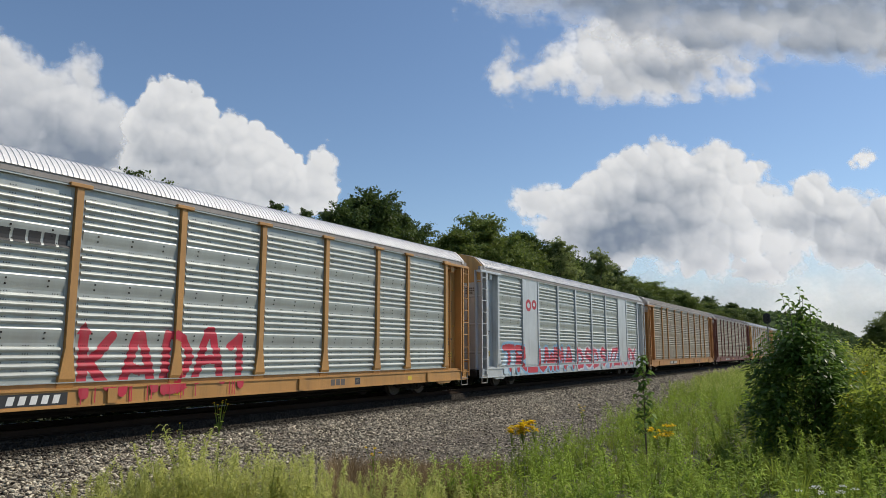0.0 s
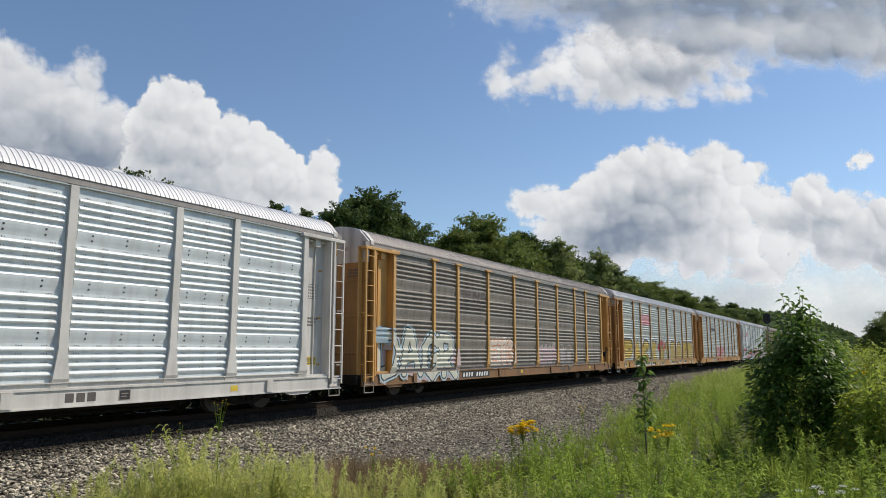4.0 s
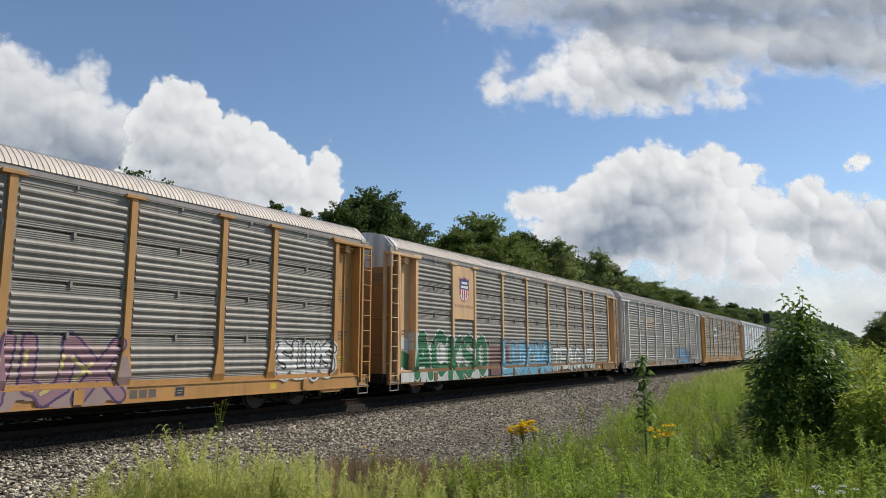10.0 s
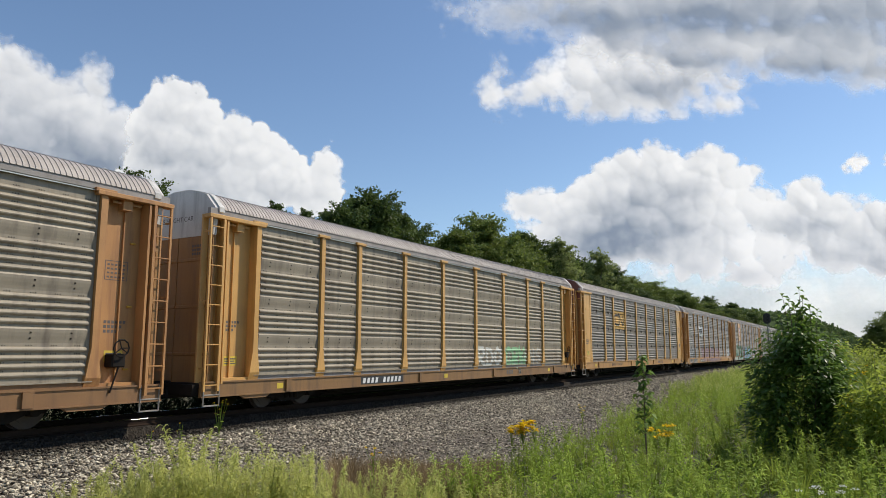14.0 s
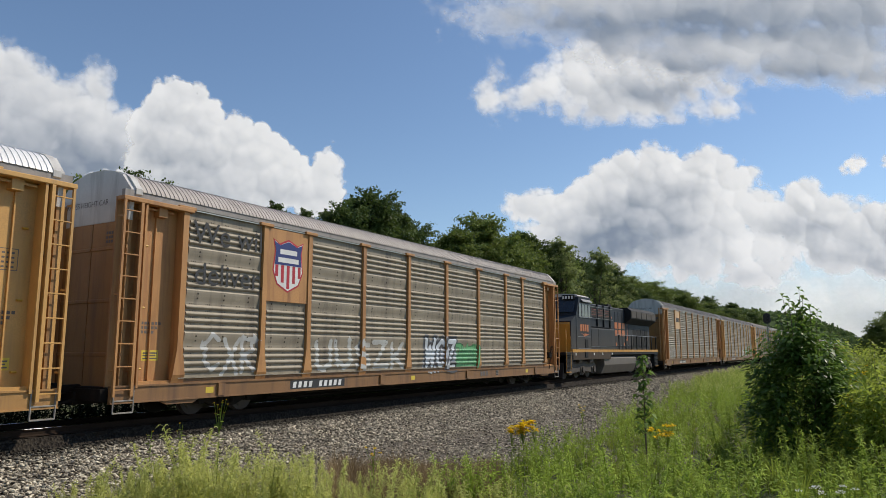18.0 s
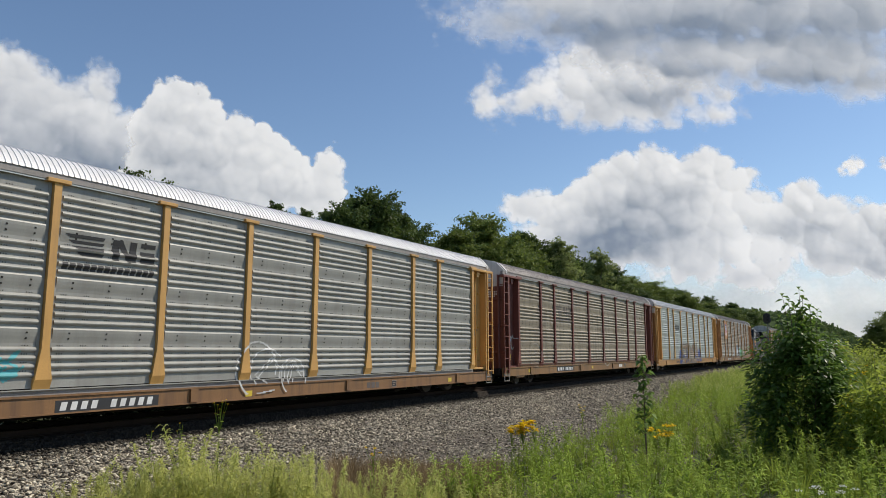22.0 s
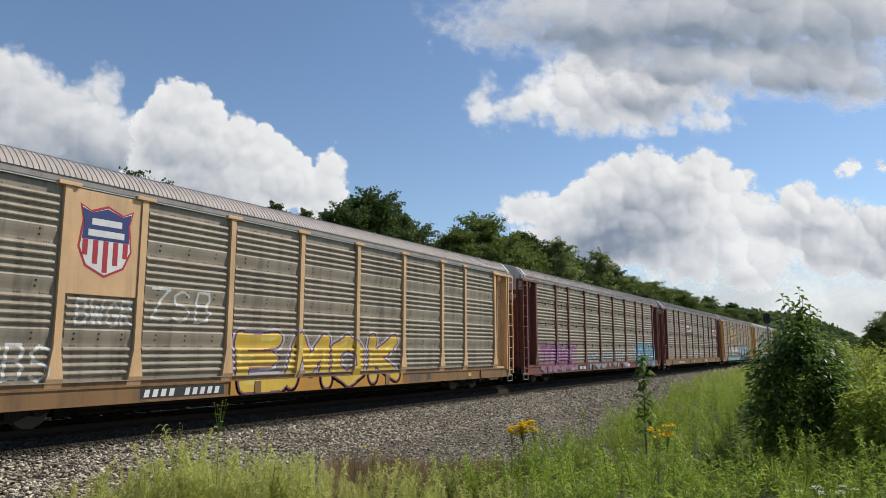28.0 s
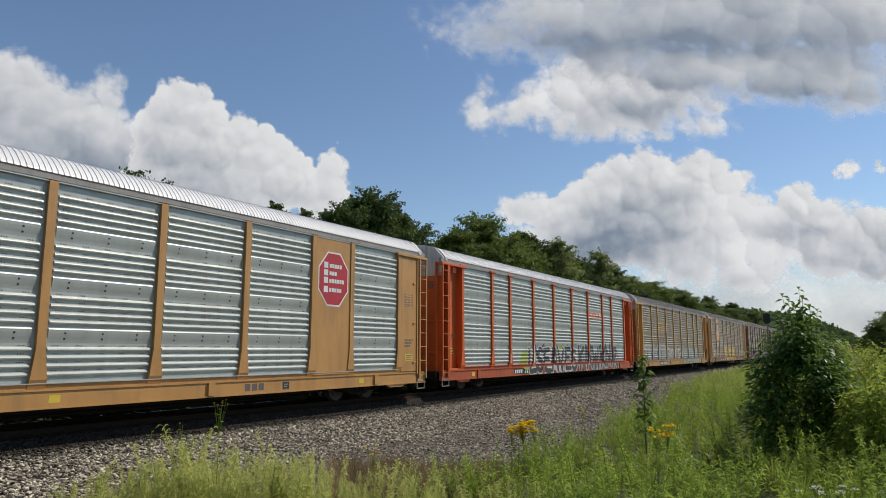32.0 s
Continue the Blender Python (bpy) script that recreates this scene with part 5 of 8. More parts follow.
bush("bush", 19.4, 1.35, 4.3, 3.15, 12000, 3, "dense dark green bush with long leafy shoots", 15, leaf=0.105, body=0.74)
bush("bush", 17.6, -0.3, 2.2, 2.3, 5000, 5, "low spreading green bush beside the taller one", 3, material=LEAF_YELLOW)
bush("bush", 24.5, -1.0, 2.7, 3.6, 6500, 6, "loose yellow-green bush among the weeds", 6, material=LEAF_YELLOW)
bush("bush", 31.0, 0.0, 2.9, 4.4, 6500, 7, "loose yellow-green bush among the weeds", 6, material=LEAF_YELLOW)
bush("bush", 40.0, 1.0, 3.1, 5.0, 6500, 8, "loose yellow-green bush among the weeds", 6, material=LEAF_YELLOW, leaf=0.11)


def sapling(x, y, height, seed):
    """A slender young tree: one stem, short side twigs, broad leaves."""
    rng = random.Random(seed)
    ob = thing("sapling", pose(x, y, ground_height(x, y)), "slender young tree with few broad leaves", "sapling")
    wood, g = Shape(), Growth()
    wood.tube((0, 0, -0.1), (0.05, 0.02, height), 0.022, 6, 0.006)
    for i in range(30):
        f = 0.30 + 0.70 * i / 30
        a = i * 2.4
        ln = 0.42 * (1.15 - f) + 0.12
        b = Vector((0.05 * f, 0.02 * f, f * height))
        t = b + Vector((math.cos(a) * ln, math.sin(a) * ln, ln * 0.7))
        wood.tube(b, t, 0.007, 4, 0.003)
        for k in range(5):
            w = rng.uniform(0, 6.283)
            g.leaf(b.lerp(t, 0.2 + 0.8 * k / 10), (math.cos(w), math.sin(w), rng.uniform(-0.3, 0.3)), rng.uniform(0.14, 0.24), 0.10, 0, 0.4)
    part("stem", wood.mesh("stem", BARK), ob)
    part("foliage", g.mesh("foliage", [LEAF_BUSH]), ob)


sapling(17.1, 4.65, 2.75, 9)


# ---- single plants that stand out ----
def by_reach(px, py, reach):
    """Place on the line of sight at that distance before the eye."""
    return Vector(EYE) + VIEW.to_3x3() @ Vector(((px - 784) / 1240.0, (441 - py) / 1240.0, -1)) * reach


def flower_stalk(px, py, reach, heads, seed, label, petals=True, name="wildflower", size=0.05):
    """One tall plant: stem, leaves, a loose head of flowers."""
    rng = random.Random(seed)
    top = by_reach(px, py, reach)
    z = ground_height(top.x, top.y)
    h = top.z - z
    ob = thing(name, pose(top.x, top.y, z), label, "wildflower", "flowers among the weeds")
    g = Growth()
    g.stem((0, 0, 0), (0, 0, h * 0.55), 0.009)
    g.stem((0, 0, h * 0.55), (0.02, 0, h * 0.92), 0.006)
    for i in range(26):
        f = 0.15 + 0.75 * i / 26
        a = i * 2.4
        g.leaf((0, 0, f * h), (math.cos(a), math.sin(a), 0.4), 0.17 * (1.2 - f * 0.7), 0.035, 0, 0.3)
    part("stem", g.mesh("stem", [WEED]), ob)
    for i in range(heads):
        a, r = rng.uniform(0, 6.283), rng.uniform(0.02, 0.13)
        c = Vector((r * math.cos(a), r * math.sin(a), h * rng.uniform(0.86, 1.0)))
        f = Growth()
        f.stem((0, 0, h * 0.72), tuple(c), 0.004, 1)
        n = 11 if petals else 26
        for k in range(n):
            w = 6.283 * k / n + rng.uniform(-0.1, 0.1)
            if petals:
                f.leaf(c, (math.cos(w), math.sin(w), rng.uniform(-0.3, 0.9)), size * rng.uniform(0.9, 1.2), size * 0.42, 0, 0.2)
            else:
                q = c + Vector((math.cos(w * 3), math.sin(w * 3), 0)) * size * math.sqrt(rng.random())
                q.z += size * 0.7 * (1 - ((q.x - c.x) ** 2 + (q.y - c.y) ** 2) / size ** 2)
                f.leaf(q, (math.cos(w), math.sin(w), rng.uniform(-0.6, 1.2)), size * 0.4, size * 0.4, 0, 0.0)
        part("flower", f.mesh("flower", [PETAL if petals else LACE, WEED]), ob, label="yellow flower" if petals else "white flower umbel")


def build_flowers():
    tall = "tall green weed with small yellow flower heads"
    flower_stalk(925, 748, 13.5, 16, 1, "clump of bright yellow wildflowers beside the stones", size=0.10)
    flower_stalk(905, 752, 13.4, 8, 2, "clump of bright yellow wildflowers beside the stones", size=0.09)
    flower_stalk(946, 745, 13.6, 8, 3, "clump of bright yellow wildflowers beside the stones", size=0.09)
    flower_stalk(1180, 752, 13.0, 9, 4, "yellow wildflowers among the green weeds", size=0.075)
    flower_stalk(1160, 758, 13.0, 6, 5, "yellow wildflowers among the green weeds", size=0.075)
    flower_stalk(661, 790, 11.0, 6, 6, tall, size=0.035)
    flower_stalk(1030, 716, 18.0, 6, 7, tall, size=0.04)
    flower_stalk(390, 706, 11.5, 9, 8, tall, size=0.02)
    flower_stalk(268, 748, 11.5, 2, 9, tall, size=0.02)
    flower_stalk(322, 738, 11.8, 3, 10, tall, size=0.015)
    rng = random.Random(77)
    for i in range(9):
        px, py = rng.uniform(1430, 1530), rng.uniform(836, 872)
        flower_stalk(px, py, 8.6, 1, 30 + i, "white lacy umbel on a thin stem", False, "wild_carrot", 0.045)
    for i in range(16):
        px, py = rng.uniform(1490, 1566), rng.uniform(640, 800)
        flower_stalk(px, py, rng.uniform(14, 26), 5, 50 + i, "yellow wildflowers among the green weeds", size=0.05)


build_flowers()


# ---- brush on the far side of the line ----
# weeds added to fill the gap under the cars with shade colour
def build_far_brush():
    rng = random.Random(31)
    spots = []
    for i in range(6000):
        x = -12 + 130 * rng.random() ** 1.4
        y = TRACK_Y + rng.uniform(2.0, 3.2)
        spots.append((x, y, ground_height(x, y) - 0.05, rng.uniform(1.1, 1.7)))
    tagged(scatter("far_side_weeds", [goldenrod(s + 120, 1.0, 26, 1, 0.26) for s in range(5)], spots, [SHADE_WEED, SHADE_WEED], rng), "tall weeds beyond the rails, coloured near black as shade", "weeds", kind="stuff")


build_far_brush()


# ---- signal beside the line ----
def build_signal():
    x, y = 92.0, 10.0
    z = ground_height(x, y)
    ob = thing("railway_signal", pose(x, y, z), "black railway colour-light signal on a grey mast", "signal")
    steel = painted("grey_mast_steel", (0.22, 0.22, 0.22), 0.5, 0.4)
    black = painted("black_signal_paint", (0.015, 0.015, 0.016), 0.6)
    part("mast", Shape().tube((0, 0, -0.2), (0, 0, 6.9), 0.09, 10).mesh("mast", steel), ob)
    part("base", Shape().box(-0.4, 0.4, -0.4, 0.4, -0.3, 0.35, 0.03).mesh("base", painted("concrete_base", (0.4, 0.39, 0.37), 0.9)), ob)
    head = Shape()
    pts = [(0.42 * math.cos(t * 0.3927), 6.6 + (0.5 if math.sin(t * 0.3927) > 0 else -0.5) * 0.45 + 0.42 * math.sin(t * 0.3927)) for t in range(16)]
    head.prism(pts, "x", -0.32, -0.26)
    head = part("signal_head", head.mesh("signal_head", black), ob, label="black rounded signal target")
    for k in range(3):
        zc = 6.3 + k * 0.3
        part("lens_hood", Shape().tube((-0.7, 0, zc), (-0.32, 0, zc), 0.1, 12).mesh("lens_hood", black), head)
    part("bracket", Shape().box(-0.3, 0.0, -0.06, 0.06, 6.4, 6.5).mesh("bracket", steel), ob)
    lad = Shape()
    for dy in (-0.2, 0.2):
        lad.tube((0.25, dy, 0), (0.12, dy, 6.2), 0.02, 5)
    for k in range(16):
        lad.tube((0.24 - 0.008 * k, -0.2, 0.3 + k * 0.37), (0.24 - 0.008 * k, 0.2, 0.3 + k * 0.37), 0.012, 5)
    part("ladder", lad.mesh("ladder", steel), ob)


build_signal()

# ---- clouds: vapour sheets drifting far off, lit by sun and sky, shading painted in ----
def cloud_material():
    m = Nodes("cloud")
    at = m.add("ShaderNodeAttribute")
    at.attribute_name = "thick"
    tc = m.add("ShaderNodeTexCoord")
    wisp = m.noise(tc.outputs["Object"], 0.035, 8, 0.6)
    edge = m.math("ADD", at.outputs["Fac"], m.math("MULTIPLY", m.math("SUBTRACT", wisp, 0.5), 0.2))
    soft = m.add("ShaderNodeMapRange", Value=edge, From_Min=0.06, From_Max=0.62)
    soft.interpolation_type = "SMOOTHSTEP"
    # dense carries the painted self-shade that greys the body colour
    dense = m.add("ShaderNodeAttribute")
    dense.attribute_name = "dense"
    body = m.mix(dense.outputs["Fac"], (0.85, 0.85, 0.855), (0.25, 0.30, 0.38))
    diff = m.add("ShaderNodeBsdfDiffuse", Color=body)
    tran = m.add("ShaderNodeBsdfTranslucent", Color=body)
    inner = m.add("ShaderNodeMixShader", _0=0.35, _1=tran.outputs[0], _2=diff.outputs[0])
    clear = m.add("ShaderNodeBsdfTransparent")
    full = m.add("ShaderNodeMixShader", _0=soft.outputs[0], _1=clear.outputs[0], _2=inner.outputs[0])
    m.tree.links.new(full.outputs[0], m.out.inputs[0])
    return m.mat


CLOUD = cloud_material()


def lattice_noise(u, v, seed):
    """Smooth value noise on arrays."""
    r = np.random.RandomState(seed).rand(256, 256)
    i, j = np.floor(u).astype(int), np.floor(v).astype(int)
    f, g = u - i, v - j
    f, g = f * f * (3 - 2 * f), g * g * (3 - 2 * g)
    at = lambda a, b: r[a % 256, b % 256]
    return (at(i, j) * (1 - f) + at(i + 1, j) * f) * (1 - g) + (at(i, j + 1) * (1 - f) + at(i + 1, j + 1) * f) * g


def layered(u, v, seed, octaves=5, gain=0.55):
    total, amp, norm = np.zeros_like(u), 1.0, 0.0
    for k in range(octaves):
        total += amp * lattice_noise(u * 2 ** k + 17.3 * k, v * 2 ** k + 9.1 * k, seed + k)
        norm += amp
        amp *= gain
    return total / norm


def heap(u, v, seed):
    """Round heaps about scattered points, as a cumulus has them; 0 to 1, mean about 0.65."""
    r = np.random.RandomState(seed).rand(64, 64, 2)
    i, j = np.floor(u).astype(int), np.floor(v).astype(int)
    best = np.full_like(u, 9.0)
    for a in (-1, 0, 1):
        for b in (-1, 0, 1):
            c = r[(i + a) % 64, (j + b) % 64]
            best = np.minimum(best, (i + a + c[..., 0] - u) ** 2 + (j + b + c[..., 1] - v) ** 2)
    return np.clip(1 - best, 0, 1)


CLOUD_FAR = 2200.0
SKY_SCALE = CLOUD_FAR / 1240.0
CLOUDS = []


def cloud(label, blobs, seed, drift, puffy=1.0, fray=12.0, soft=16.0, thin=1.0, depth=0.0, step=2.5, shade=1.0, shade_cores=(), gloom=0.0, size=1.0):
    """A cloud from soft discs (x, y, rx, ry) on the sky's sheet. drift: how far it goes over the whole time;
    puffy: height of its heaps; fray: raggedness; soft: width of its rim; shade_cores: discs of painted shade, lighter
    if negative."""
    x0, x1 = min(b[0] - b[2] for b in blobs) - 60, max(b[0] + b[2] for b in blobs) + 60
    y0, y1 = min(b[1] - b[3] for b in blobs) - 60, max(b[1] + b[3] for b in blobs) + 60
    nx, ny = int((x1 - x0) / step) + 1, int((y1 - y0) / step) + 1
    x, y = np.meshgrid(x0 + step * np.arange(nx), y0 + step * np.arange(ny))
    wx = x + 34 * (layered(x / 70, y / 70, seed + 20, 4) - 0.5)
    wy = y + 34 * (layered(x / 70 + 9, y / 70 + 4, seed + 30, 4) - 0.5)
    near = np.zeros_like(x)
    for bx, by, rx, ry in blobs:
        r = np.sqrt(((wx - bx) / rx) ** 2 + ((wy - by) / ry) ** 2)
        near += np.exp(np.clip((1 - r) * min(rx, ry), -90, 90) / 9.0)
    d = 9.0 * np.log(near + 1e-9)
    big, mid, low = heap(wx / 46 / size, wy / 40 / size, seed), heap(wx / 21 / size, wy / 19 / size, seed + 1), heap(x / 10 / size, y / 9 / size, seed + 2)
    fine = layered(x / 26, y / 20, seed + 50, 5, 0.6) - 0.5
    bulge = puffy * (18 * (big - 0.66) + 12 * (mid - 0.66) + 6 * (low - 0.66))
    body = d + bulge + 2 * fray * fine
    thick = np.clip((body + 0.35 * soft) / (2 * soft), 0, 1) * thin
    core = np.clip(body / 55.0, 0, 1)

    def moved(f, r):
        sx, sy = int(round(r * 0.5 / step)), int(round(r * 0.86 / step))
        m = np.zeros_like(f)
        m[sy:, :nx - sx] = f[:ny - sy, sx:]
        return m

    # self-shading painted in: vapour summed towards the light, up and to the side
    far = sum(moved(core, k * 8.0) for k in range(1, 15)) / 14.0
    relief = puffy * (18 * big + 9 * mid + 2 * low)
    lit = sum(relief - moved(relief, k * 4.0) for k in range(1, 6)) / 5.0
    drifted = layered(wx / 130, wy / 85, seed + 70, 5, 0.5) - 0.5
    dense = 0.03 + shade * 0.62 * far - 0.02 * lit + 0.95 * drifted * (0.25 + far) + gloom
    for bx, by, rx, ry, deep in shade_cores:
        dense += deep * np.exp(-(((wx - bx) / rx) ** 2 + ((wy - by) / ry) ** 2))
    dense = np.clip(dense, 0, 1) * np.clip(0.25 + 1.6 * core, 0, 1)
    u, v = (x - 784) / 1240.0, (441 - y) / 1240.0
    reach = CLOUD_FAR * (1 + depth) * 0.859 / (0.34 * u + 0.394 * v + 0.859) + 6 * big
    verts = np.stack([u * reach, v * reach, CLOUD_FAR - reach], -1).reshape(-1, 3)
    idx = np.arange(nx * ny).reshape(ny, nx)
    quads = np.stack([idx[:-1, :-1], idx[1:, :-1], idx[1:, 1:], idx[:-1, 1:]], -1).reshape(-1, 4)
    keep = (thick > 0.0).reshape(-1)
    quads = quads[keep[quads].any(axis=1)]
    used = np.unique(quads)
    remap = np.zeros(nx * ny, int)
    remap[used] = np.arange(len(used))
    me = array_mesh("cloud", verts[used], remap[quads], [CLOUD])
    me.attributes.new("thick", "FLOAT", "POINT").data.foreach_set("value", thick.reshape(-1)[used].astype(np.float32))
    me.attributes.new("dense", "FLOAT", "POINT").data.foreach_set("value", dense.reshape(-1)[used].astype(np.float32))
    me.polygons.foreach_set("use_smooth", [True] * len(me.polygons))
    ob = new("cloud", me)
    ob.matrix_basis = VIEW @ Matrix.Translation((0, 0, -CLOUD_FAR))
    tagged(ob, label, "cloud", "clouds", "structure")
    CLOUDS.append((ob, drift))
    return ob


cloud("towering white cumulus cloud with a grey base", [(290, 186, 44, 42), (338, 198, 44, 42), (248, 218, 36, 34), (372, 226, 30, 30), (405, 250, 52, 42), (446, 262, 44, 40), (480, 292, 46, 40), (520, 326, 46, 36), (560, 346, 42, 30), (330, 270, 110, 70), (450, 335, 120, 46), (567, 282, 13, 22), (578, 312, 14, 26), (300, 340, 160, 60)], 3, (18, 5), fray=4, soft=8, shade_cores=[(300, 330, 120, 40, 0.3), (230, 270, 60, 40, 0.2)], shade=0.8)
cloud("soft white cumulus cloud with a shaded foot", [(5, 105, 34, 40), (-40, 120, 55, 60), (36, 140, 40, 40), (88, 172, 62, 48), (146, 136, 28, 40), (140, 180, 44, 40), (40, 205, 110, 56), (185, 216, 50, 38), (-90, 170, 90, 90), (215, 250, 70, 44), (80, 262, 170, 55)], 7, (55, 46), puffy=0.9, fray=8, soft=22, gloom=0.12, shade_cores=[(60, 270, 160, 50, 0.35), (180, 300, 90, 40, 0.3)], depth=0.16, size=1.25, shade=0.85)
cloud("large white cumulus cloud with a shaded grey middle", [(1268, 296, 44, 46), (1222, 300, 50, 46), (1165, 300, 46, 46), (1110, 314, 44, 42), (1066, 338, 38, 40), (985, 360, 44, 34), (935, 352, 24, 22), (1020, 372, 60, 44), (1180, 370, 130, 66), (1080, 420, 110, 56), (1315, 322, 30, 26), (1345, 300, 16, 18), (1330, 360, 50, 30), (1385, 390, 60, 36), (1442, 352, 44, 42), (1495, 376, 40, 36), (1556, 395, 40, 40), (1300, 424, 120, 36), (1440, 396, 80, 34), (1500, 436, 90, 34), (1230, 448, 90, 30), (1345, 480, 50, 26), (1590, 420, 70, 70)], 11, (-22, 14), fray=7, soft=12, size=0.95, shade=0.8, gloom=0.04, shade_cores=[(1120, 385, 80, 45, 0.38), (1130, 425, 130, 28, 0.45), (1240, 400, 60, 20, 0.25), (1440, 395, 60, 22, 0.4), (1210, 330, 40, 18, 0.16), (1290, 480, 130, 26, 0.3), (1340, 330, 50, 40, -0.2), (1370, 450, 50, 40, -0.3)])
cloud("bright ragged cloud with a grey heart", [(1000, 116, 40, 34), (1040, 80, 44, 36), (975, 128, 40, 26), (1080, 125, 80, 44), (1150, 110, 90, 50), (1090, 162, 70, 20), (1185, 148, 60, 26), (896, 118, 9, 30), (890, 142, 18, 18), (925, 142, 36, 18), (1120, 70, 90, 40), (1240, 100, 70, 36), (1300, 150, 50, 12), (1310, 118, 30, 20)], 23, (-34, 48), puffy=0.9, fray=12, soft=26, shade=0.6, gloom=0.12, depth=-0.12, shade_cores=[(1180, 130, 70, 24, 0.45), (1260, 105, 70, 18, 0.3), (1000, 105, 60, 40, -0.2)])
cloud("grey-bottomed veil of cloud overhead", [(1150, 14, 170, 40), (1080, -50, 190, 50), (1320, -60, 240, 80), (1540, -50, 200, 80), (1010, 8, 120, 26), (1130, 44, 100, 30), (1330, 45, 190, 54), (1500, 50, 200, 60), (1200, -20, 300, 46), (940, -8, 110, 22), (1440, 86, 120, 28), (1570, 95, 90, 34), (1230, 66, 90, 36)], 29, (-34, 44), puffy=0.5, fray=18, soft=40, shade=0.7, depth=-0.22, gloom=0.32, size=1.6, shade_cores=[(1150, 6, 260, 26, 0.35), (1230, 82, 110, 26, 0.4), (1470, 92, 160, 20, 0.35), (1500, 30, 160, 30, -0.1), (1320, 40, 90, 24, -0.25)])
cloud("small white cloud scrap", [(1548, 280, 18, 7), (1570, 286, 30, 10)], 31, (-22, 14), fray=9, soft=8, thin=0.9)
# this wide sheet also paints the pale haze low in the sky
cloud("low pale bank of cloud and painted haze at the horizon", [(1330, 640, 560, 210), (1010, 600, 260, 160), (1560, 600, 300, 190), (1180, 520, 160, 70), (1480, 480, 120, 40)], 41, (-6, 6), puffy=0.5, fray=20, soft=110, depth=0.2, thin=0.8, step=6.0, gloom=0.1, size=1.6, shade=0.35, shade_cores=[(1090, 480, 90, 36, 0.25), (1230, 500, 110, 30, 0.2), (1420, 470, 60, 20, 0.15)])

# ---- plates and painted marks of the cars ----
RED = painted("red_sign_paint", (0.42, 0.02, 0.035), 0.5, amount=0.2, bump=0)
BLUE = painted("blue_sign_paint", (0.02, 0.035, 0.16), 0.5, amount=0.15, bump=0)
PINK = painted("faded_red_sign_paint", (0.56, 0.24, 0.27), 0.55, amount=0.3, bump=0)
GOLD = painted("gold_sign_paint", (0.55, 0.32, 0.04), 0.5, amount=0.2, bump=0)
TEXT_GREY = painted("worn_stencil_paint", (0.12, 0.10, 0.09), 0.6, amount=0.2, bump=0, streak=False)


def flat_marks(name, polys, y, material, parent, label=""):
    """Painted outlines on a flat upright sheet at y, a few millimetres thick."""
    s = Shape()
    for k, poly in enumerate(polys):
        s.prism(poly, "y", y - 0.003 - 0.0012 * (k % 3), y)
    return part(name, s.mesh(name, material), parent, label=label)


def plate(car, i, z0, z1, material, label=""):
    """A flat painted sheet before the ribs of side bay i."""
    a, b = POSTS[i] + 0.09, POSTS[i + 1] - 0.09
    return part("sign_plate", Shape().box(a, b, SKIN_Y - 0.07, SKIN_Y + 0.02, z0, z1, 0.008).mesh("sign_plate", material), car, label=label)


PLATE_Y = SKIN_Y - 0.0705


def shield(car, i, zc, h):
    """A striped shield sign: blue head with white bars, red and white stripes below."""
    xc, w = (POSTS[i] + POSTS[i + 1]) / 2, h * 0.82
    side = [(-0.5, 0.5), (-0.44, 0.28), (-0.5, -0.1), (-0.36, -0.36), (0, -0.5), (0.36, -0.36), (0.5, -0.1), (0.44, 0.28), (0.5, 0.5), (0.3, 0.42), (0, 0.52), (-0.3, 0.42)]
    out = lambda k: [(xc + x * w * k, zc + z * h * k) for x, z in side]
    base = flat_marks("shield", [out(1.08)], PLATE_Y, RED, car, "striped shield sign")
    flat_marks("shield_field", [out(1.0)], PLATE_Y - 0.004, INK_WHITE, base)
    flat_marks("shield_head", [[(xc + x * w, zc + z * h) for x, z in ((-0.47, 0.02), (0.47, 0.02), (0.44, 0.28), (0.49, 0.48), (0.3, 0.42), (0, 0.51), (-0.3, 0.42), (-0.49, 0.48), (-0.44, 0.28))]], PLATE_Y - 0.008, BLUE, base)
    flat_marks("shield_bar", [rect(xc - 0.30 * w, xc + 0.30 * w, zc + 0.24 * h, zc + 0.34 * h), rect(xc - 0.36 * w, xc + 0.36 * w, zc + 0.07 * h, zc + 0.17 * h)], PLATE_Y - 0.012, INK_WHITE, base)
    for k in range(5):
        x = xc + (-0.4 + 0.2 * k) * w
        lo = -0.46 + 0.12 * abs(k - 2)
        flat_marks("stripe", [rect(x - 0.05 * w, x + 0.05 * w, zc + lo * h, zc + 0.015 * h)], PLATE_Y - 0.008, RED, base)


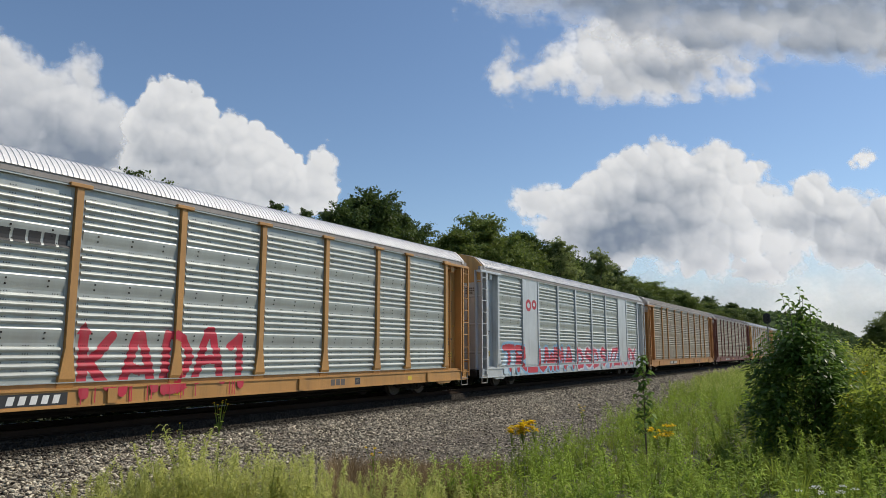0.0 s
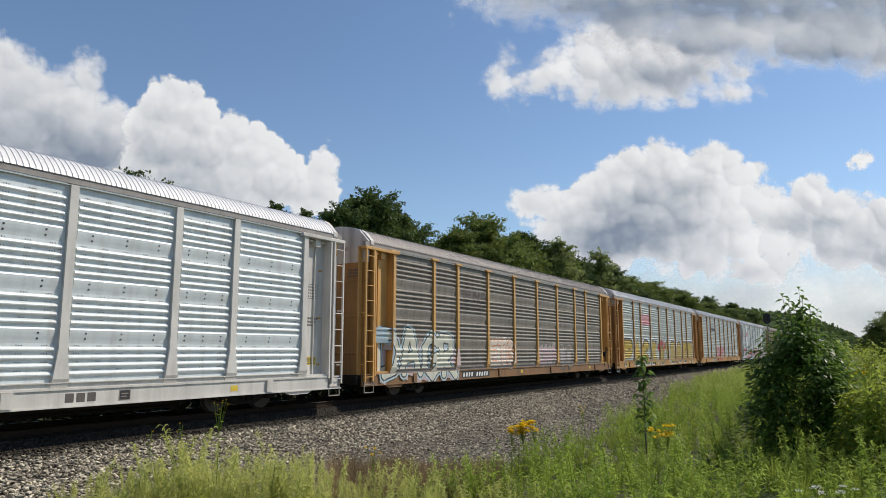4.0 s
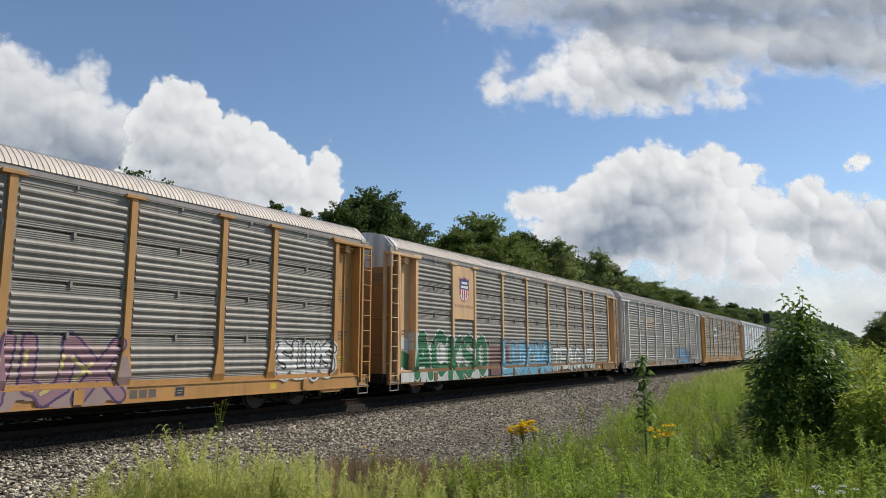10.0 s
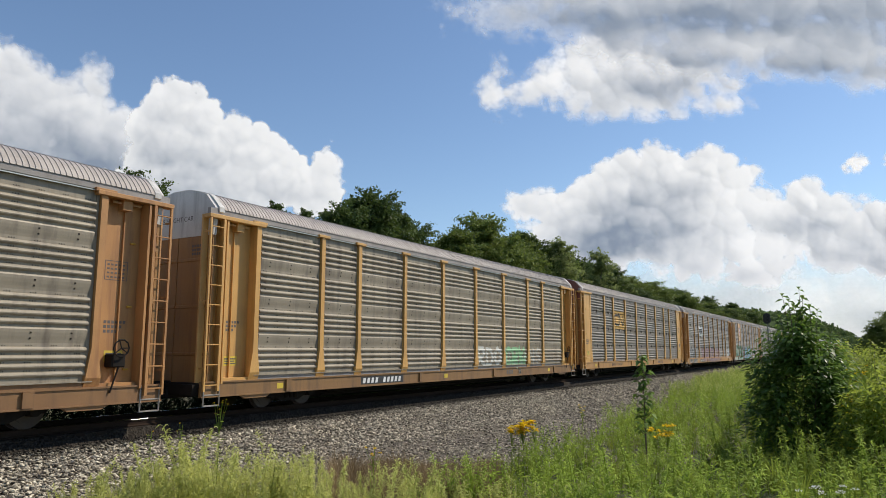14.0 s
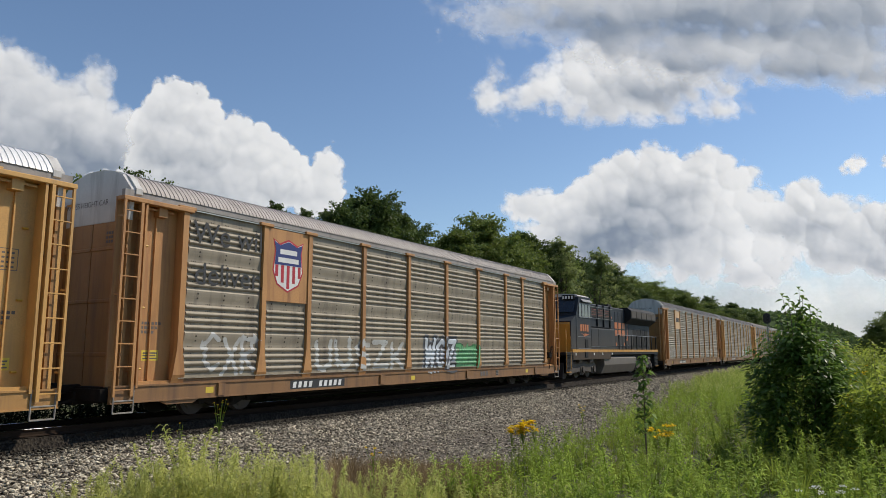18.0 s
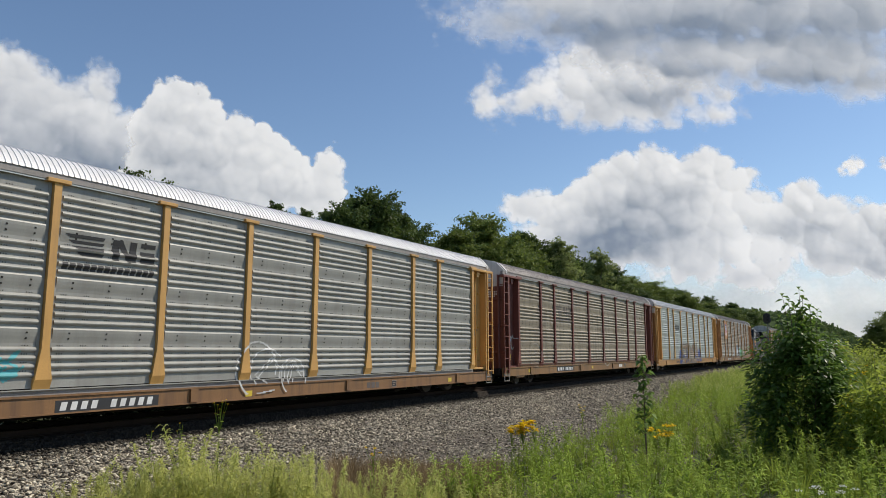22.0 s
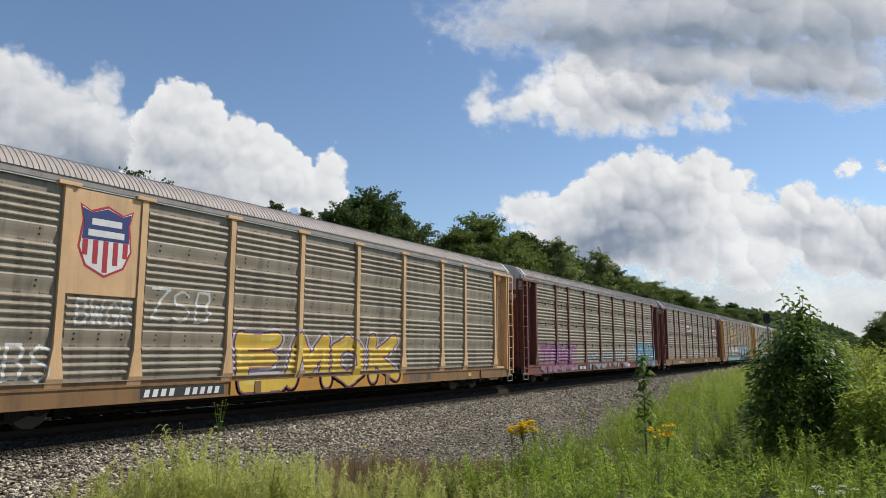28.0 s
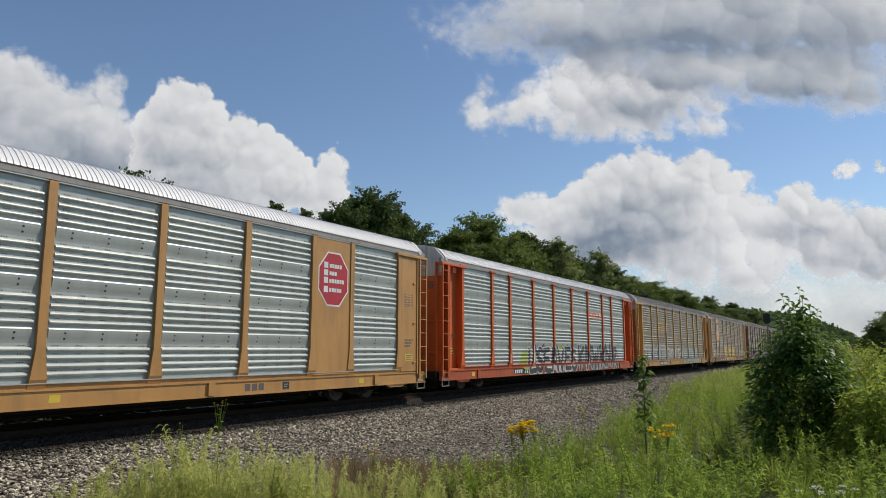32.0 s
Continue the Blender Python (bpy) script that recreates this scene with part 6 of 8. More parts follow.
def bracket_sign(car, style, i, z, ink, field=None):
    """Blocks between two square brackets, with small squares below."""
    a, b = POSTS[i] + 0.35, POSTS[i + 1] - 0.4
    if field:
        mark(car, style, "sign_field", [rect(POSTS[i] + 0.1, POSTS[i + 1] - 0.1, z - 0.55, z + 0.55)], field, 0.004)
    w, polys = b - a, []
    for x, k in ((a, 1), (b, -1)):
        polys += [rect(x - 0.03, x + 0.03, z - 0.36, z + 0.36), rect(min(x, x + k * 0.16), max(x, x + k * 0.16), z + 0.30, z + 0.36), rect(min(x, x + k * 0.16), max(x, x + k * 0.16), z - 0.36, z - 0.30)]
    for k in range(3):
        x = a + w * (0.14 + 0.25 * k)
        polys.append([(x, z - 0.22), (x + 0.42, z - 0.22), (x + 0.46, z + 0.22), (x + 0.04, z + 0.22)])
        polys.append(rect(x + 0.1, x + 0.34, z - 0.26, z + 0.26))
    for x in (a + 0.28, a + 0.44, b - 0.44, b - 0.28):
        polys.append(rect(x - 0.05, x + 0.05, z - 0.52, z - 0.43))
    mark(car, style, "sign", polys, ink, 0.009, "railway sign of dark blocks between brackets")


def noodle_sign(car, style, i, z, size=1.0):
    """A thick dark band bent into loops on a yellow field."""
    a, b = POSTS[i] + 0.1, POSTS[i + 1] - 0.1
    mark(car, style, "sign_field", [rect(a, b, z - 0.62, z + 0.62)], spray((0.58, 0.34, 0.07)), 0.005, "yellow sign field")
    xc, w, h = (a + b) / 2, 0.19 * size, 0.33 * size
    polys = []
    pts = [(-0.15, 1), (-1.0, 1), (-1.2, 0.6), (-1.2, -0.6), (-1.0, -1), (-0.1, -1), (0.02, -0.5), (0.02, 0.9), (0.2, 0.9), (0.95, -0.9), (1.15, -0.9), (1.15, 1)]
    pts = [(xc + x * 0.85 * size, z + y * h) for x, y in pts]
    polys = [bar(p, q, w * 0.8) for p, q in zip(pts, pts[1:])]
    mark(car, style, "sign", polys, INK, 0.009, "dark looped railway sign")


def speed_sign(car, style, i, z, ink=None):
    """Slanted blocks over a row of small bars."""
    a, b = POSTS[i] + 0.25, POSTS[i + 1] - 0.25
    polys = []
    for k in range(4):
        polys.append([(a + 0.1 * k, z + 0.30 - 0.13 * k), (a + 1.0, z + 0.30 - 0.13 * k), (a + 0.95, z + 0.22 - 0.13 * k), (a + 0.15 + 0.1 * k, z + 0.22 - 0.13 * k)])
    polys += [rect(a + 1.2, a + 1.38, z - 0.2, z + 0.3), bar((a + 1.4, z + 0.25), (a + 1.65, z - 0.15), 0.14), rect(a + 1.66, a + 1.84, z - 0.2, z + 0.3), rect(a + 1.95, b, z + 0.18, z + 0.3), rect(a + 1.95, b, z - 0.01, z + 0.1), rect(a + 1.95, b, z - 0.2, z - 0.08)]
    x = a
    while x < b - 0.1:
        polys.append(rect(x, min(b, x + 0.13), z - 0.52, z - 0.36))
        x += 0.17
    mark(car, style, "sign", polys, ink or TEXT_GREY, 0.006, "faded dark railway sign")


def word_bars(x0, x1, z0, z1, n):
    w = (x1 - x0) / n
    return [rect(x0 + k * w + 0.1 * w, x0 + (k + 1) * w - 0.1 * w, z0, z1) for k in range(n)]


def letter_mesh(name, text, size, material):
    """Words in the built-in letters, flat, facing -y."""
    curve = bpy.data.curves.new(name, "FONT")
    curve.body, curve.size, curve.align_x = text, size, "CENTER"
    ob = bpy.data.objects.new(name, curve)
    me = bpy.data.meshes.new_from_object(ob)
    bpy.data.objects.remove(ob)
    me.transform(Matrix.Rotation(radians(90), 4, "X"))
    me.materials.clear()
    me.materials.append(material)
    return me


HEIGHT_WORDS = letter_mesh("warning_words", "EXCESS HEIGHT CAR", 0.20, TEXT_GREY)
STENCIL = Shape()
for row in range(3):
    for k in range(6 - row):
        STENCIL.box(-0.30 + k * 0.1, -0.23 + k * 0.1, -0.003, 0, 0.1 - row * 0.11, 0.17 - row * 0.11)
STENCIL = STENCIL.mesh("stencil", TEXT_GREY)
FRAME_STENCIL = Shape().box(-0.3, 0.3, -0.003, 0, 0.22, 0.235).box(-0.3, 0.3, -0.003, 0, -0.235, -0.22).box(-0.3, -0.285, -0.003, 0, -0.22, 0.22).box(0.285, 0.3, -0.003, 0, -0.22, 0.22)
for row in range(4):
    for k in range(5):
        FRAME_STENCIL.box(-0.24 + k * 0.1, -0.18 + k * 0.1, -0.003, 0, 0.12 - row * 0.1, 0.16 - row * 0.1)
FRAME_STENCIL = FRAME_STENCIL.mesh("notice", TEXT_GREY)
STICKER = Shape().box(-0.24, 0.24, -0.003, 0, -0.13, 0.13).mesh("placard", PLACARD)
STICKER_INK = Shape().box(-0.2, 0.2, -0.006, -0.003, 0.04, 0.075).box(-0.2, 0.16, -0.006, -0.003, -0.02, 0.01).box(-0.2, 0.2, -0.006, -0.003, -0.09, -0.06).mesh("placard_lettering", TEXT_GREY)
NUMBER_FIELD = Shape().box(-1.3, 1.3, -0.003, 0, -0.13, 0.13).mesh("number_field", INK)
NUMBER_BARS = Shape()
for k in range(10):
    if k != 4:
        x = -1.2 + k * 0.24
        NUMBER_BARS.prism([(x, -0.09), (x + 0.14, -0.09), (x + 0.18, 0.09), (x + 0.04, 0.09)], "y", -0.006, -0.003)
NUMBER_BARS = NUMBER_BARS.mesh("number_lettering", INK_WHITE)
OWNER_BARS = Shape().box(-0.36, -0.16, -0.003, 0, -0.1, 0.1).box(-0.1, 0.1, -0.003, 0, -0.1, 0.1).box(0.16, 0.36, -0.003, 0, -0.1, 0.1).mesh("owner_mark", TEXT_GREY)
SMALL_RECT = Shape().box(-0.13, 0.13, -0.003, 0, -0.08, 0.08).mesh("reflector_strip", PLACARD)


DATA_PLATE = Shape().box(-0.15, 0.15, -0.003, 0, -0.12, 0.12).mesh("data_plate", INK)
DATA_FRAME = Shape().box(-0.15, 0.15, -0.006, -0.003, 0.105, 0.12).box(-0.15, 0.15, -0.006, -0.003, -0.12, -0.105).box(-0.15, -0.135, -0.006, -0.003, -0.105, 0.105).box(0.135, 0.15, -0.006, -0.003, -0.105, 0.105)
DATA_FRAME = DATA_FRAME.box(-0.09, 0.09, -0.006, -0.003, 0.02, 0.045).box(-0.09, 0.05, -0.006, -0.003, -0.045, -0.02).mesh("data_frame", SILL_GREY)
BOSS = Shape().tube((-0.06, -0.03, 0), (0.06, -0.03, 0), 0.028, 8).box(-0.03, 0.03, -0.03, 0, -0.02, 0.02).mesh("hinge_boss", GOLD)


def fittings(car, seed, dark_field=True, brown=False, cover=False, lift=0.0):
    """Stencils, placards and number fields that every car carries."""
    rng = random.Random(seed)
    sill_y, bay_y = SKIN_Y - 0.0705, SKIN_Y - 0.0905 if cover else BAY_Y - 0.0005
    light = INK_WHITE if brown else None
    x = rng.choice((-5.7, -5.55, -5.6, -6.6))
    field = part("number_field", NUMBER_FIELD, car, pose(x, sill_y, 0.66 + lift), None if dark_field else YELLOW_SILL)
    part("number_lettering", NUMBER_BARS, field, material=INK_WHITE if dark_field else INK)
    tagged(field.children[0], kind="stuff")
    part("owner_mark", OWNER_BARS, car, pose(rng.uniform(4.6, 5.3), sill_y, 0.66 + lift), light)
    for x in (-11.0, -1.0, 9.6):
        part("reflector_strip", SMALL_RECT, car, pose(x + rng.uniform(-0.4, 0.4), sill_y, 0.66 + lift))
    data = part("data_plate", DATA_PLATE, car, pose(rng.uniform(5.9, 6.1), sill_y, 0.66 + lift))
    part("data_frame", DATA_FRAME, data)
    for side in (-1, 1):
        for z in (1.25, 2.75, 4.3):
            part("hinge_boss", BOSS, car, pose(side * 13.0, bay_y, z))
        tagged(part("stencil", STENCIL, car, pose(side * 12.68, bay_y, rng.uniform(1.9, 2.6)), light), kind="stuff")
        spot = part("placard", STICKER, car, pose(side * 12.68, bay_y, rng.uniform(1.35, 1.7)))
        part("placard_lettering", STICKER_INK, spot)
    tagged(part("notice", FRAME_STENCIL, car, pose(12.62, bay_y, 3.6), light), kind="stuff")
    part("warning_words", HEIGHT_WORDS, car, pose(-HALF + 0.217, 0.35, 5.32, 0, 0, -90))
    tagged(part("stencil", STENCIL, car, pose(-HALF + 0.217, -0.9, 4.45, 0, 0, -90), light), kind="stuff")


# ---- the train, from the car that leads in view back to the last ----
TRAIN = []


def coupled(car, offset):
    """offset: how far the car's middle lies behind that of the first full car."""
    TRAIN.append((car, offset))
    return car


def at(i):
    return i * PITCH if i < 11 else 341.78 + (i - 11) * 28.965


def ahead_cars():
    plain = "grey ribbed steel autorack car with rusty yellow posts"
    brown = "grey ribbed steel autorack car with oxide brown posts"
    looks = [(plain, RUSTY_YELLOW, GALV_DIRTY, ROOF_PALE), (brown, BROWN, GALV_DIRTY, ROOF_DULL), (plain, YELLOW, GALV_GREY, ROOF_BRIGHT), (plain, TAN, GALV_BRIGHT, ROOF_BRIGHT), (brown, BROWN, GALV_GREY, ROOF_PALE), (plain, YELLOW, GALV_BRIGHT, ROOF_BRIGHT), (plain, TAN, GALV_GREY, ROOF_BRIGHT), (plain, YELLOW, GALV_DIRTY, ROOF_PALE)]
    for k, (label, paint, panel, roof) in enumerate(looks):
        car = autorack(label, paint, panel=panel, roof=roof)
        fittings(car, 100 + k)
        coupled(car, -(k + 2) * PITCH)
    car = autorack("silver ribbed autorack car with white posts and red graffiti", SILVER, panel=GALV_BRIGHT, roof=ROOF_BRIGHT, cap=False, end_cap=YELLOW)
    for i in (1, 7):
        plate(car, i, 0.92, 5.40, SILVER)
    flat_marks("sign", ring(-8.45, 4.05, 0.26, 0.24, 0.16) + ring(-7.72, 4.12, 0.24, 0.18, 0.16), PLATE_Y, RED, car, "red railway sign")
    graffiti(car, "A", -11.5, -2.0, 0.6, 1.95, (0.5, 0.04, 0.06), None, (0.25, 0.45, 0.62), (0.5, 0.6, 0.66), 7, 41, 0.3)
    graffiti(car, "A", -1.5, 11.4, 0.6, 1.9, (0.5, 0.04, 0.08), None, (0.6, 0.6, 0.62), (0.30, 0.42, 0.6), 9, 42, 0.28)
    fittings(car, 90)
    coupled(car, -PITCH)


def first_cars():
    car = autorack("bright galvanised autorack car with tan posts and red graffiti", OCHRE, panel=GALV_BRIGHT, roof=ROOF_BRIGHT)
    mark(car, "A", "sign", word_bars(-7.0, -4.4, 3.95, 4.25, 8), INK, label="dark railway name sign in bars")
    graffiti(car, "A", -4.1, 1.2, 0.62, 2.35, (0.52, 0.03, 0.06), None, seed=7, weight=0.3, drip=True, word="KADA1")
    fittings(car, 1)
    coupled(car, at(0))

    car = autorack("grey ribbed autorack car with huge yellow graffiti letters", OCHRE, panel=GALV_BRIGHT, roof=ROOF_BRIGHT)
    mark(car, "A", "sign_field", [rect(-7.02, -4.37, 3.7, 4.55)], PINK, label="faded pink sign field")
    mark(car, "A", "sign", word_bars(-6.7, -4.9, 4.2, 4.33, 6) + word_bars(-6.7, -5.2, 3.9, 4.02, 5), spray((0.60, 0.36, 0.38)), 0.01)
    block_graffiti(car, "A", [("D", -11.8, -9.5), ("A", -9.4, -7.1), ("C", -6.95, -4.6), ("K", -4.3, -2.4), ("Z", 0.45, 1.6), ("1", 2.0, 3.95), ("O", 4.75, 6.8), ("F", 7.4, 9.3), ("U", 9.55, 11.6)], 0.62, 2.62, (0.47, 0.33, 0.045))
    block_graffiti(car, "A", [("O", -1.75, 0.05)], 0.5, 2.25, (0.40, 0.30, 0.045))
    mark(car, "A", "graffiti_patch", [disc(-0.85, 2.35, 0.62, 0.26), rect(-2.1, -1.45, 1.7, 2.3), rect(-0.2, 0.3, 1.75, 2.4)], spray((0.42, 0.04, 0.03)), 0.022)
    fittings(car, 2)
    coupled(car, at(1))

    car = autorack("dull grey autorack car with yellow posts and pale graffiti", YELLOW, SILL_BROWN, panel=GALV_DARK, roof=ROOF_DULL, brake=True)
    speed_sign(car, "A", 2, 4.05)
    graffiti(car, "A", -12.9, -7.3, 0.55, 2.5, (0.62, 0.62, 0.52), (0.05, 0.05, 0.05), (0.45, 0.58, 0.64), (0.55, 0.42, 0.40), 4, 21, 0.34, word="DAGR")
    graffiti(car, "A", -4.1, -1.55, 0.95, 2.2, (0.72, 0.62, 0.52), (0.62, 0.24, 0.10), (0.72, 0.68, 0.62), (0.72, 0.67, 0.60), 3, 22, 0.36)
    graffiti(car, "A", 1.6, 4.1, 0.95, 2.0, (0.50, 0.32, 0.36), None, (0.46, 0.43, 0.40), None, 3, 23, 0.26)
    tagged(mark(car, "A", "graffiti", ring(4.95, 1.45, 0.5, 0.6, 0.09) + ring(6.15, 1.4, 0.7, 0.62, 0.07) + [rect(4.7, 5.3, 1.0, 1.8), rect(5.8, 6.4, 0.95, 1.7)], spray((0.40, 0.36, 0.35)), 0.006, "faded pale spray-painted rings"), kind="stuff")
    fittings(car, 3)
    coupled(car, at(2))

    car = autorack("pale silver autorack car with white posts and a red sign", WHITE, panel=GALV_WHITE, roof=ROOF_BRIGHT, cap=False, end_cap=YELLOW)
    mark(car, "A", "sign", ring(-6.2, 3.88, 0.3, 0.25, 0.2) + ring(-5.25, 3.94, 0.3, 0.18, 0.2), RED, 0.01, "red railway sign")
    fittings(car, 4, False)
    coupled(car, at(3))

    car = autorack("clean grey autorack car with yellow posts and a bracketed sign", YELLOW, panel=GALV_GREY, roof=ROOF_PALE, style="B")
    bracket_sign(car, "B", 2, 3.85, INK, spray((0.66, 0.67, 0.66)))
    fittings(car, 5)
    coupled(car, at(4))

    car = autorack("grey ribbed autorack car with white posts and blue graffiti", WHITE, SILL_GREY, panel=GALV_GREY, roof=ROOF_PALE)
    mark(car, "A", "sign_field", [rect(-7.0, -4.4, 3.45, 4.35)], spray((0.50, 0.38, 0.26)), label="tan sign field")
    mark(car, "A", "sign", [bar((-6.5, 3.75), (-5.9, 4.1), 0.1), bar((-5.9, 4.1), (-5.7, 3.75), 0.1), rect(-5.4, -4.5, 3.98, 4.06), rect(-5.6, -4.6, 3.82, 3.9), rect(-6.9, -6.2, 3.9, 3.96)] + word_bars(-6.8, -4.6, 3.53, 3.62, 16), INK, 0.01)
    graffiti(car, "A", -0.5, 3.4, 0.6, 2.1, None, (0.05, 0.05, 0.05), None, None, 4, 31, 0.3)
    graffiti(car, "A", 3.6, 7.4, 0.6, 1.9, (0.12, 0.32, 0.55), (0.02, 0.05, 0.12), None, (0.16, 0.36, 0.56), 4, 32, 0.4, word="DUEK")
    graffiti(car, "A", 7.6, 10.6, 0.65, 1.75, (0.04, 0.05, 0.07), None, None, (0.15, 0.2, 0.28), 4, 33, 0.34, word="NASE")
    graffiti(car, "A", -12.9, -12.2, 1.4, 4.0, None, (0.04, 0.04, 0.04), None, None, 1, 34, 0.3)
    fittings(car, 6, False)
    coupled(car, at(5))

    car = autorack("grey autorack car with tan posts, shield sign and green graffiti", TAN, GRIMY, panel=GALV_GREY, roof=ROOF_PALE, style="B")
    plate(car, 1, 3.05, 5.36, TAN, "tan sign plate")
    shield(car, 1, 4.35, 1.05)
    part("sign_lettering", letter_mesh("sign_lettering", "BUILDING AMERICA", 0.185, TEXT_GREY), car, pose(-8.2, PLATE_Y - 0.002, 3.56))
    graffiti(car, "B", -12.1, -5.95, 0.5, 2.45, (0.02, 0.15, 0.06), (0.64, 0.65, 0.62), None, (0.52, 0.55, 0.51), 6, 51, 0.46, accent=(0.03, 0.26, 0.11), word="ACKSO")
    mark(car, "B", "graffiti_patch", [[(-13.05, 1.5), (-12.6, 1.75), (-12.15, 1.6), (-12.2, 2.15), (-12.7, 2.25), (-13.05, 1.9)], [(-13.1, 0.5), (-12.2, 0.5), (-12.2, 1.2), (-13.1, 0.95)]], spray((0.60, 0.62, 0.58)), 0.005)
    mark(car, "B", "graffiti_patch", [[(-13.0, 1.2), (-12.15, 0.9), (-12.15, 1.55), (-12.6, 1.7)]], spray((0.02, 0.15, 0.06)), 0.008)
    mark(car, "B", "graffiti_patch", [rect(-5.7, -3.6, 0.6, 1.9)], spray((0.18, 0.085, 0.075)), 0.004)
    graffiti(car, "B", -4.5, 1.75, 0.5, 2.1, (0.13, 0.35, 0.50), (0.025, 0.04, 0.06), (0.30, 0.42, 0.5), None, 5, 53, 0.5, accent=(0.5, 0.65, 0.72), word="LUKAG")
    graffiti(car, "B", 1.9, 8.9, 0.6, 1.95, (0.58, 0.58, 0.52), (0.05, 0.05, 0.05), None, (0.32, 0.38, 0.36), 6, 54, 0.3, word="TEAGAT")
    fittings(car, 7)
    coupled(car, at(6))

    car = autorack("grey autorack car with ochre posts and purple-pink graffiti", OCHRE, panel=GALV_GREY, roof=ROOF_PALE, style="B")
    bracket_sign(car, "B", 2, 3.75, INK, spray((0.62, 0.63, 0.62)))
    graffiti(car, "B", -11.9, -8.4, 0.5, 2.05, (0.10, 0.10, 0.10), (0.62, 0.62, 0.6), None, (0.13, 0.13, 0.125), 4, 61, 0.46, word="DSKO")
    graffiti(car, "B", -5.8, 4.3, 0.5, 2.1, (0.30, 0.17, 0.20), (0.09, 0.05, 0.13), None, (0.34, 0.24, 0.22), 8, 62, 0.28, accent=(0.5, 0.42, 0.15))
    graffiti(car, "B", 9.35, 11.95, 0.9, 2.0, (0.62, 0.62, 0.6), (0.03, 0.03, 0.03), (0.6, 0.6, 0.58), None, 3, 63, 0.44, word="SLUS")
    fittings(car, 8)
    coupled(car, at(7))

    car = autorack("grey autorack car with bright yellow posts and a looped sign", YELLOW, panel=GALV_DARK, roof=ROOF_PALE, style="B", cap=False, end_cap=BROWN, lift=0.105)
    noodle_sign(car, "B", 2, 3.85)
    for side in (-1, 1):
        part("bay_cover", Shape().box(side * 12.68 - 0.55, side * 12.68 + 0.55, SKIN_Y - 0.09, SKIN_Y + 0.03, 0.9, 5.3, 0.02).mesh("bay_cover", YELLOW), car)
    fittings(car, 9, False, cover=True, lift=0.105)
    coupled(car, at(8))

    car = autorack("grimy grey-brown autorack car with yellow posts", YELLOW, GRIMY, panel=GALV_DIRTY, roof=ROOF_DULL, brake=True)
    graffiti(car, "A", 1.6, 4.1, 0.9, 1.9, (0.55, 0.55, 0.5), None, None, None, 3, 71, 0.3)
    graffiti(car, "A", 4.4, 6.9, 0.9, 1.9, (0.25, 0.48, 0.25), None, None, (0.35, 0.46, 0.33), 3, 72, 0.3)
    graffiti(car, "A", 7.3, 8.8, 0.9, 1.9, (0.42, 0.42, 0.38), None, None, None, 2, 73, 0.2)
    fittings(car, 10)
    coupled(car, at(9))

    car = autorack("grimy autorack car with rust-streaked posts and a tan sign plate", RUSTY_YELLOW, SILL_BROWN, panel=GALV_DIRTY, roof=ROOF_DULL, brake=True)
    sign = plate(car, 1, 3.7, 5.36, TAN, "tan sign plate")
    flat_marks("sign_lettering", word_bars(-8.75, -7.35, 4.35, 4.75, 3), PLATE_Y, INK, sign)
    graffiti(car, "A", 4.6, 8.7, 0.95, 2.0, None, (0.55, 0.55, 0.5), None, None, 4, 81, 0.2)
    graffiti(car, "A", -11.6, -9.2, 0.95, 2.1, None, (0.5, 0.5, 0.48), None, None, 3, 82, 0.2)
    fittings(car, 11)
    coupled(car, at(10))


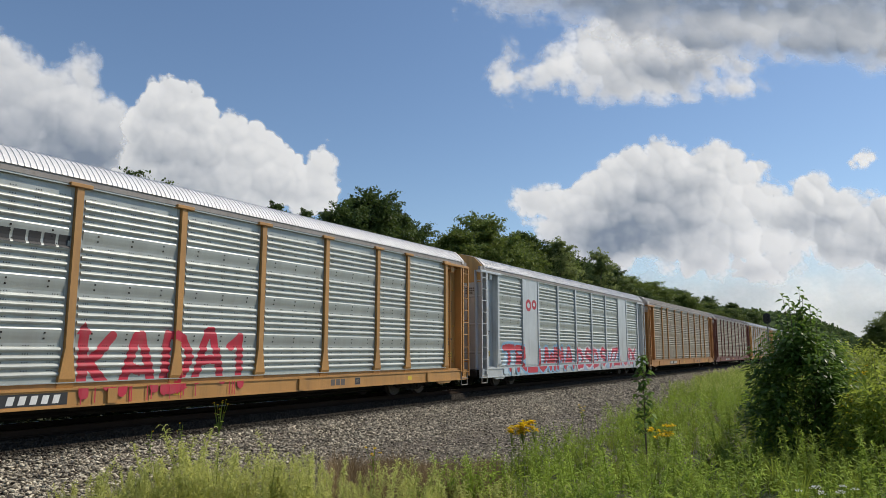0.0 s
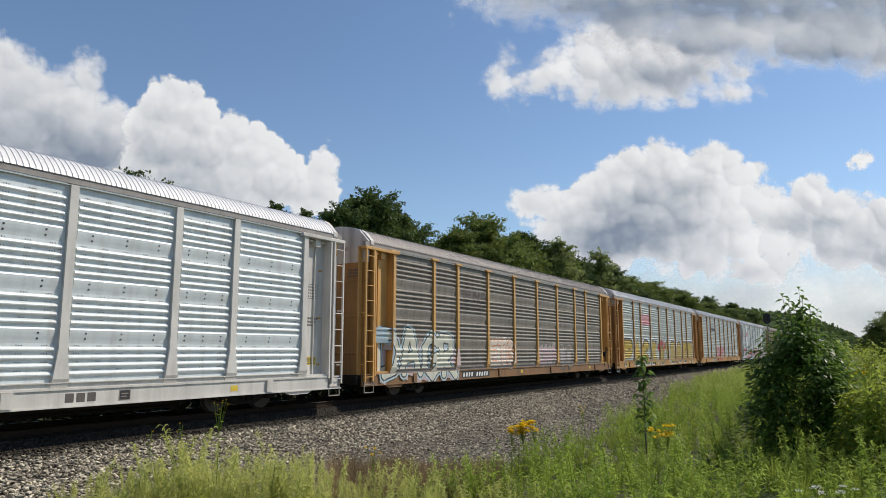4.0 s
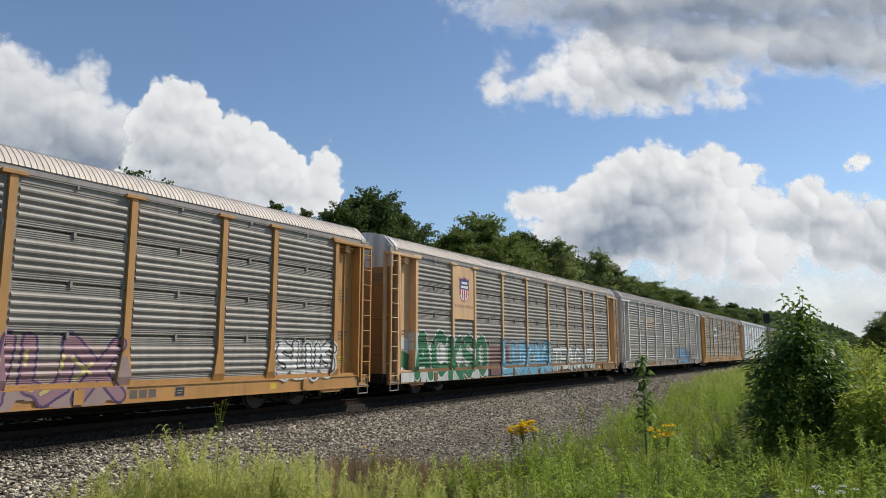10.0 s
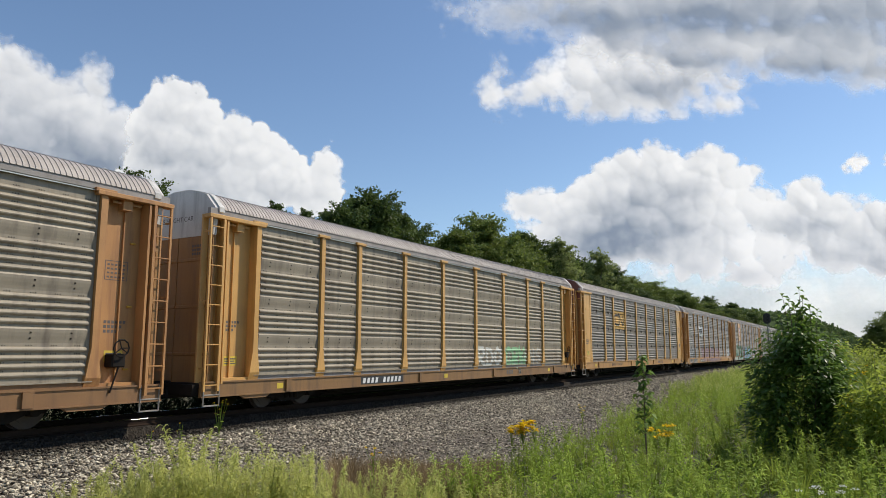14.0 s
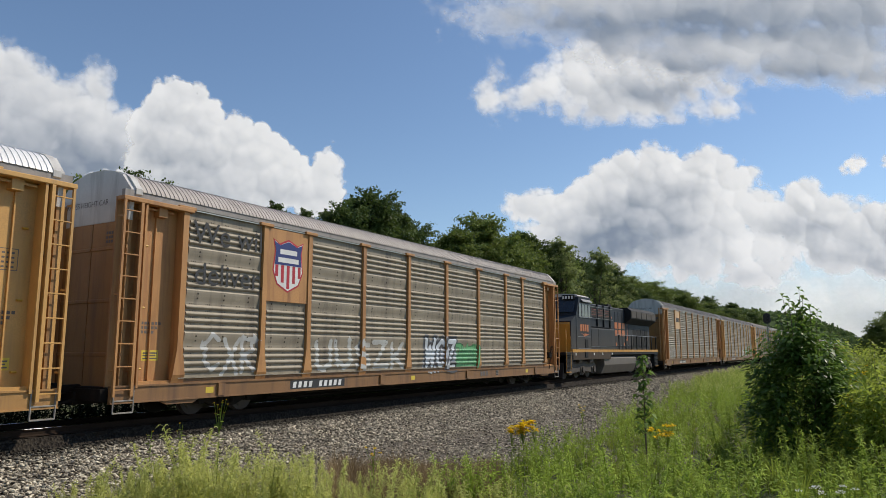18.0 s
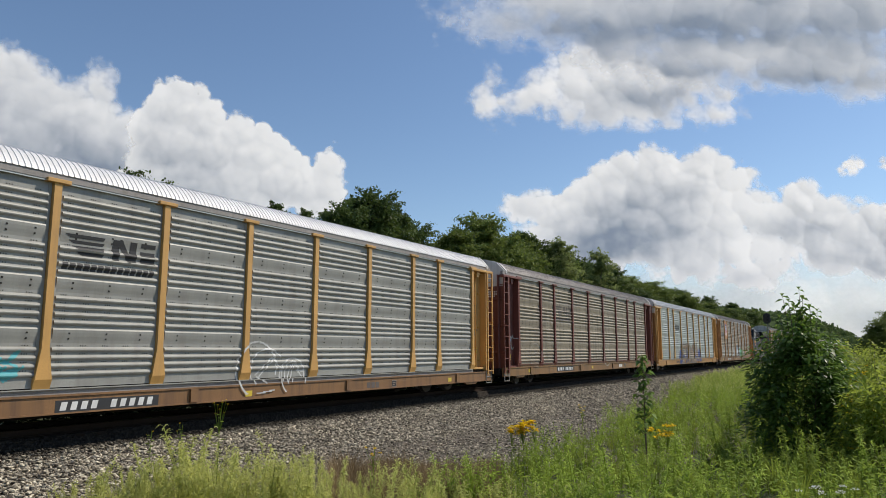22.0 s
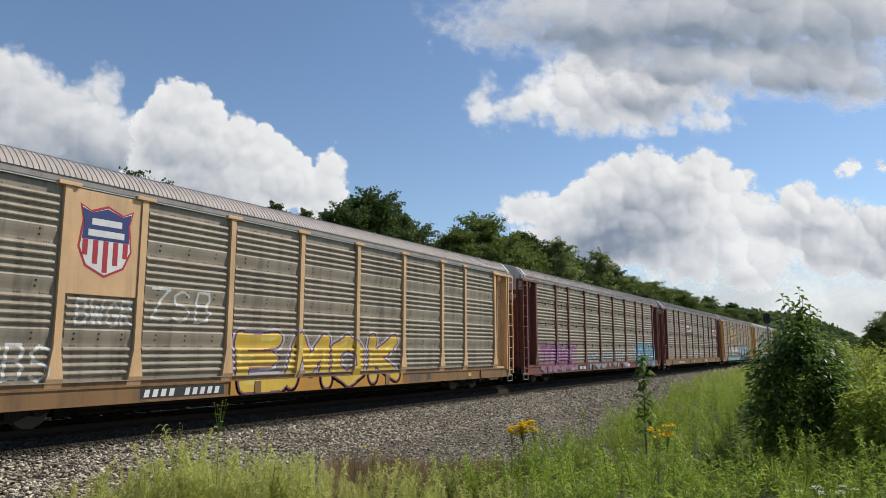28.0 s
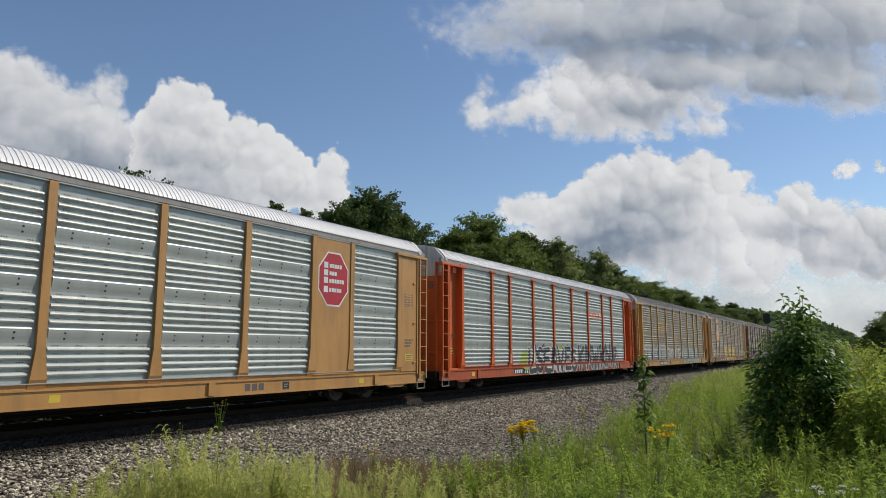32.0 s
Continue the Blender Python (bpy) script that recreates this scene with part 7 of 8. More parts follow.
def later_cars():
    car = autorack("grimy autorack car with rusty posts, shield sign and graffiti", RUSTY_YELLOW, SILL_BROWN, panel=GALV_DIRTY, roof=ROOF_DULL, brake=True)
    sign = plate(car, 1, 3.15, 5.36, RUSTY_YELLOW, "tan sign plate")
    shield(car, 1, 4.25, 1.5)
    for k, words in enumerate(("We will", "deliver.")):
        part("slogan", letter_mesh("slogan", words, 0.86, INK), car, pose(-10.4, SKIN_Y - 0.066, 4.55 - k * 1.1), label="black slogan letters")
    graffiti(car, "A", -11.3, -9.3, 0.95, 2.2, (0.5, 0.5, 0.48), None, None, None, 3, 91, 0.25)
    graffiti(car, "A", -6.9, -1.6, 0.95, 2.1, (0.5, 0.5, 0.47), None, None, None, 5, 92, 0.22)
    graffiti(car, "A", -0.3, 2.2, 0.9, 2.3, (0.58, 0.62, 0.66), (0.04, 0.04, 0.05), (0.10, 0.10, 0.11), (0.50, 0.53, 0.58), 3, 93, 0.32)
    graffiti(car, "A", 2.3, 4.3, 0.95, 2.0, (0.14, 0.42, 0.18), (0.04, 0.2, 0.08), None, (0.16, 0.42, 0.2), 4, 94, 0.3)
    fittings(car, 12)
    coupled(car, at(11))

    car = autorack("bright galvanised autorack car with yellow posts and blue-brown graffiti", YELLOW, panel=GALV_BRIGHT, roof=ROOF_BRIGHT)
    bracket_sign(car, "A", 2, 3.85, INK)
    graffiti(car, "A", -5.4, 4.6, 0.48, 2.0, None, (0.02, 0.05, 0.22), None, (0.025, 0.065, 0.28), 8, 101, 0.2)
    graffiti(car, "A", -4.4, 3.2, 0.55, 2.35, (0.30, 0.21, 0.14), (0.03, 0.025, 0.02), (0.36, 0.34, 0.28), None, 6, 102, 0.38, accent=(0.42, 0.40, 0.34))
    graffiti(car, "A", -4.9, -4.3, 1.9, 2.3, None, (0.04, 0.04, 0.04), None, None, 3, 103, 0.1)
    fittings(car, 13, False)
    coupled(car, at(12))

    car = autorack("grimy grey-brown autorack car with oxide brown posts", BROWN, GRIMY, GALV_DIRTY, ROOF_DULL)
    speed_sign(car, "A", 2, 3.95)
    tagged(mark(car, "A", "graffiti", ring(-9.9, 1.45, 0.72, 0.62, 0.035) + ring(1.95, 1.35, 0.66, 0.66, 0.045, 0.0, 5.6) + [bar((-10.3, 1.5), (-9.5, 1.65), 0.035), bar((-10.2, 1.1), (-9.6, 1.1), 0.035)], spray((0.40, 0.37, 0.32)), 0.006, "thin faded spray-painted ring"), kind="stuff")
    graffiti(car, "A", -12.9, -12.1, 1.6, 2.5, None, (0.6, 0.6, 0.58), None, None, 2, 112, 0.2)
    fittings(car, 14, True, True)
    coupled(car, at(13))

    car = autorack("galvanised autorack car with tan posts and turquoise paint marks", YELLOW, SILL_BROWN, panel=GALV_MID, roof=ROOF_BRIGHT, low=EAVE, lift=-0.13)
    speed_sign(car, "A", 2, 4.0, INK)
    for seed, x, z, rx, rz in ((1, -10.6, 1.5, 0.75, 0.55), (2, -8.15, 1.5, 0.6, 0.55), (3, -12.65, 3.9, 0.28, 0.5), (4, -12.65, 2.2, 0.32, 0.35)):
        scribble(car, "A", x, z, rx, rz, (0.10, 0.40, 0.43), seed)
    loops = ring(-0.95, 1.15, 0.78, 0.80, 0.06, -0.2, 4.3, 18) + ring(-0.55, 1.15, 0.66, 0.6, 0.045, 0.6, 3.9, 12) + ring(0.52, 0.92, 0.54, 0.56, 0.05, -0.4, 5.2, 16) + ring(0.5, 1.0, 0.3, 0.38, 0.045, 0.0, 4.0, 10)
    loops += [bar(p, q, 0.045) for p, q in (((-1.0, 1.0), (-0.3, 1.55)), ((-0.9, 0.9), (-0.25, 1.5)), ((-0.4, 1.5), (0.0, 1.2)), ((-0.95, 0.95), (-0.6, 0.75)), ((0.3, 0.8), (0.45, 1.25)), ((0.55, 1.3), (0.45, 0.75)), ((0.6, 1.3), (0.95, 0.9)), ((0.7, 1.1), (1.05, 1.05)), ((0.05, 0.8), (0.1, 1.2)), ((-1.1, 0.45), (-0.3, 0.55)))]
    tagged(mark(car, "A", "graffiti", loops, spray((0.62, 0.62, 0.60)), 0.006, "thin white spray-painted loops"), kind="stuff")
    fittings(car, 15, lift=-0.17)
    coupled(car, at(14))

    car = autorack("grey autorack car with yellow posts and long teal-white graffiti", YELLOW, GRIMY, panel=GALV_DIRTY, roof=ROOF_DULL, brake=True)
    noodle_sign(car, "A", 2, 3.75, 0.8)
    drop_graffiti(car, "A", [-8.9, -8.0, -6.6, -5.66, -4.68, -3.58, -2.57, -1.5], 0.95, 0.98, 2.3)
    mark(car, "A", "graffiti_patch", [disc(-0.4, 1.3, 0.9, 0.75), disc(3.2, 2.1, 0.7, 0.3), disc(8.6, 1.3, 0.6, 0.7), disc(5.9, 2.15, 0.5, 0.25)], spray((0.34, 0.03, 0.08)), 0.004)
    mark(car, "A", "graffiti_patch", [rect(0.0, 8.7, 0.48, 1.2)], spray((0.02, 0.13, 0.33)), 0.008)
    graffiti(car, "A", 0.2, 8.6, 0.55, 2.3, (0.14, 0.42, 0.60), (0.03, 0.04, 0.07), None, None, 7, 132, 0.4, accent=(0.66, 0.70, 0.72), word="SMRS")
    for x in POSTS[1:9]:
        mark(car, "A", "post_stroke", [rect(x - 0.06, x + 0.06, 1.0, 1.7)], GOLD, 0.03)
    fittings(car, 16)
    coupled(car, at(15))

    car = autorack("grey-brown autorack car with brown posts and white-lined signs", BROWN, GRIMY, GALV_DIRTY, ROOF_DULL, style="B", end_cap=CAP_WHITE)
    for i, zc, n in ((3, 3.85, 7), (8, 3.75, 7)):
        sign = plate(car, i, zc - 0.5, zc + 0.5, BROWN, "brown sign plate")
        a, b = POSTS[i] + 0.25, POSTS[i + 1] - 0.25
        flat_marks("sign_lettering", word_bars(a, a + 1.25, zc + 0.1, zc + 0.32, n), PLATE_Y, INK_WHITE, sign)
        flat_marks("sign_line", [rect(a, b - 0.4, zc - 0.16, zc - 0.1), rect(a, b - 0.3, zc - 0.3, zc - 0.24)], PLATE_Y, INK_WHITE, sign)
        tagged(flat_marks("sign_wheel", ring(b - 0.35, zc + 0.0, 0.28, 0.28, 0.10, -0.6, 3.4, 10), PLATE_Y - 0.004, INK_WHITE, sign), kind="stuff")
    graffiti(car, "B", -2.6, 3.0, 0.95, 1.9, (0.42, 0.40, 0.37), None, None, None, 5, 141, 0.22)
    graffiti(car, "B", -13.0, -12.1, 1.5, 2.3, None, (0.62, 0.62, 0.6), None, None, 3, 142, 0.2)
    fittings(car, 17, True, True)
    coupled(car, at(16))

    car = autorack("grey-brown autorack car with brown posts and blue graffiti", BROWN, BROWN, GALV_DIRTY, ROOF_DULL, style="B")
    graffiti(car, "B", 6.5, 12.2, 0.55, 2.2, (0.10, 0.34, 0.50), (0.03, 0.04, 0.06), (0.3, 0.5, 0.55), (0.15, 0.05, 0.06), 5, 151, 0.36, accent=(0.5, 0.62, 0.66))
    graffiti(car, "B", -11.5, -6.0, 0.55, 2.1, (0.22, 0.06, 0.20), (0.45, 0.2, 0.3), None, (0.28, 0.2, 0.24), 5, 152, 0.3)
    graffiti(car, "B", -4.0, 4.5, 0.55, 1.7, (0.3, 0.33, 0.35), (0.06, 0.06, 0.07), None, None, 7, 153, 0.28)
    fittings(car, 18, True, True)
    coupled(car, at(17))

    car = autorack("grimy autorack car with tan posts, big shield sign and yellow graffiti", TAN, GRIMY, panel=GALV_DIRTY, roof=ROOF_DULL)
    plate(car, 1, 2.95, 5.36, TAN, "tan sign plate")
    shield(car, 1, 4.2, 1.55)
    graffiti(car, "A", -11.4, -9.2, 0.95, 1.9, None, (0.62, 0.62, 0.6), None, None, 4, 161, 0.2)
    graffiti(car, "A", -8.8, -7.3, 2.2, 2.9, None, (0.6, 0.6, 0.58), None, None, 4, 162, 0.2)
    graffiti(car, "A", -6.9, -4.9, 2.3, 3.3, None, (0.62, 0.62, 0.6), None, None, 3, 163, 0.2)
    mark(car, "A", "graffiti_patch", [rect(-4.2, 4.2, 0.48, 0.95)], spray((0.50, 0.24, 0.03)), 0.004)
    graffiti(car, "A", -4.0, 4.0, 0.6, 2.25, (0.66, 0.44, 0.06), (0.17, 0.05, 0.13), (0.50, 0.47, 0.52), None, 5, 164, 0.36, accent=(0.72, 0.60, 0.16), word="EMOK")
    fittings(car, 19)
    coupled(car, at(18))

    car = autorack("grimy autorack car with yellow posts and white-black graffiti", YELLOW, YELLOW_SILL, panel=GALV_DIRTY, roof=ROOF_DULL, brake=True)
    polys = []
    for k in range(3):
        x = -6.6 + k * 0.62
        polys += [rect(x, x + 0.46, 4.02, 4.14), rect(x, x + 0.46, 3.62, 3.74), rect(x + (0.0 if k != 2 else 0.17), x + (0.14 if k != 2 else 0.3), 3.7, 4.1)]
    polys += [rect(-6.7, -4.8, 3.42, 3.5), rect(-6.7, -4.8, 3.3, 3.36)]
    mark(car, "A", "sign", polys, GOLD, 0.01, "gold railway sign in bars")
    graffiti(car, "A", -11.6, -4.3, 0.92, 2.1, (0.35, 0.35, 0.34), (0.62, 0.62, 0.6), None, (0.14, 0.14, 0.15), 7, 171, 0.34)
    graffiti(car, "A", -4.1, 1.5, 0.85, 2.1, (0.60, 0.60, 0.57), None, None, None, 7, 172, 0.25, word="GNORISE")
    graffiti(car, "A", 1.9, 8.9, 0.5, 2.05, (0.26, 0.28, 0.25), (0.58, 0.58, 0.55), None, (0.33, 0.36, 0.35), 7, 173, 0.34, accent=(0.15, 0.30, 0.36))
    fittings(car, 20)
    coupled(car, at(19))

    car = autorack("bright galvanised autorack car with orange posts and black-white graffiti", ORANGE, ORANGE_SILL, panel=GALV_BRIGHT, roof=ROOF_BRIGHT, end_cap=CAP_WHITE)
    mark(car, "A", "sign_field", [rect(4.4, 7.0, 3.72, 4.2)], spray((0.66, 0.67, 0.66)), 0.005)
    polys = [[(x, 3.88), (x + 0.4, 3.88), (x + 0.46, 4.14), (x + 0.06, 4.14)] for x in (4.55, 5.1, 5.65, 6.2)] + [[(4.6, 3.76), (6.95, 3.80), (6.95, 3.84), (4.6, 3.81)]]
    mark(car, "A", "sign", polys, ORANGE, 0.01, "orange-red railway sign in slanted bars")
    lime = [disc(-5.3, 1.2, 0.75, 0.5), disc(-4.6, 1.5, 0.6, 0.4), disc(-2.2, 1.7, 0.7, 0.3), disc(-0.3, 1.7, 0.5, 0.3), disc(2.3, 1.25, 0.55, 0.5)]
    tagged(mark(car, "A", "graffiti_haze", lime, spray((0.36, 0.44, 0.08)), 0.003, "lime green spray haze"), kind="stuff")
    tagged(mark(car, "A", "graffiti_haze", [disc(x, 1.8, 0.22, 0.25) for x in (-4.1, -2.95, -1.0, 0.6, 1.5)], spray((0.10, 0.06, 0.22)), 0.0035, "purple spray haze"), kind="stuff")
    tagged(mark(car, "A", "graffiti_haze", [disc(x, 1.75, 0.35, 0.3) for x in (3.2, 5.0, 6.6, 8.8, 9.9)], spray((0.06, 0.30, 0.46)), 0.0032, "blue spray haze"), kind="stuff")
    tagged(mark(car, "A", "graffiti", [q for k in range(7) for q in (bar((-7.2 + 0.2 * k, 1.1), (-7.1 + 0.2 * k, 1.75), 0.03), bar((-7.25 + 0.2 * k, 1.5), (-7.0 + 0.2 * k, 1.3), 0.03))], spray((0.62, 0.63, 0.62)), 0.005, "thin pale spray-painted scribble"), kind="stuff")
    graffiti(car, "A", -5.1, 2.05, 0.5, 2.0, (0.035, 0.035, 0.04), (0.72, 0.72, 0.70), None, (0.50, 0.51, 0.50), 7, 181, 0.36, word="LSEAVES")
    graffiti(car, "A", 2.3, 10.2, 0.5, 2.15, (0.05, 0.05, 0.055), (0.72, 0.72, 0.70), None, (0.22, 0.23, 0.24), 6, 182, 0.34, word="KNWKNR")
    fittings(car, 21)
    coupled(car, at(20))

    car = autorack("bright galvanised autorack car with ochre posts and a red octagon sign", OCHRE, panel=GALV_BRIGHT, roof=ROOF_BRIGHT, cap=False)
    plate(car, 7, 0.92, 5.38, OCHRE, "ochre sign plate")
    xc, zc = (POSTS[7] + POSTS[8]) / 2, 4.05
    octagon = lambda r: [(xc + 0.85 * r * math.cos(0.3927 + 0.7854 * k), zc + r * math.sin(0.3927 + 0.7854 * k)) for k in range(8)]
    sign = flat_marks("octagon", [octagon(0.98)], PLATE_Y, INK_WHITE, car, "red octagon sign with a white rim")
    flat_marks("octagon_field", [octagon(0.92)], PLATE_Y - 0.004, RED, sign)
    for k, (a, n) in enumerate(((0.35, 5), (0.1, 3), (-0.15, 6), (-0.45, 5))):
        flat_marks("sign_lettering", [rect(xc - 0.5, xc - 0.3, zc + a, zc + a + 0.2)] + word_bars(xc - 0.24, xc - 0.24 + 0.13 * n, zc + a + 0.02, zc + a + 0.15, n), PLATE_Y - 0.008, INK_WHITE, sign)
    for side in (-1, 1):
        part("bay_cover", Shape().box(side * 12.68 - 0.55, side * 12.68 + 0.55, SKIN_Y - 0.09, SKIN_Y + 0.03, 0.9, 5.3, 0.02).mesh("bay_cover", OCHRE), car)
    fittings(car, 22, cover=True)
    coupled(car, at(21))


ahead_cars()
first_cars()
later_cars()

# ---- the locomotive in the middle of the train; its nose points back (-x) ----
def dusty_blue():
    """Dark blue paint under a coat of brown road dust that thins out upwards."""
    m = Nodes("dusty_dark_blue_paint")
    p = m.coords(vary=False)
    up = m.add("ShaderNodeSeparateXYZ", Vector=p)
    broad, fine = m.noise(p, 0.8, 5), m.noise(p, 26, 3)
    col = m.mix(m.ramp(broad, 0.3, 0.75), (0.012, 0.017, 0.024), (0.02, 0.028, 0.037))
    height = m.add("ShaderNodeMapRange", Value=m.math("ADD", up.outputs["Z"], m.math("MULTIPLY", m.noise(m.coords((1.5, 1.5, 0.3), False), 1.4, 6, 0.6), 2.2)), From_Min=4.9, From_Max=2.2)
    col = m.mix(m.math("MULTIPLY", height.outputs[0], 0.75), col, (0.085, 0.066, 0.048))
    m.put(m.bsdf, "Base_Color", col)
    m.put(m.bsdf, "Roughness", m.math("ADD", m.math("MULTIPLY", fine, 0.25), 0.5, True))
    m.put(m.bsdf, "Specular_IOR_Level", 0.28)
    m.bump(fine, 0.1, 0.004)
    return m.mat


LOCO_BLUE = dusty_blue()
LOCO_DUST = painted("dust_browned_loco_paint", (0.06, 0.044, 0.031), 0.75, amount=0.4, gloss=0.2)
LOCO_GREY = painted("grey_loco_paint", (0.16, 0.17, 0.18), 0.5, amount=0.4)
LOCO_YELLOW = painted("loco_yellow_paint", (0.52, 0.25, 0.035), 0.45, amount=0.5)
LOCO_BLACK = painted("black_loco_steel", (0.014, 0.014, 0.015), 0.75, amount=0.2, dirt=(0.05, 0.04, 0.031), gloss=0.25)
# sunlight on the cab roof is put into this pale colour
LOCO_ROOF = painted("pale_cab_roof", (0.5, 0.47, 0.43), 0.5, amount=0.3)
LOCO_ORANGE = painted("orange_loco_lettering", (0.46, 0.14, 0.04), 0.55, amount=0.3, bump=0)
FUEL_GREY = painted("dusty_grey_tank", (0.135, 0.115, 0.095), 0.6, amount=0.5)
LOCO_FRAME = painted("dusty_truck_steel", (0.06, 0.048, 0.038), 0.75, amount=0.5, streak=False)


def glass_material():
    m = Nodes("dark_cab_glass")
    p = m.coords()
    m.put(m.bsdf, "Base_Color", m.mix(m.noise(p, 3, 3), (0.012, 0.014, 0.018), (0.025, 0.028, 0.035)))
    m.put(m.bsdf, "Roughness", 0.06)
    m.put(m.bsdf, "Specular_IOR_Level", 0.7)
    return m.mat


def lamp_material():
    m = Nodes("headlight_lens")
    m.put(m.bsdf, "Base_Color", (0.75, 0.74, 0.70, 1))
    m.put(m.bsdf, "Roughness", 0.15)
    return m.mat


CAB_GLASS, LENS = glass_material(), lamp_material()


def locomotive():
    loco = thing("diesel_locomotive", pose(0, TRACK_Y, 0), "dark blue diesel locomotive with a yellow nose and side stripe", "locomotive")

    def box(name, x0, x1, y0, y1, z0, z1, material, bevel=0.02, parent=None, label=""):
        return part(name, Shape().box(x0, x1, y0, y1, z0, z1, bevel).mesh(name, material), parent or loco, label=label)

    box("frame_deck", -10.5, 10.6, -1.5, 1.5, 1.42, 1.60, LOCO_BLACK, 0.02)
    for y in (-1.515, 1.515):
        part("side_stripe", Shape().box(-9.0, 10.6, min(y, y * 0.985), max(y, y * 0.985), 1.60, 1.77).mesh("side_stripe", LOCO_YELLOW), loco, label="yellow side stripe")
    box("underframe", -9.9, 10.1, -1.2, 1.2, 1.05, 1.42, LOCO_BLACK)
    # nose
    nose = Shape().prism([(-9.2, 1.6), (-7.9, 1.6), (-7.9, 3.50), (-9.0, 3.2), (-9.2, 3.05)], "y", -1.42, 1.42)
    part("nose", nose.mesh("nose", LOCO_YELLOW), loco, label="yellow nose")
    for y in (-1.425, 1.425):
        part("nose_side", Shape().prism([(-9.16, 1.78), (-7.9, 1.78), (-7.9, 3.54), (-9.0, 3.24), (-9.16, 3.1)], "y", min(y, y * 1.04), max(y, y * 1.04)).mesh("nose_side", LOCO_BLUE), loco)
    part("nose_top", Shape().prism([(-9.1, 3.16), (-7.9, 3.51), (-7.9, 3.56), (-9.1, 3.21)], "y", -1.44, 1.44).mesh("nose_top", LOCO_BLUE), loco)
    box("nose_door", -9.24, -9.19, 0.25, 0.85, 1.75, 2.85, LOCO_YELLOW)
    for z in (2.75, 2.98):
        part("headlight", Shape().tube((-9.28, 0.0, z), (-9.18, 0.0, z), 0.085, 12).mesh("headlight", LENS), loco, label="round headlight")
    part("ditch_light", Shape().tube((-10.55, 0.25, 1.75), (-10.42, 0.25, 1.75), 0.1, 12).mesh("ditch_light", LENS), loco)
    # cab
    cab = Shape().prism([(-7.95, 1.6), (-7.95, 3.6), (-7.45, 4.45), (-7.2, 4.55), (-5.3, 4.55), (-5.3, 1.6)], "y", -1.5, 1.5)
    cab = part("cab", cab.mesh("cab", LOCO_BLUE), loco)
    part("cab_roof", Shape().prism([(-1.50, 4.53), (-1.2, 4.66), (-0.5, 4.70), (0.5, 4.70), (1.2, 4.66), (1.50, 4.53)], "x", -7.35, -5.25).mesh("cab_roof", LOCO_ROOF), loco, label="cab roof coloured pale for the sun on it")
    for y in (-1.52, 1.52):
        for a, b in ((-7.5, -7.05), (-6.95, -6.4), (-6.4, -5.85), (-5.8, -5.4)):
            lo, hi = sorted((y, y * 0.99))
            part("side_window", Shape().box(a + 0.04, b - 0.04, lo, hi, 3.50, 4.14).mesh("side_window", CAB_GLASS), cab)
            fr = Shape().box(a, a + 0.04, lo - 0.012, hi, 3.44, 4.2).box(b - 0.04, b, lo - 0.012, hi, 3.44, 4.2).box(a + 0.04, b - 0.04, lo - 0.012, hi, 3.44, 3.50).box(a + 0.04, b - 0.04, lo - 0.012, hi, 4.14, 4.2)
            part("window_frame", fr.mesh("window_frame", LOCO_GREY), cab)
        k = 1 if y > 0 else -1
        part("awning", Shape().prism([(k * 1.5, 4.36), (k * 1.66, 4.26), (k * 1.66, 4.29), (k * 1.5, 4.42)], "x", -7.1, -5.35).mesh("awning", LOCO_GREY), cab)
    for y0, y1 in ((-1.35, -0.25), (0.25, 1.35)):
        pane = Shape()
        pane.v = [(-7.965, y0, 3.70), (-7.965, y1, 3.70), (-7.56, y1, 4.30), (-7.56, y0, 4.30), (-7.90, y0, 3.68), (-7.90, y1, 3.68), (-7.50, y1, 4.28), (-7.50, y0, 4.28)]
        pane.f = [(0, 1, 2, 3), (4, 7, 6, 5), (0, 4, 5, 1), (2, 6, 7, 3), (1, 5, 6, 2), (0, 3, 7, 4)]
        part("windscreen", pane.mesh("windscreen", CAB_GLASS), cab)
    box("number_board", -7.62, -7.40, -1.25, -0.45, 4.36, 4.62, LOCO_BLACK, 0.02, cab)
    part("number_lettering", Shape().box(-7.632, -7.62, -1.2, -1.08, 4.41, 4.56).box(-7.632, -7.62, -1.0, -0.88, 4.41, 4.56).box(-7.632, -7.62, -0.8, -0.68, 4.41, 4.56).box(-7.632, -7.62, -0.63, -0.51, 4.41, 4.56).mesh("number_lettering", INK_WHITE), cab)
    for k in range(4):
        x = -7.3 + k * 0.4
        part("number_bar", Shape().box(x, x + 0.3, -1.512, -1.50, 2.72, 3.08).mesh("number_bar", LOCO_ORANGE), cab, label="orange number bar")
    part("flash", Shape().prism([(-7.2, 2.62), (-6.5, 2.55), (-6.55, 2.62), (-5.7, 2.56), (-6.7, 2.44), (-6.65, 2.52)], "y", -1.512, -1.50).mesh("flash", LOCO_ORANGE), cab, label="orange flash")
    box("cab_vent", -6.5, -5.95, -1.53, -1.49, 1.85, 2.30, LOCO_BLACK, 0.01, cab)
    for y in (-1.51, 1.51):
        lo, hi = sorted((y, y * 0.98))
        part("side_skirt", Shape().box(-8.9, -1.4, lo, hi, 1.14, 1.597, 0.01).mesh("side_skirt", LOCO_DUST), loco, label="dust-browned lower side plate")
    box("toolbox", -6.6, -6.1, -1.56, -1.5, 1.30, 1.62, LOCO_BLACK, 0.02)
    for x in (-8.3, -4.9, -3.2, -1.2):
        part("reflector", Shape().box(x, x + 0.14, -1.518, -1.51, 1.42, 1.56).mesh("reflector", INK_WHITE), loco)
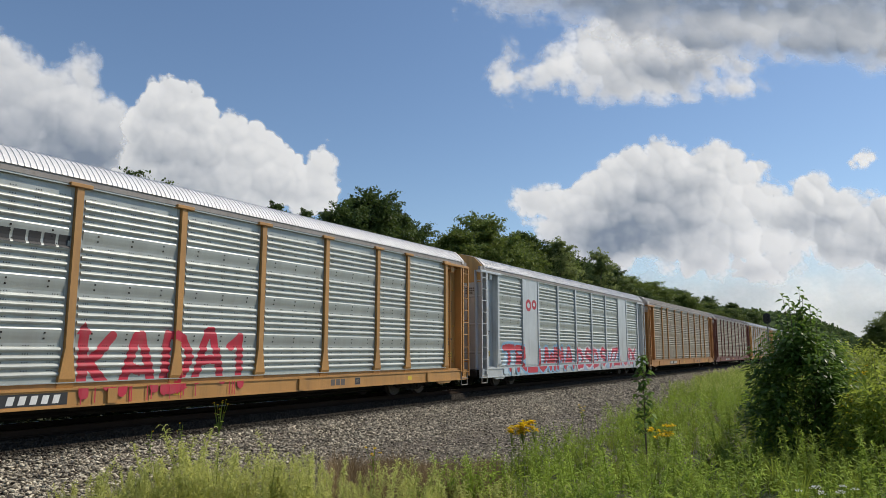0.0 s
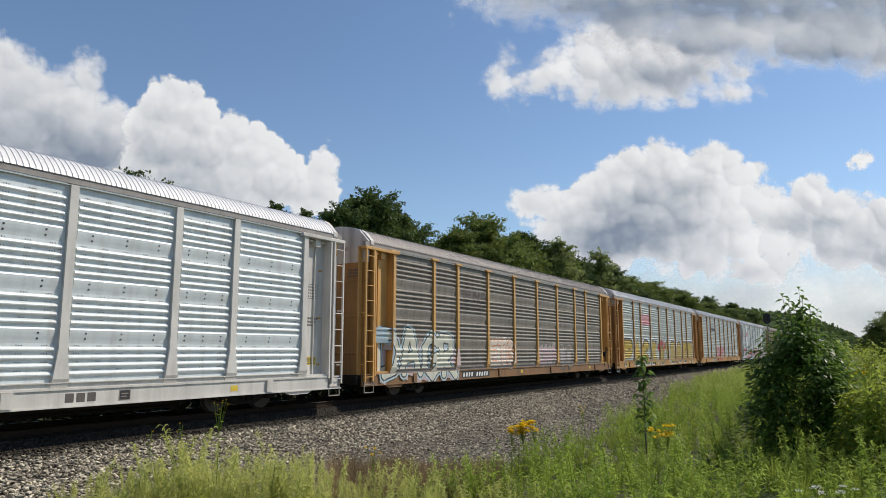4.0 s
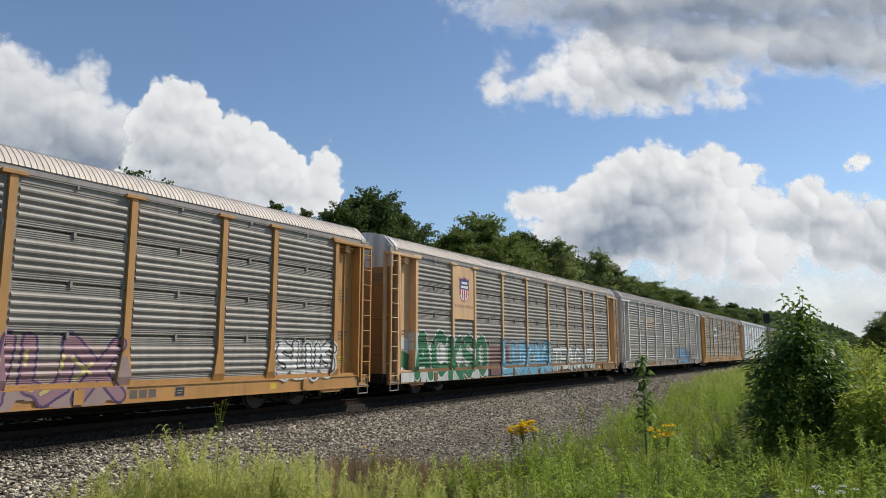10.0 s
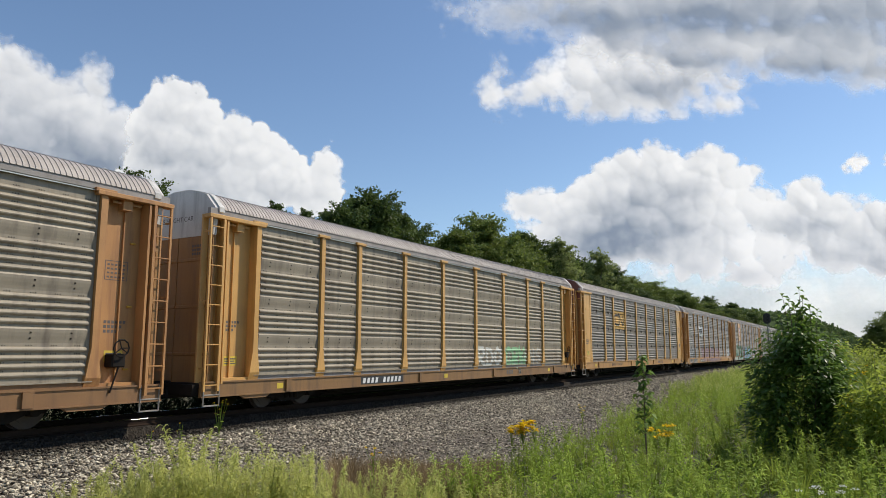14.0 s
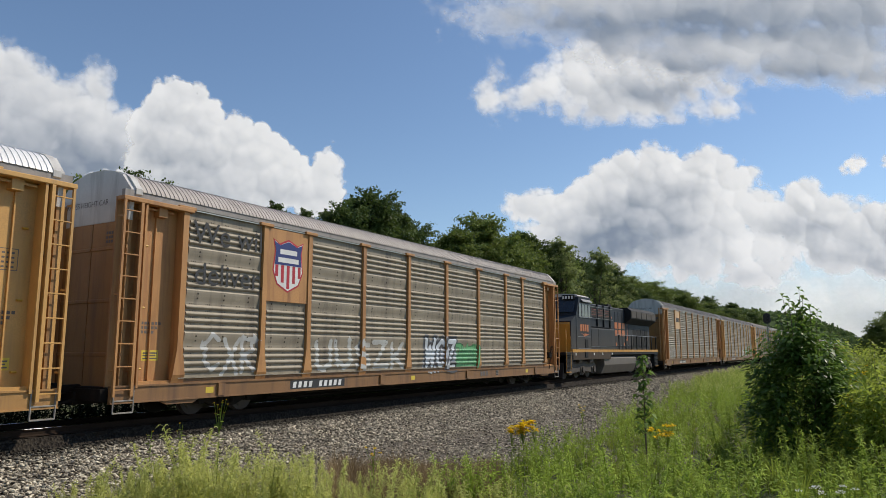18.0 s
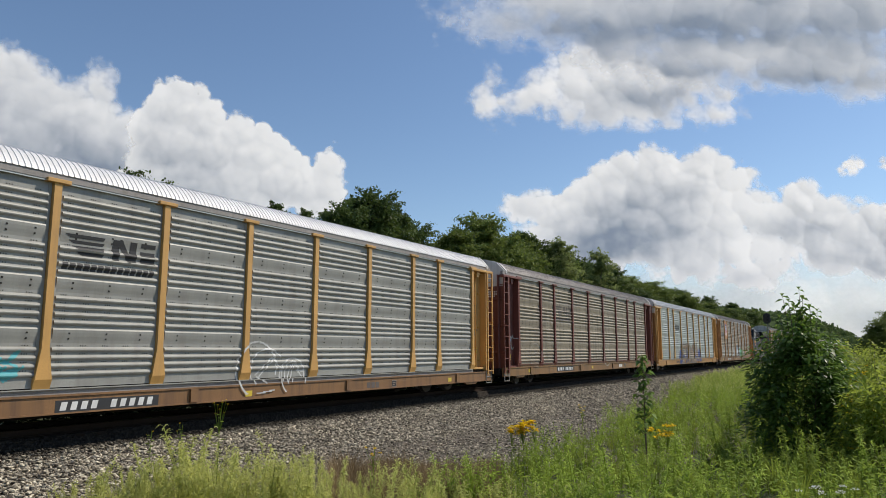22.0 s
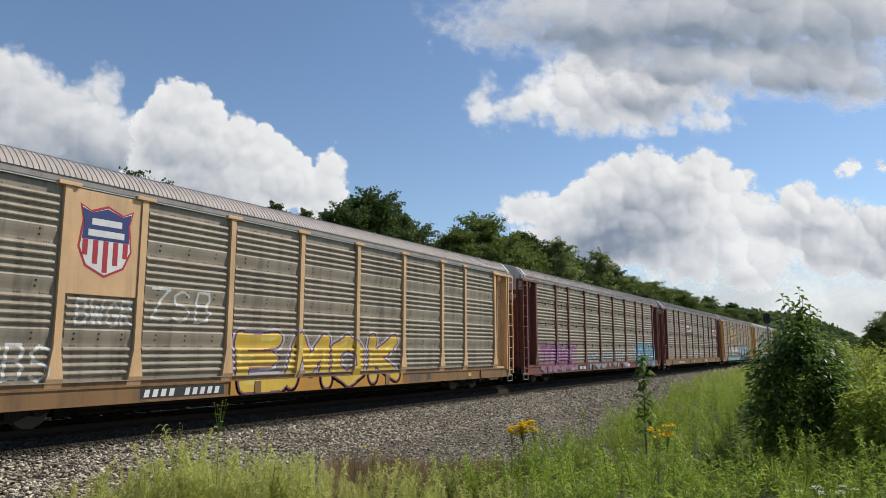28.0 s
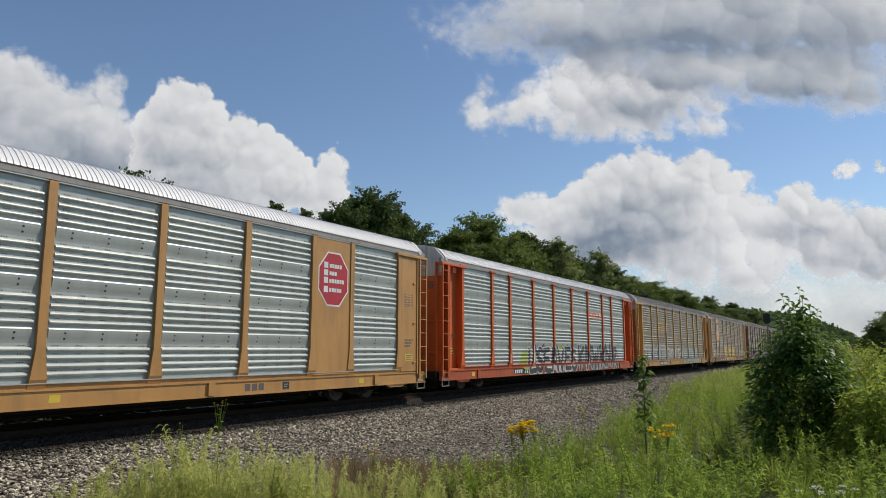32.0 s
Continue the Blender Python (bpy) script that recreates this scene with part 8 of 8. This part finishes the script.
    # hoods
    low = box("equipment_cabinet", -5.3, -0.3, -1.48, 1.48, 1.6, 2.95, LOCO_BLUE)
    for a, b in ((-5.25, -3.9), (-3.85, -0.4)):
        box("cabinet_door", a + 0.04, b, -1.495, -1.47, 1.95, 2.9, LOCO_BLUE, 0.01, low)
    for x0, x1, z in ((-7.7, -5.4, 2.42), (-7.7, -5.4, 1.80), (-5.25, -0.4, 1.9)):
        part("batten", Shape().box(x0, x1, -1.508 if x1 < -5.3 else -1.5, -1.47, z, z + 0.03).mesh("batten", LOCO_GREY), loco)
    for y in (-1.46, 1.42):
        part("stair_side", Shape().prism([(-9.3, 1.6), (-8.75, 1.6), (-9.2, 0.28), (-9.75, 0.28)], "y", y, y + 0.04).mesh("stair_side", LOCO_BLUE), loco)
    hood = box("engine_hood", -5.3, 4.0, -0.95, 0.95, 1.6, 4.35, LOCO_BLUE, 0.05)
    top = box("blower_housing", -5.25, -0.4, -1.3, 1.3, 3.0, 4.3, LOCO_BLUE, 0.04)
    for k in range(3):
        x = -4.7 + k * 1.35
        g = box("intake_grille", x, x + 1.0, -1.33, -1.29, 3.55, 4.05, LOCO_BLACK, 0.01, top)
        for r in range(6):
            part("slat", Shape().box(x + 0.04, x + 0.96, -1.345, -1.33, 3.6 + r * 0.075, 3.64 + r * 0.075).mesh("slat", BROWN if r % 2 else LOCO_FRAME), g)
        part("grille_frame", Shape().box(x - 0.03, x, -1.35, -1.29, 3.52, 4.08).box(x + 1.0, x + 1.03, -1.35, -1.29, 3.52, 4.08).mesh("grille_frame", LOCO_GREY), g)
        box("rib", x + 1.08, x + 1.18, -1.40, -1.29, 3.05, 4.3, LOCO_BLACK, 0.02, top)
    for k in range(5):
        x = -0.2 + k * 0.84
        d = box("hood_door", x + 0.03, x + 0.80, -0.985, -0.94, 1.75, 4.1, LOCO_BLUE, 0.012, hood)
        part("door_latch", Shape().box(x + 0.62, x + 0.72, -1.0, -0.985, 2.0, 2.06).mesh("door_latch", LOCO_GREY), d)
    blocks = [[rect(-0.1, 0.0, 2.35, 3.75), rect(0.0, 0.22, 3.65, 3.75), rect(0.0, 0.22, 2.35, 2.45)], [rect(3.6, 3.7, 2.35, 3.75), rect(3.4, 3.6, 3.65, 3.75), rect(3.4, 3.6, 2.35, 2.45)]]
    for x in (0.5, 1.42, 2.34):
        blocks.append([[(x, 2.62), (x + 0.66, 2.62), (x + 0.69, 2.98), (x + 0.03, 2.98)], [(x + 0.035, 3.06), (x + 0.695, 3.06), (x + 0.73, 3.44), (x + 0.065, 3.44)]])
    blocks += [[rect(x, x + 0.25, 1.98, 2.2)] for x in (0.35, 0.75, 2.7, 3.1)]
    for polys in blocks:
        tagged(flat_marks("sign_block", polys, -0.99, LOCO_ORANGE, hood, "orange block of the railway sign"), kind="stuff")
    rad = box("radiator_hood", 4.0, 10.1, -0.98, 0.98, 1.6, 3.6, LOCO_BLUE, 0.03)
    flare = Shape().prism([(-0.98, 3.4), (-1.48, 3.75), (-1.50, 4.25), (-1.2, 4.45), (1.2, 4.45), (1.50, 4.25), (1.48, 3.75), (0.98, 3.4)], "x", 3.1, 10.35)
    flare = part("radiator_wing", flare.mesh("radiator_wing", LOCO_BLACK), loco, label="flared black radiator wings")
    for k in range(5):
        x = 3.2 + k * 1.42
        box("radiator_grille", x, x + 1.28, -1.515, -1.475, 3.80, 4.22, LOCO_FRAME, 0.01, flare)
    for k in range(4):
        x = 5.2 + k * 1.1
        box("hood_grille", x, x + 0.85, -1.0, -0.97, 2.0, 3.1, LOCO_BLACK, 0.01, rad)
    part("exhaust_stack", Shape().box(1.2, 2.0, -0.35, 0.35, 4.3, 4.6, 0.03).mesh("exhaust_stack", LOCO_BLACK), loco)
    # tank, steps, rails
    tank = Shape().prism([(-1.42, 0.75), (-1.42, 1.18), (-1.3, 1.3), (1.3, 1.3), (1.42, 1.18), (1.42, 0.75), (1.15, 0.18), (-1.15, 0.18)], "x", -2.56, 4.3)
    part("fuel_tank", tank.mesh("fuel_tank", FUEL_GREY), loco, label="long dusty grey fuel tank")
    for x0, x1 in ((-10.45, -9.35), (9.6, 10.6)):
        st = box("stairwell", x0, x1, -1.45, -1.0, 0.42, 1.5, LOCO_BLACK)
        for k in range(4):
            part("step", Shape().box(x0 + 0.05, x1 - 0.05, -1.52, -1.2, 0.42 + k * 0.3, 0.46 + k * 0.3).mesh("step", LOCO_YELLOW if k == 0 else LOCO_BLACK), st)
        box("end_plate", x0 if x0 < 0 else x1 - 0.1, x0 + 0.1 if x0 < 0 else x1, -1.45, 1.45, 0.45, 1.45, LOCO_BLACK)
    part("plough", Shape().prism([(-10.5, 0.2), (-10.85, 0.15), (-10.5, 1.0)], "y", -1.35, 1.35).mesh("plough", LOCO_BLACK), loco)
    for x in (-10.4, -9.35):
        part("hand_rail", Shape().tube((x, -1.5, 0.6), (x, -1.5, 2.3), 0.02).tube((x, -1.5, 2.3), (x + 0.7, -1.5 + 0.2, 2.75), 0.02).mesh("hand_rail", LOCO_YELLOW), loco)
    rail = Shape().tube((-0.2, -1.47, 2.65), (10.4, -1.47, 2.65), 0.022)
    rail = part("walkway_rail", rail.mesh("walkway_rail", LOCO_GREY), loco)
    for k in range(8):
        x = 0.2 + k * 1.42
        part("stanchion", Shape().box(x - 0.05, x + 0.05, -1.5, -1.44, 1.6, 2.66).mesh("stanchion", LOCO_BLACK), rail)
    part("roof_rail", Shape().tube((-5.2, -1.38, 4.12), (-0.4, -1.38, 4.12), 0.018).tube((-5.2, -1.38, 3.5), (-0.4, -1.38, 3.5), 0.018).mesh("roof_rail", LOCO_GREY), loco)
    for end, cx in ((0, -6.4), (1, 7.5)):
        fr = Shape()
        for y in (-1.12, 1.12):
            fr.prism([(-2.6, 0.75), (-2.2, 1.02), (2.2, 1.02), (2.6, 0.75), (2.5, 0.35), (2.05, 0.22), (1.6, 0.35), (0.5, 0.42), (0.3, 0.22), (-0.3, 0.22), (-0.5, 0.42), (-1.6, 0.35), (-2.05, 0.22), (-2.5, 0.35)], "y", y - 0.1, y + 0.1)
            for x in (-2.05, 0, 2.05):
                fr.tube((x, y - 0.24, 0.53), (x, y + 0.1, 0.53), 0.2, 12)
                fr.box(x - 0.34, x + 0.34, y - 0.16, y + 0.05, 0.3, 0.72, 0.05)
            fr.tube((-1.0, y - 0.2, 1.05), (-0.4, y - 0.2, 1.05), 0.12, 10)
            fr.tube((1.0, y - 0.2, 1.05), (1.6, y - 0.2, 1.05), 0.12, 10)
        truck = part("truck", fr.mesh("truck", LOCO_FRAME), loco, pose(cx, 0, 0))
        wh = Shape()
        for y in (-0.755, 0.755):
            wh.tube((0, y - 0.07, 0), (0, y + 0.07, 0), 0.53, 26)
        wh.tube((0, -0.9, 0), (0, 0.9, 0), 0.1, 10)
        me = wh.mesh("wheelset", TREAD)
        for x in (-2.05, 0, 2.05):
            part("wheelset", me, truck, pose(x, 0, 0.53))
    part("coupler", Shape().box(10.6, 11.3, -0.12, 0.12, 0.66, 0.9, 0.03).mesh("coupler", LOCO_BLACK), loco)
    part("coupler", Shape().box(-11.3, -10.5, -0.12, 0.12, 0.66, 0.9, 0.03).mesh("coupler", LOCO_BLACK), loco)
    # everything above the deck stands a little taller, the nose is short and the tail long
    for ob in loco.children_recursive:
        if ob.name.startswith(("truck", "wheelset")):
            continue
        for v in ob.data.vertices:
            if v.co.z > 1.77:
                v.co.z = 1.77 + (v.co.z - 1.77) * 1.18
            if v.co.x < -8.0:
                v.co.x = -8.0 + (v.co.x + 8.0) * 0.72
            elif v.co.x > -0.5:
                v.co.x += 0.75 * min(1.0, v.co.x + 0.5)
    return loco


coupled(locomotive(), 316.9)


def motions():
    """All that moves: the cars roll along the line, a little faster towards the end, the clouds drift."""
    for car, offset in TRAIN:
        rows = []
        for t in (0, 4, 8, 12, 16, 20, 24, 28, 32):
            rows.append((t, pose(12.65 + SPEED * t + GAIN * (t - 16) ** 2 - offset, TRACK_Y, 0)))
        walk(car, rows)
    for ob, (dx, dy) in CLOUDS:
        rows = []
        for t in (0, 16, 32):
            f = t / 32.0
            rows.append((t, VIEW @ Matrix.Translation((dx * f * SKY_SCALE, -dy * f * SKY_SCALE, -CLOUD_FAR))))
        walk(ob, rows)


motions()
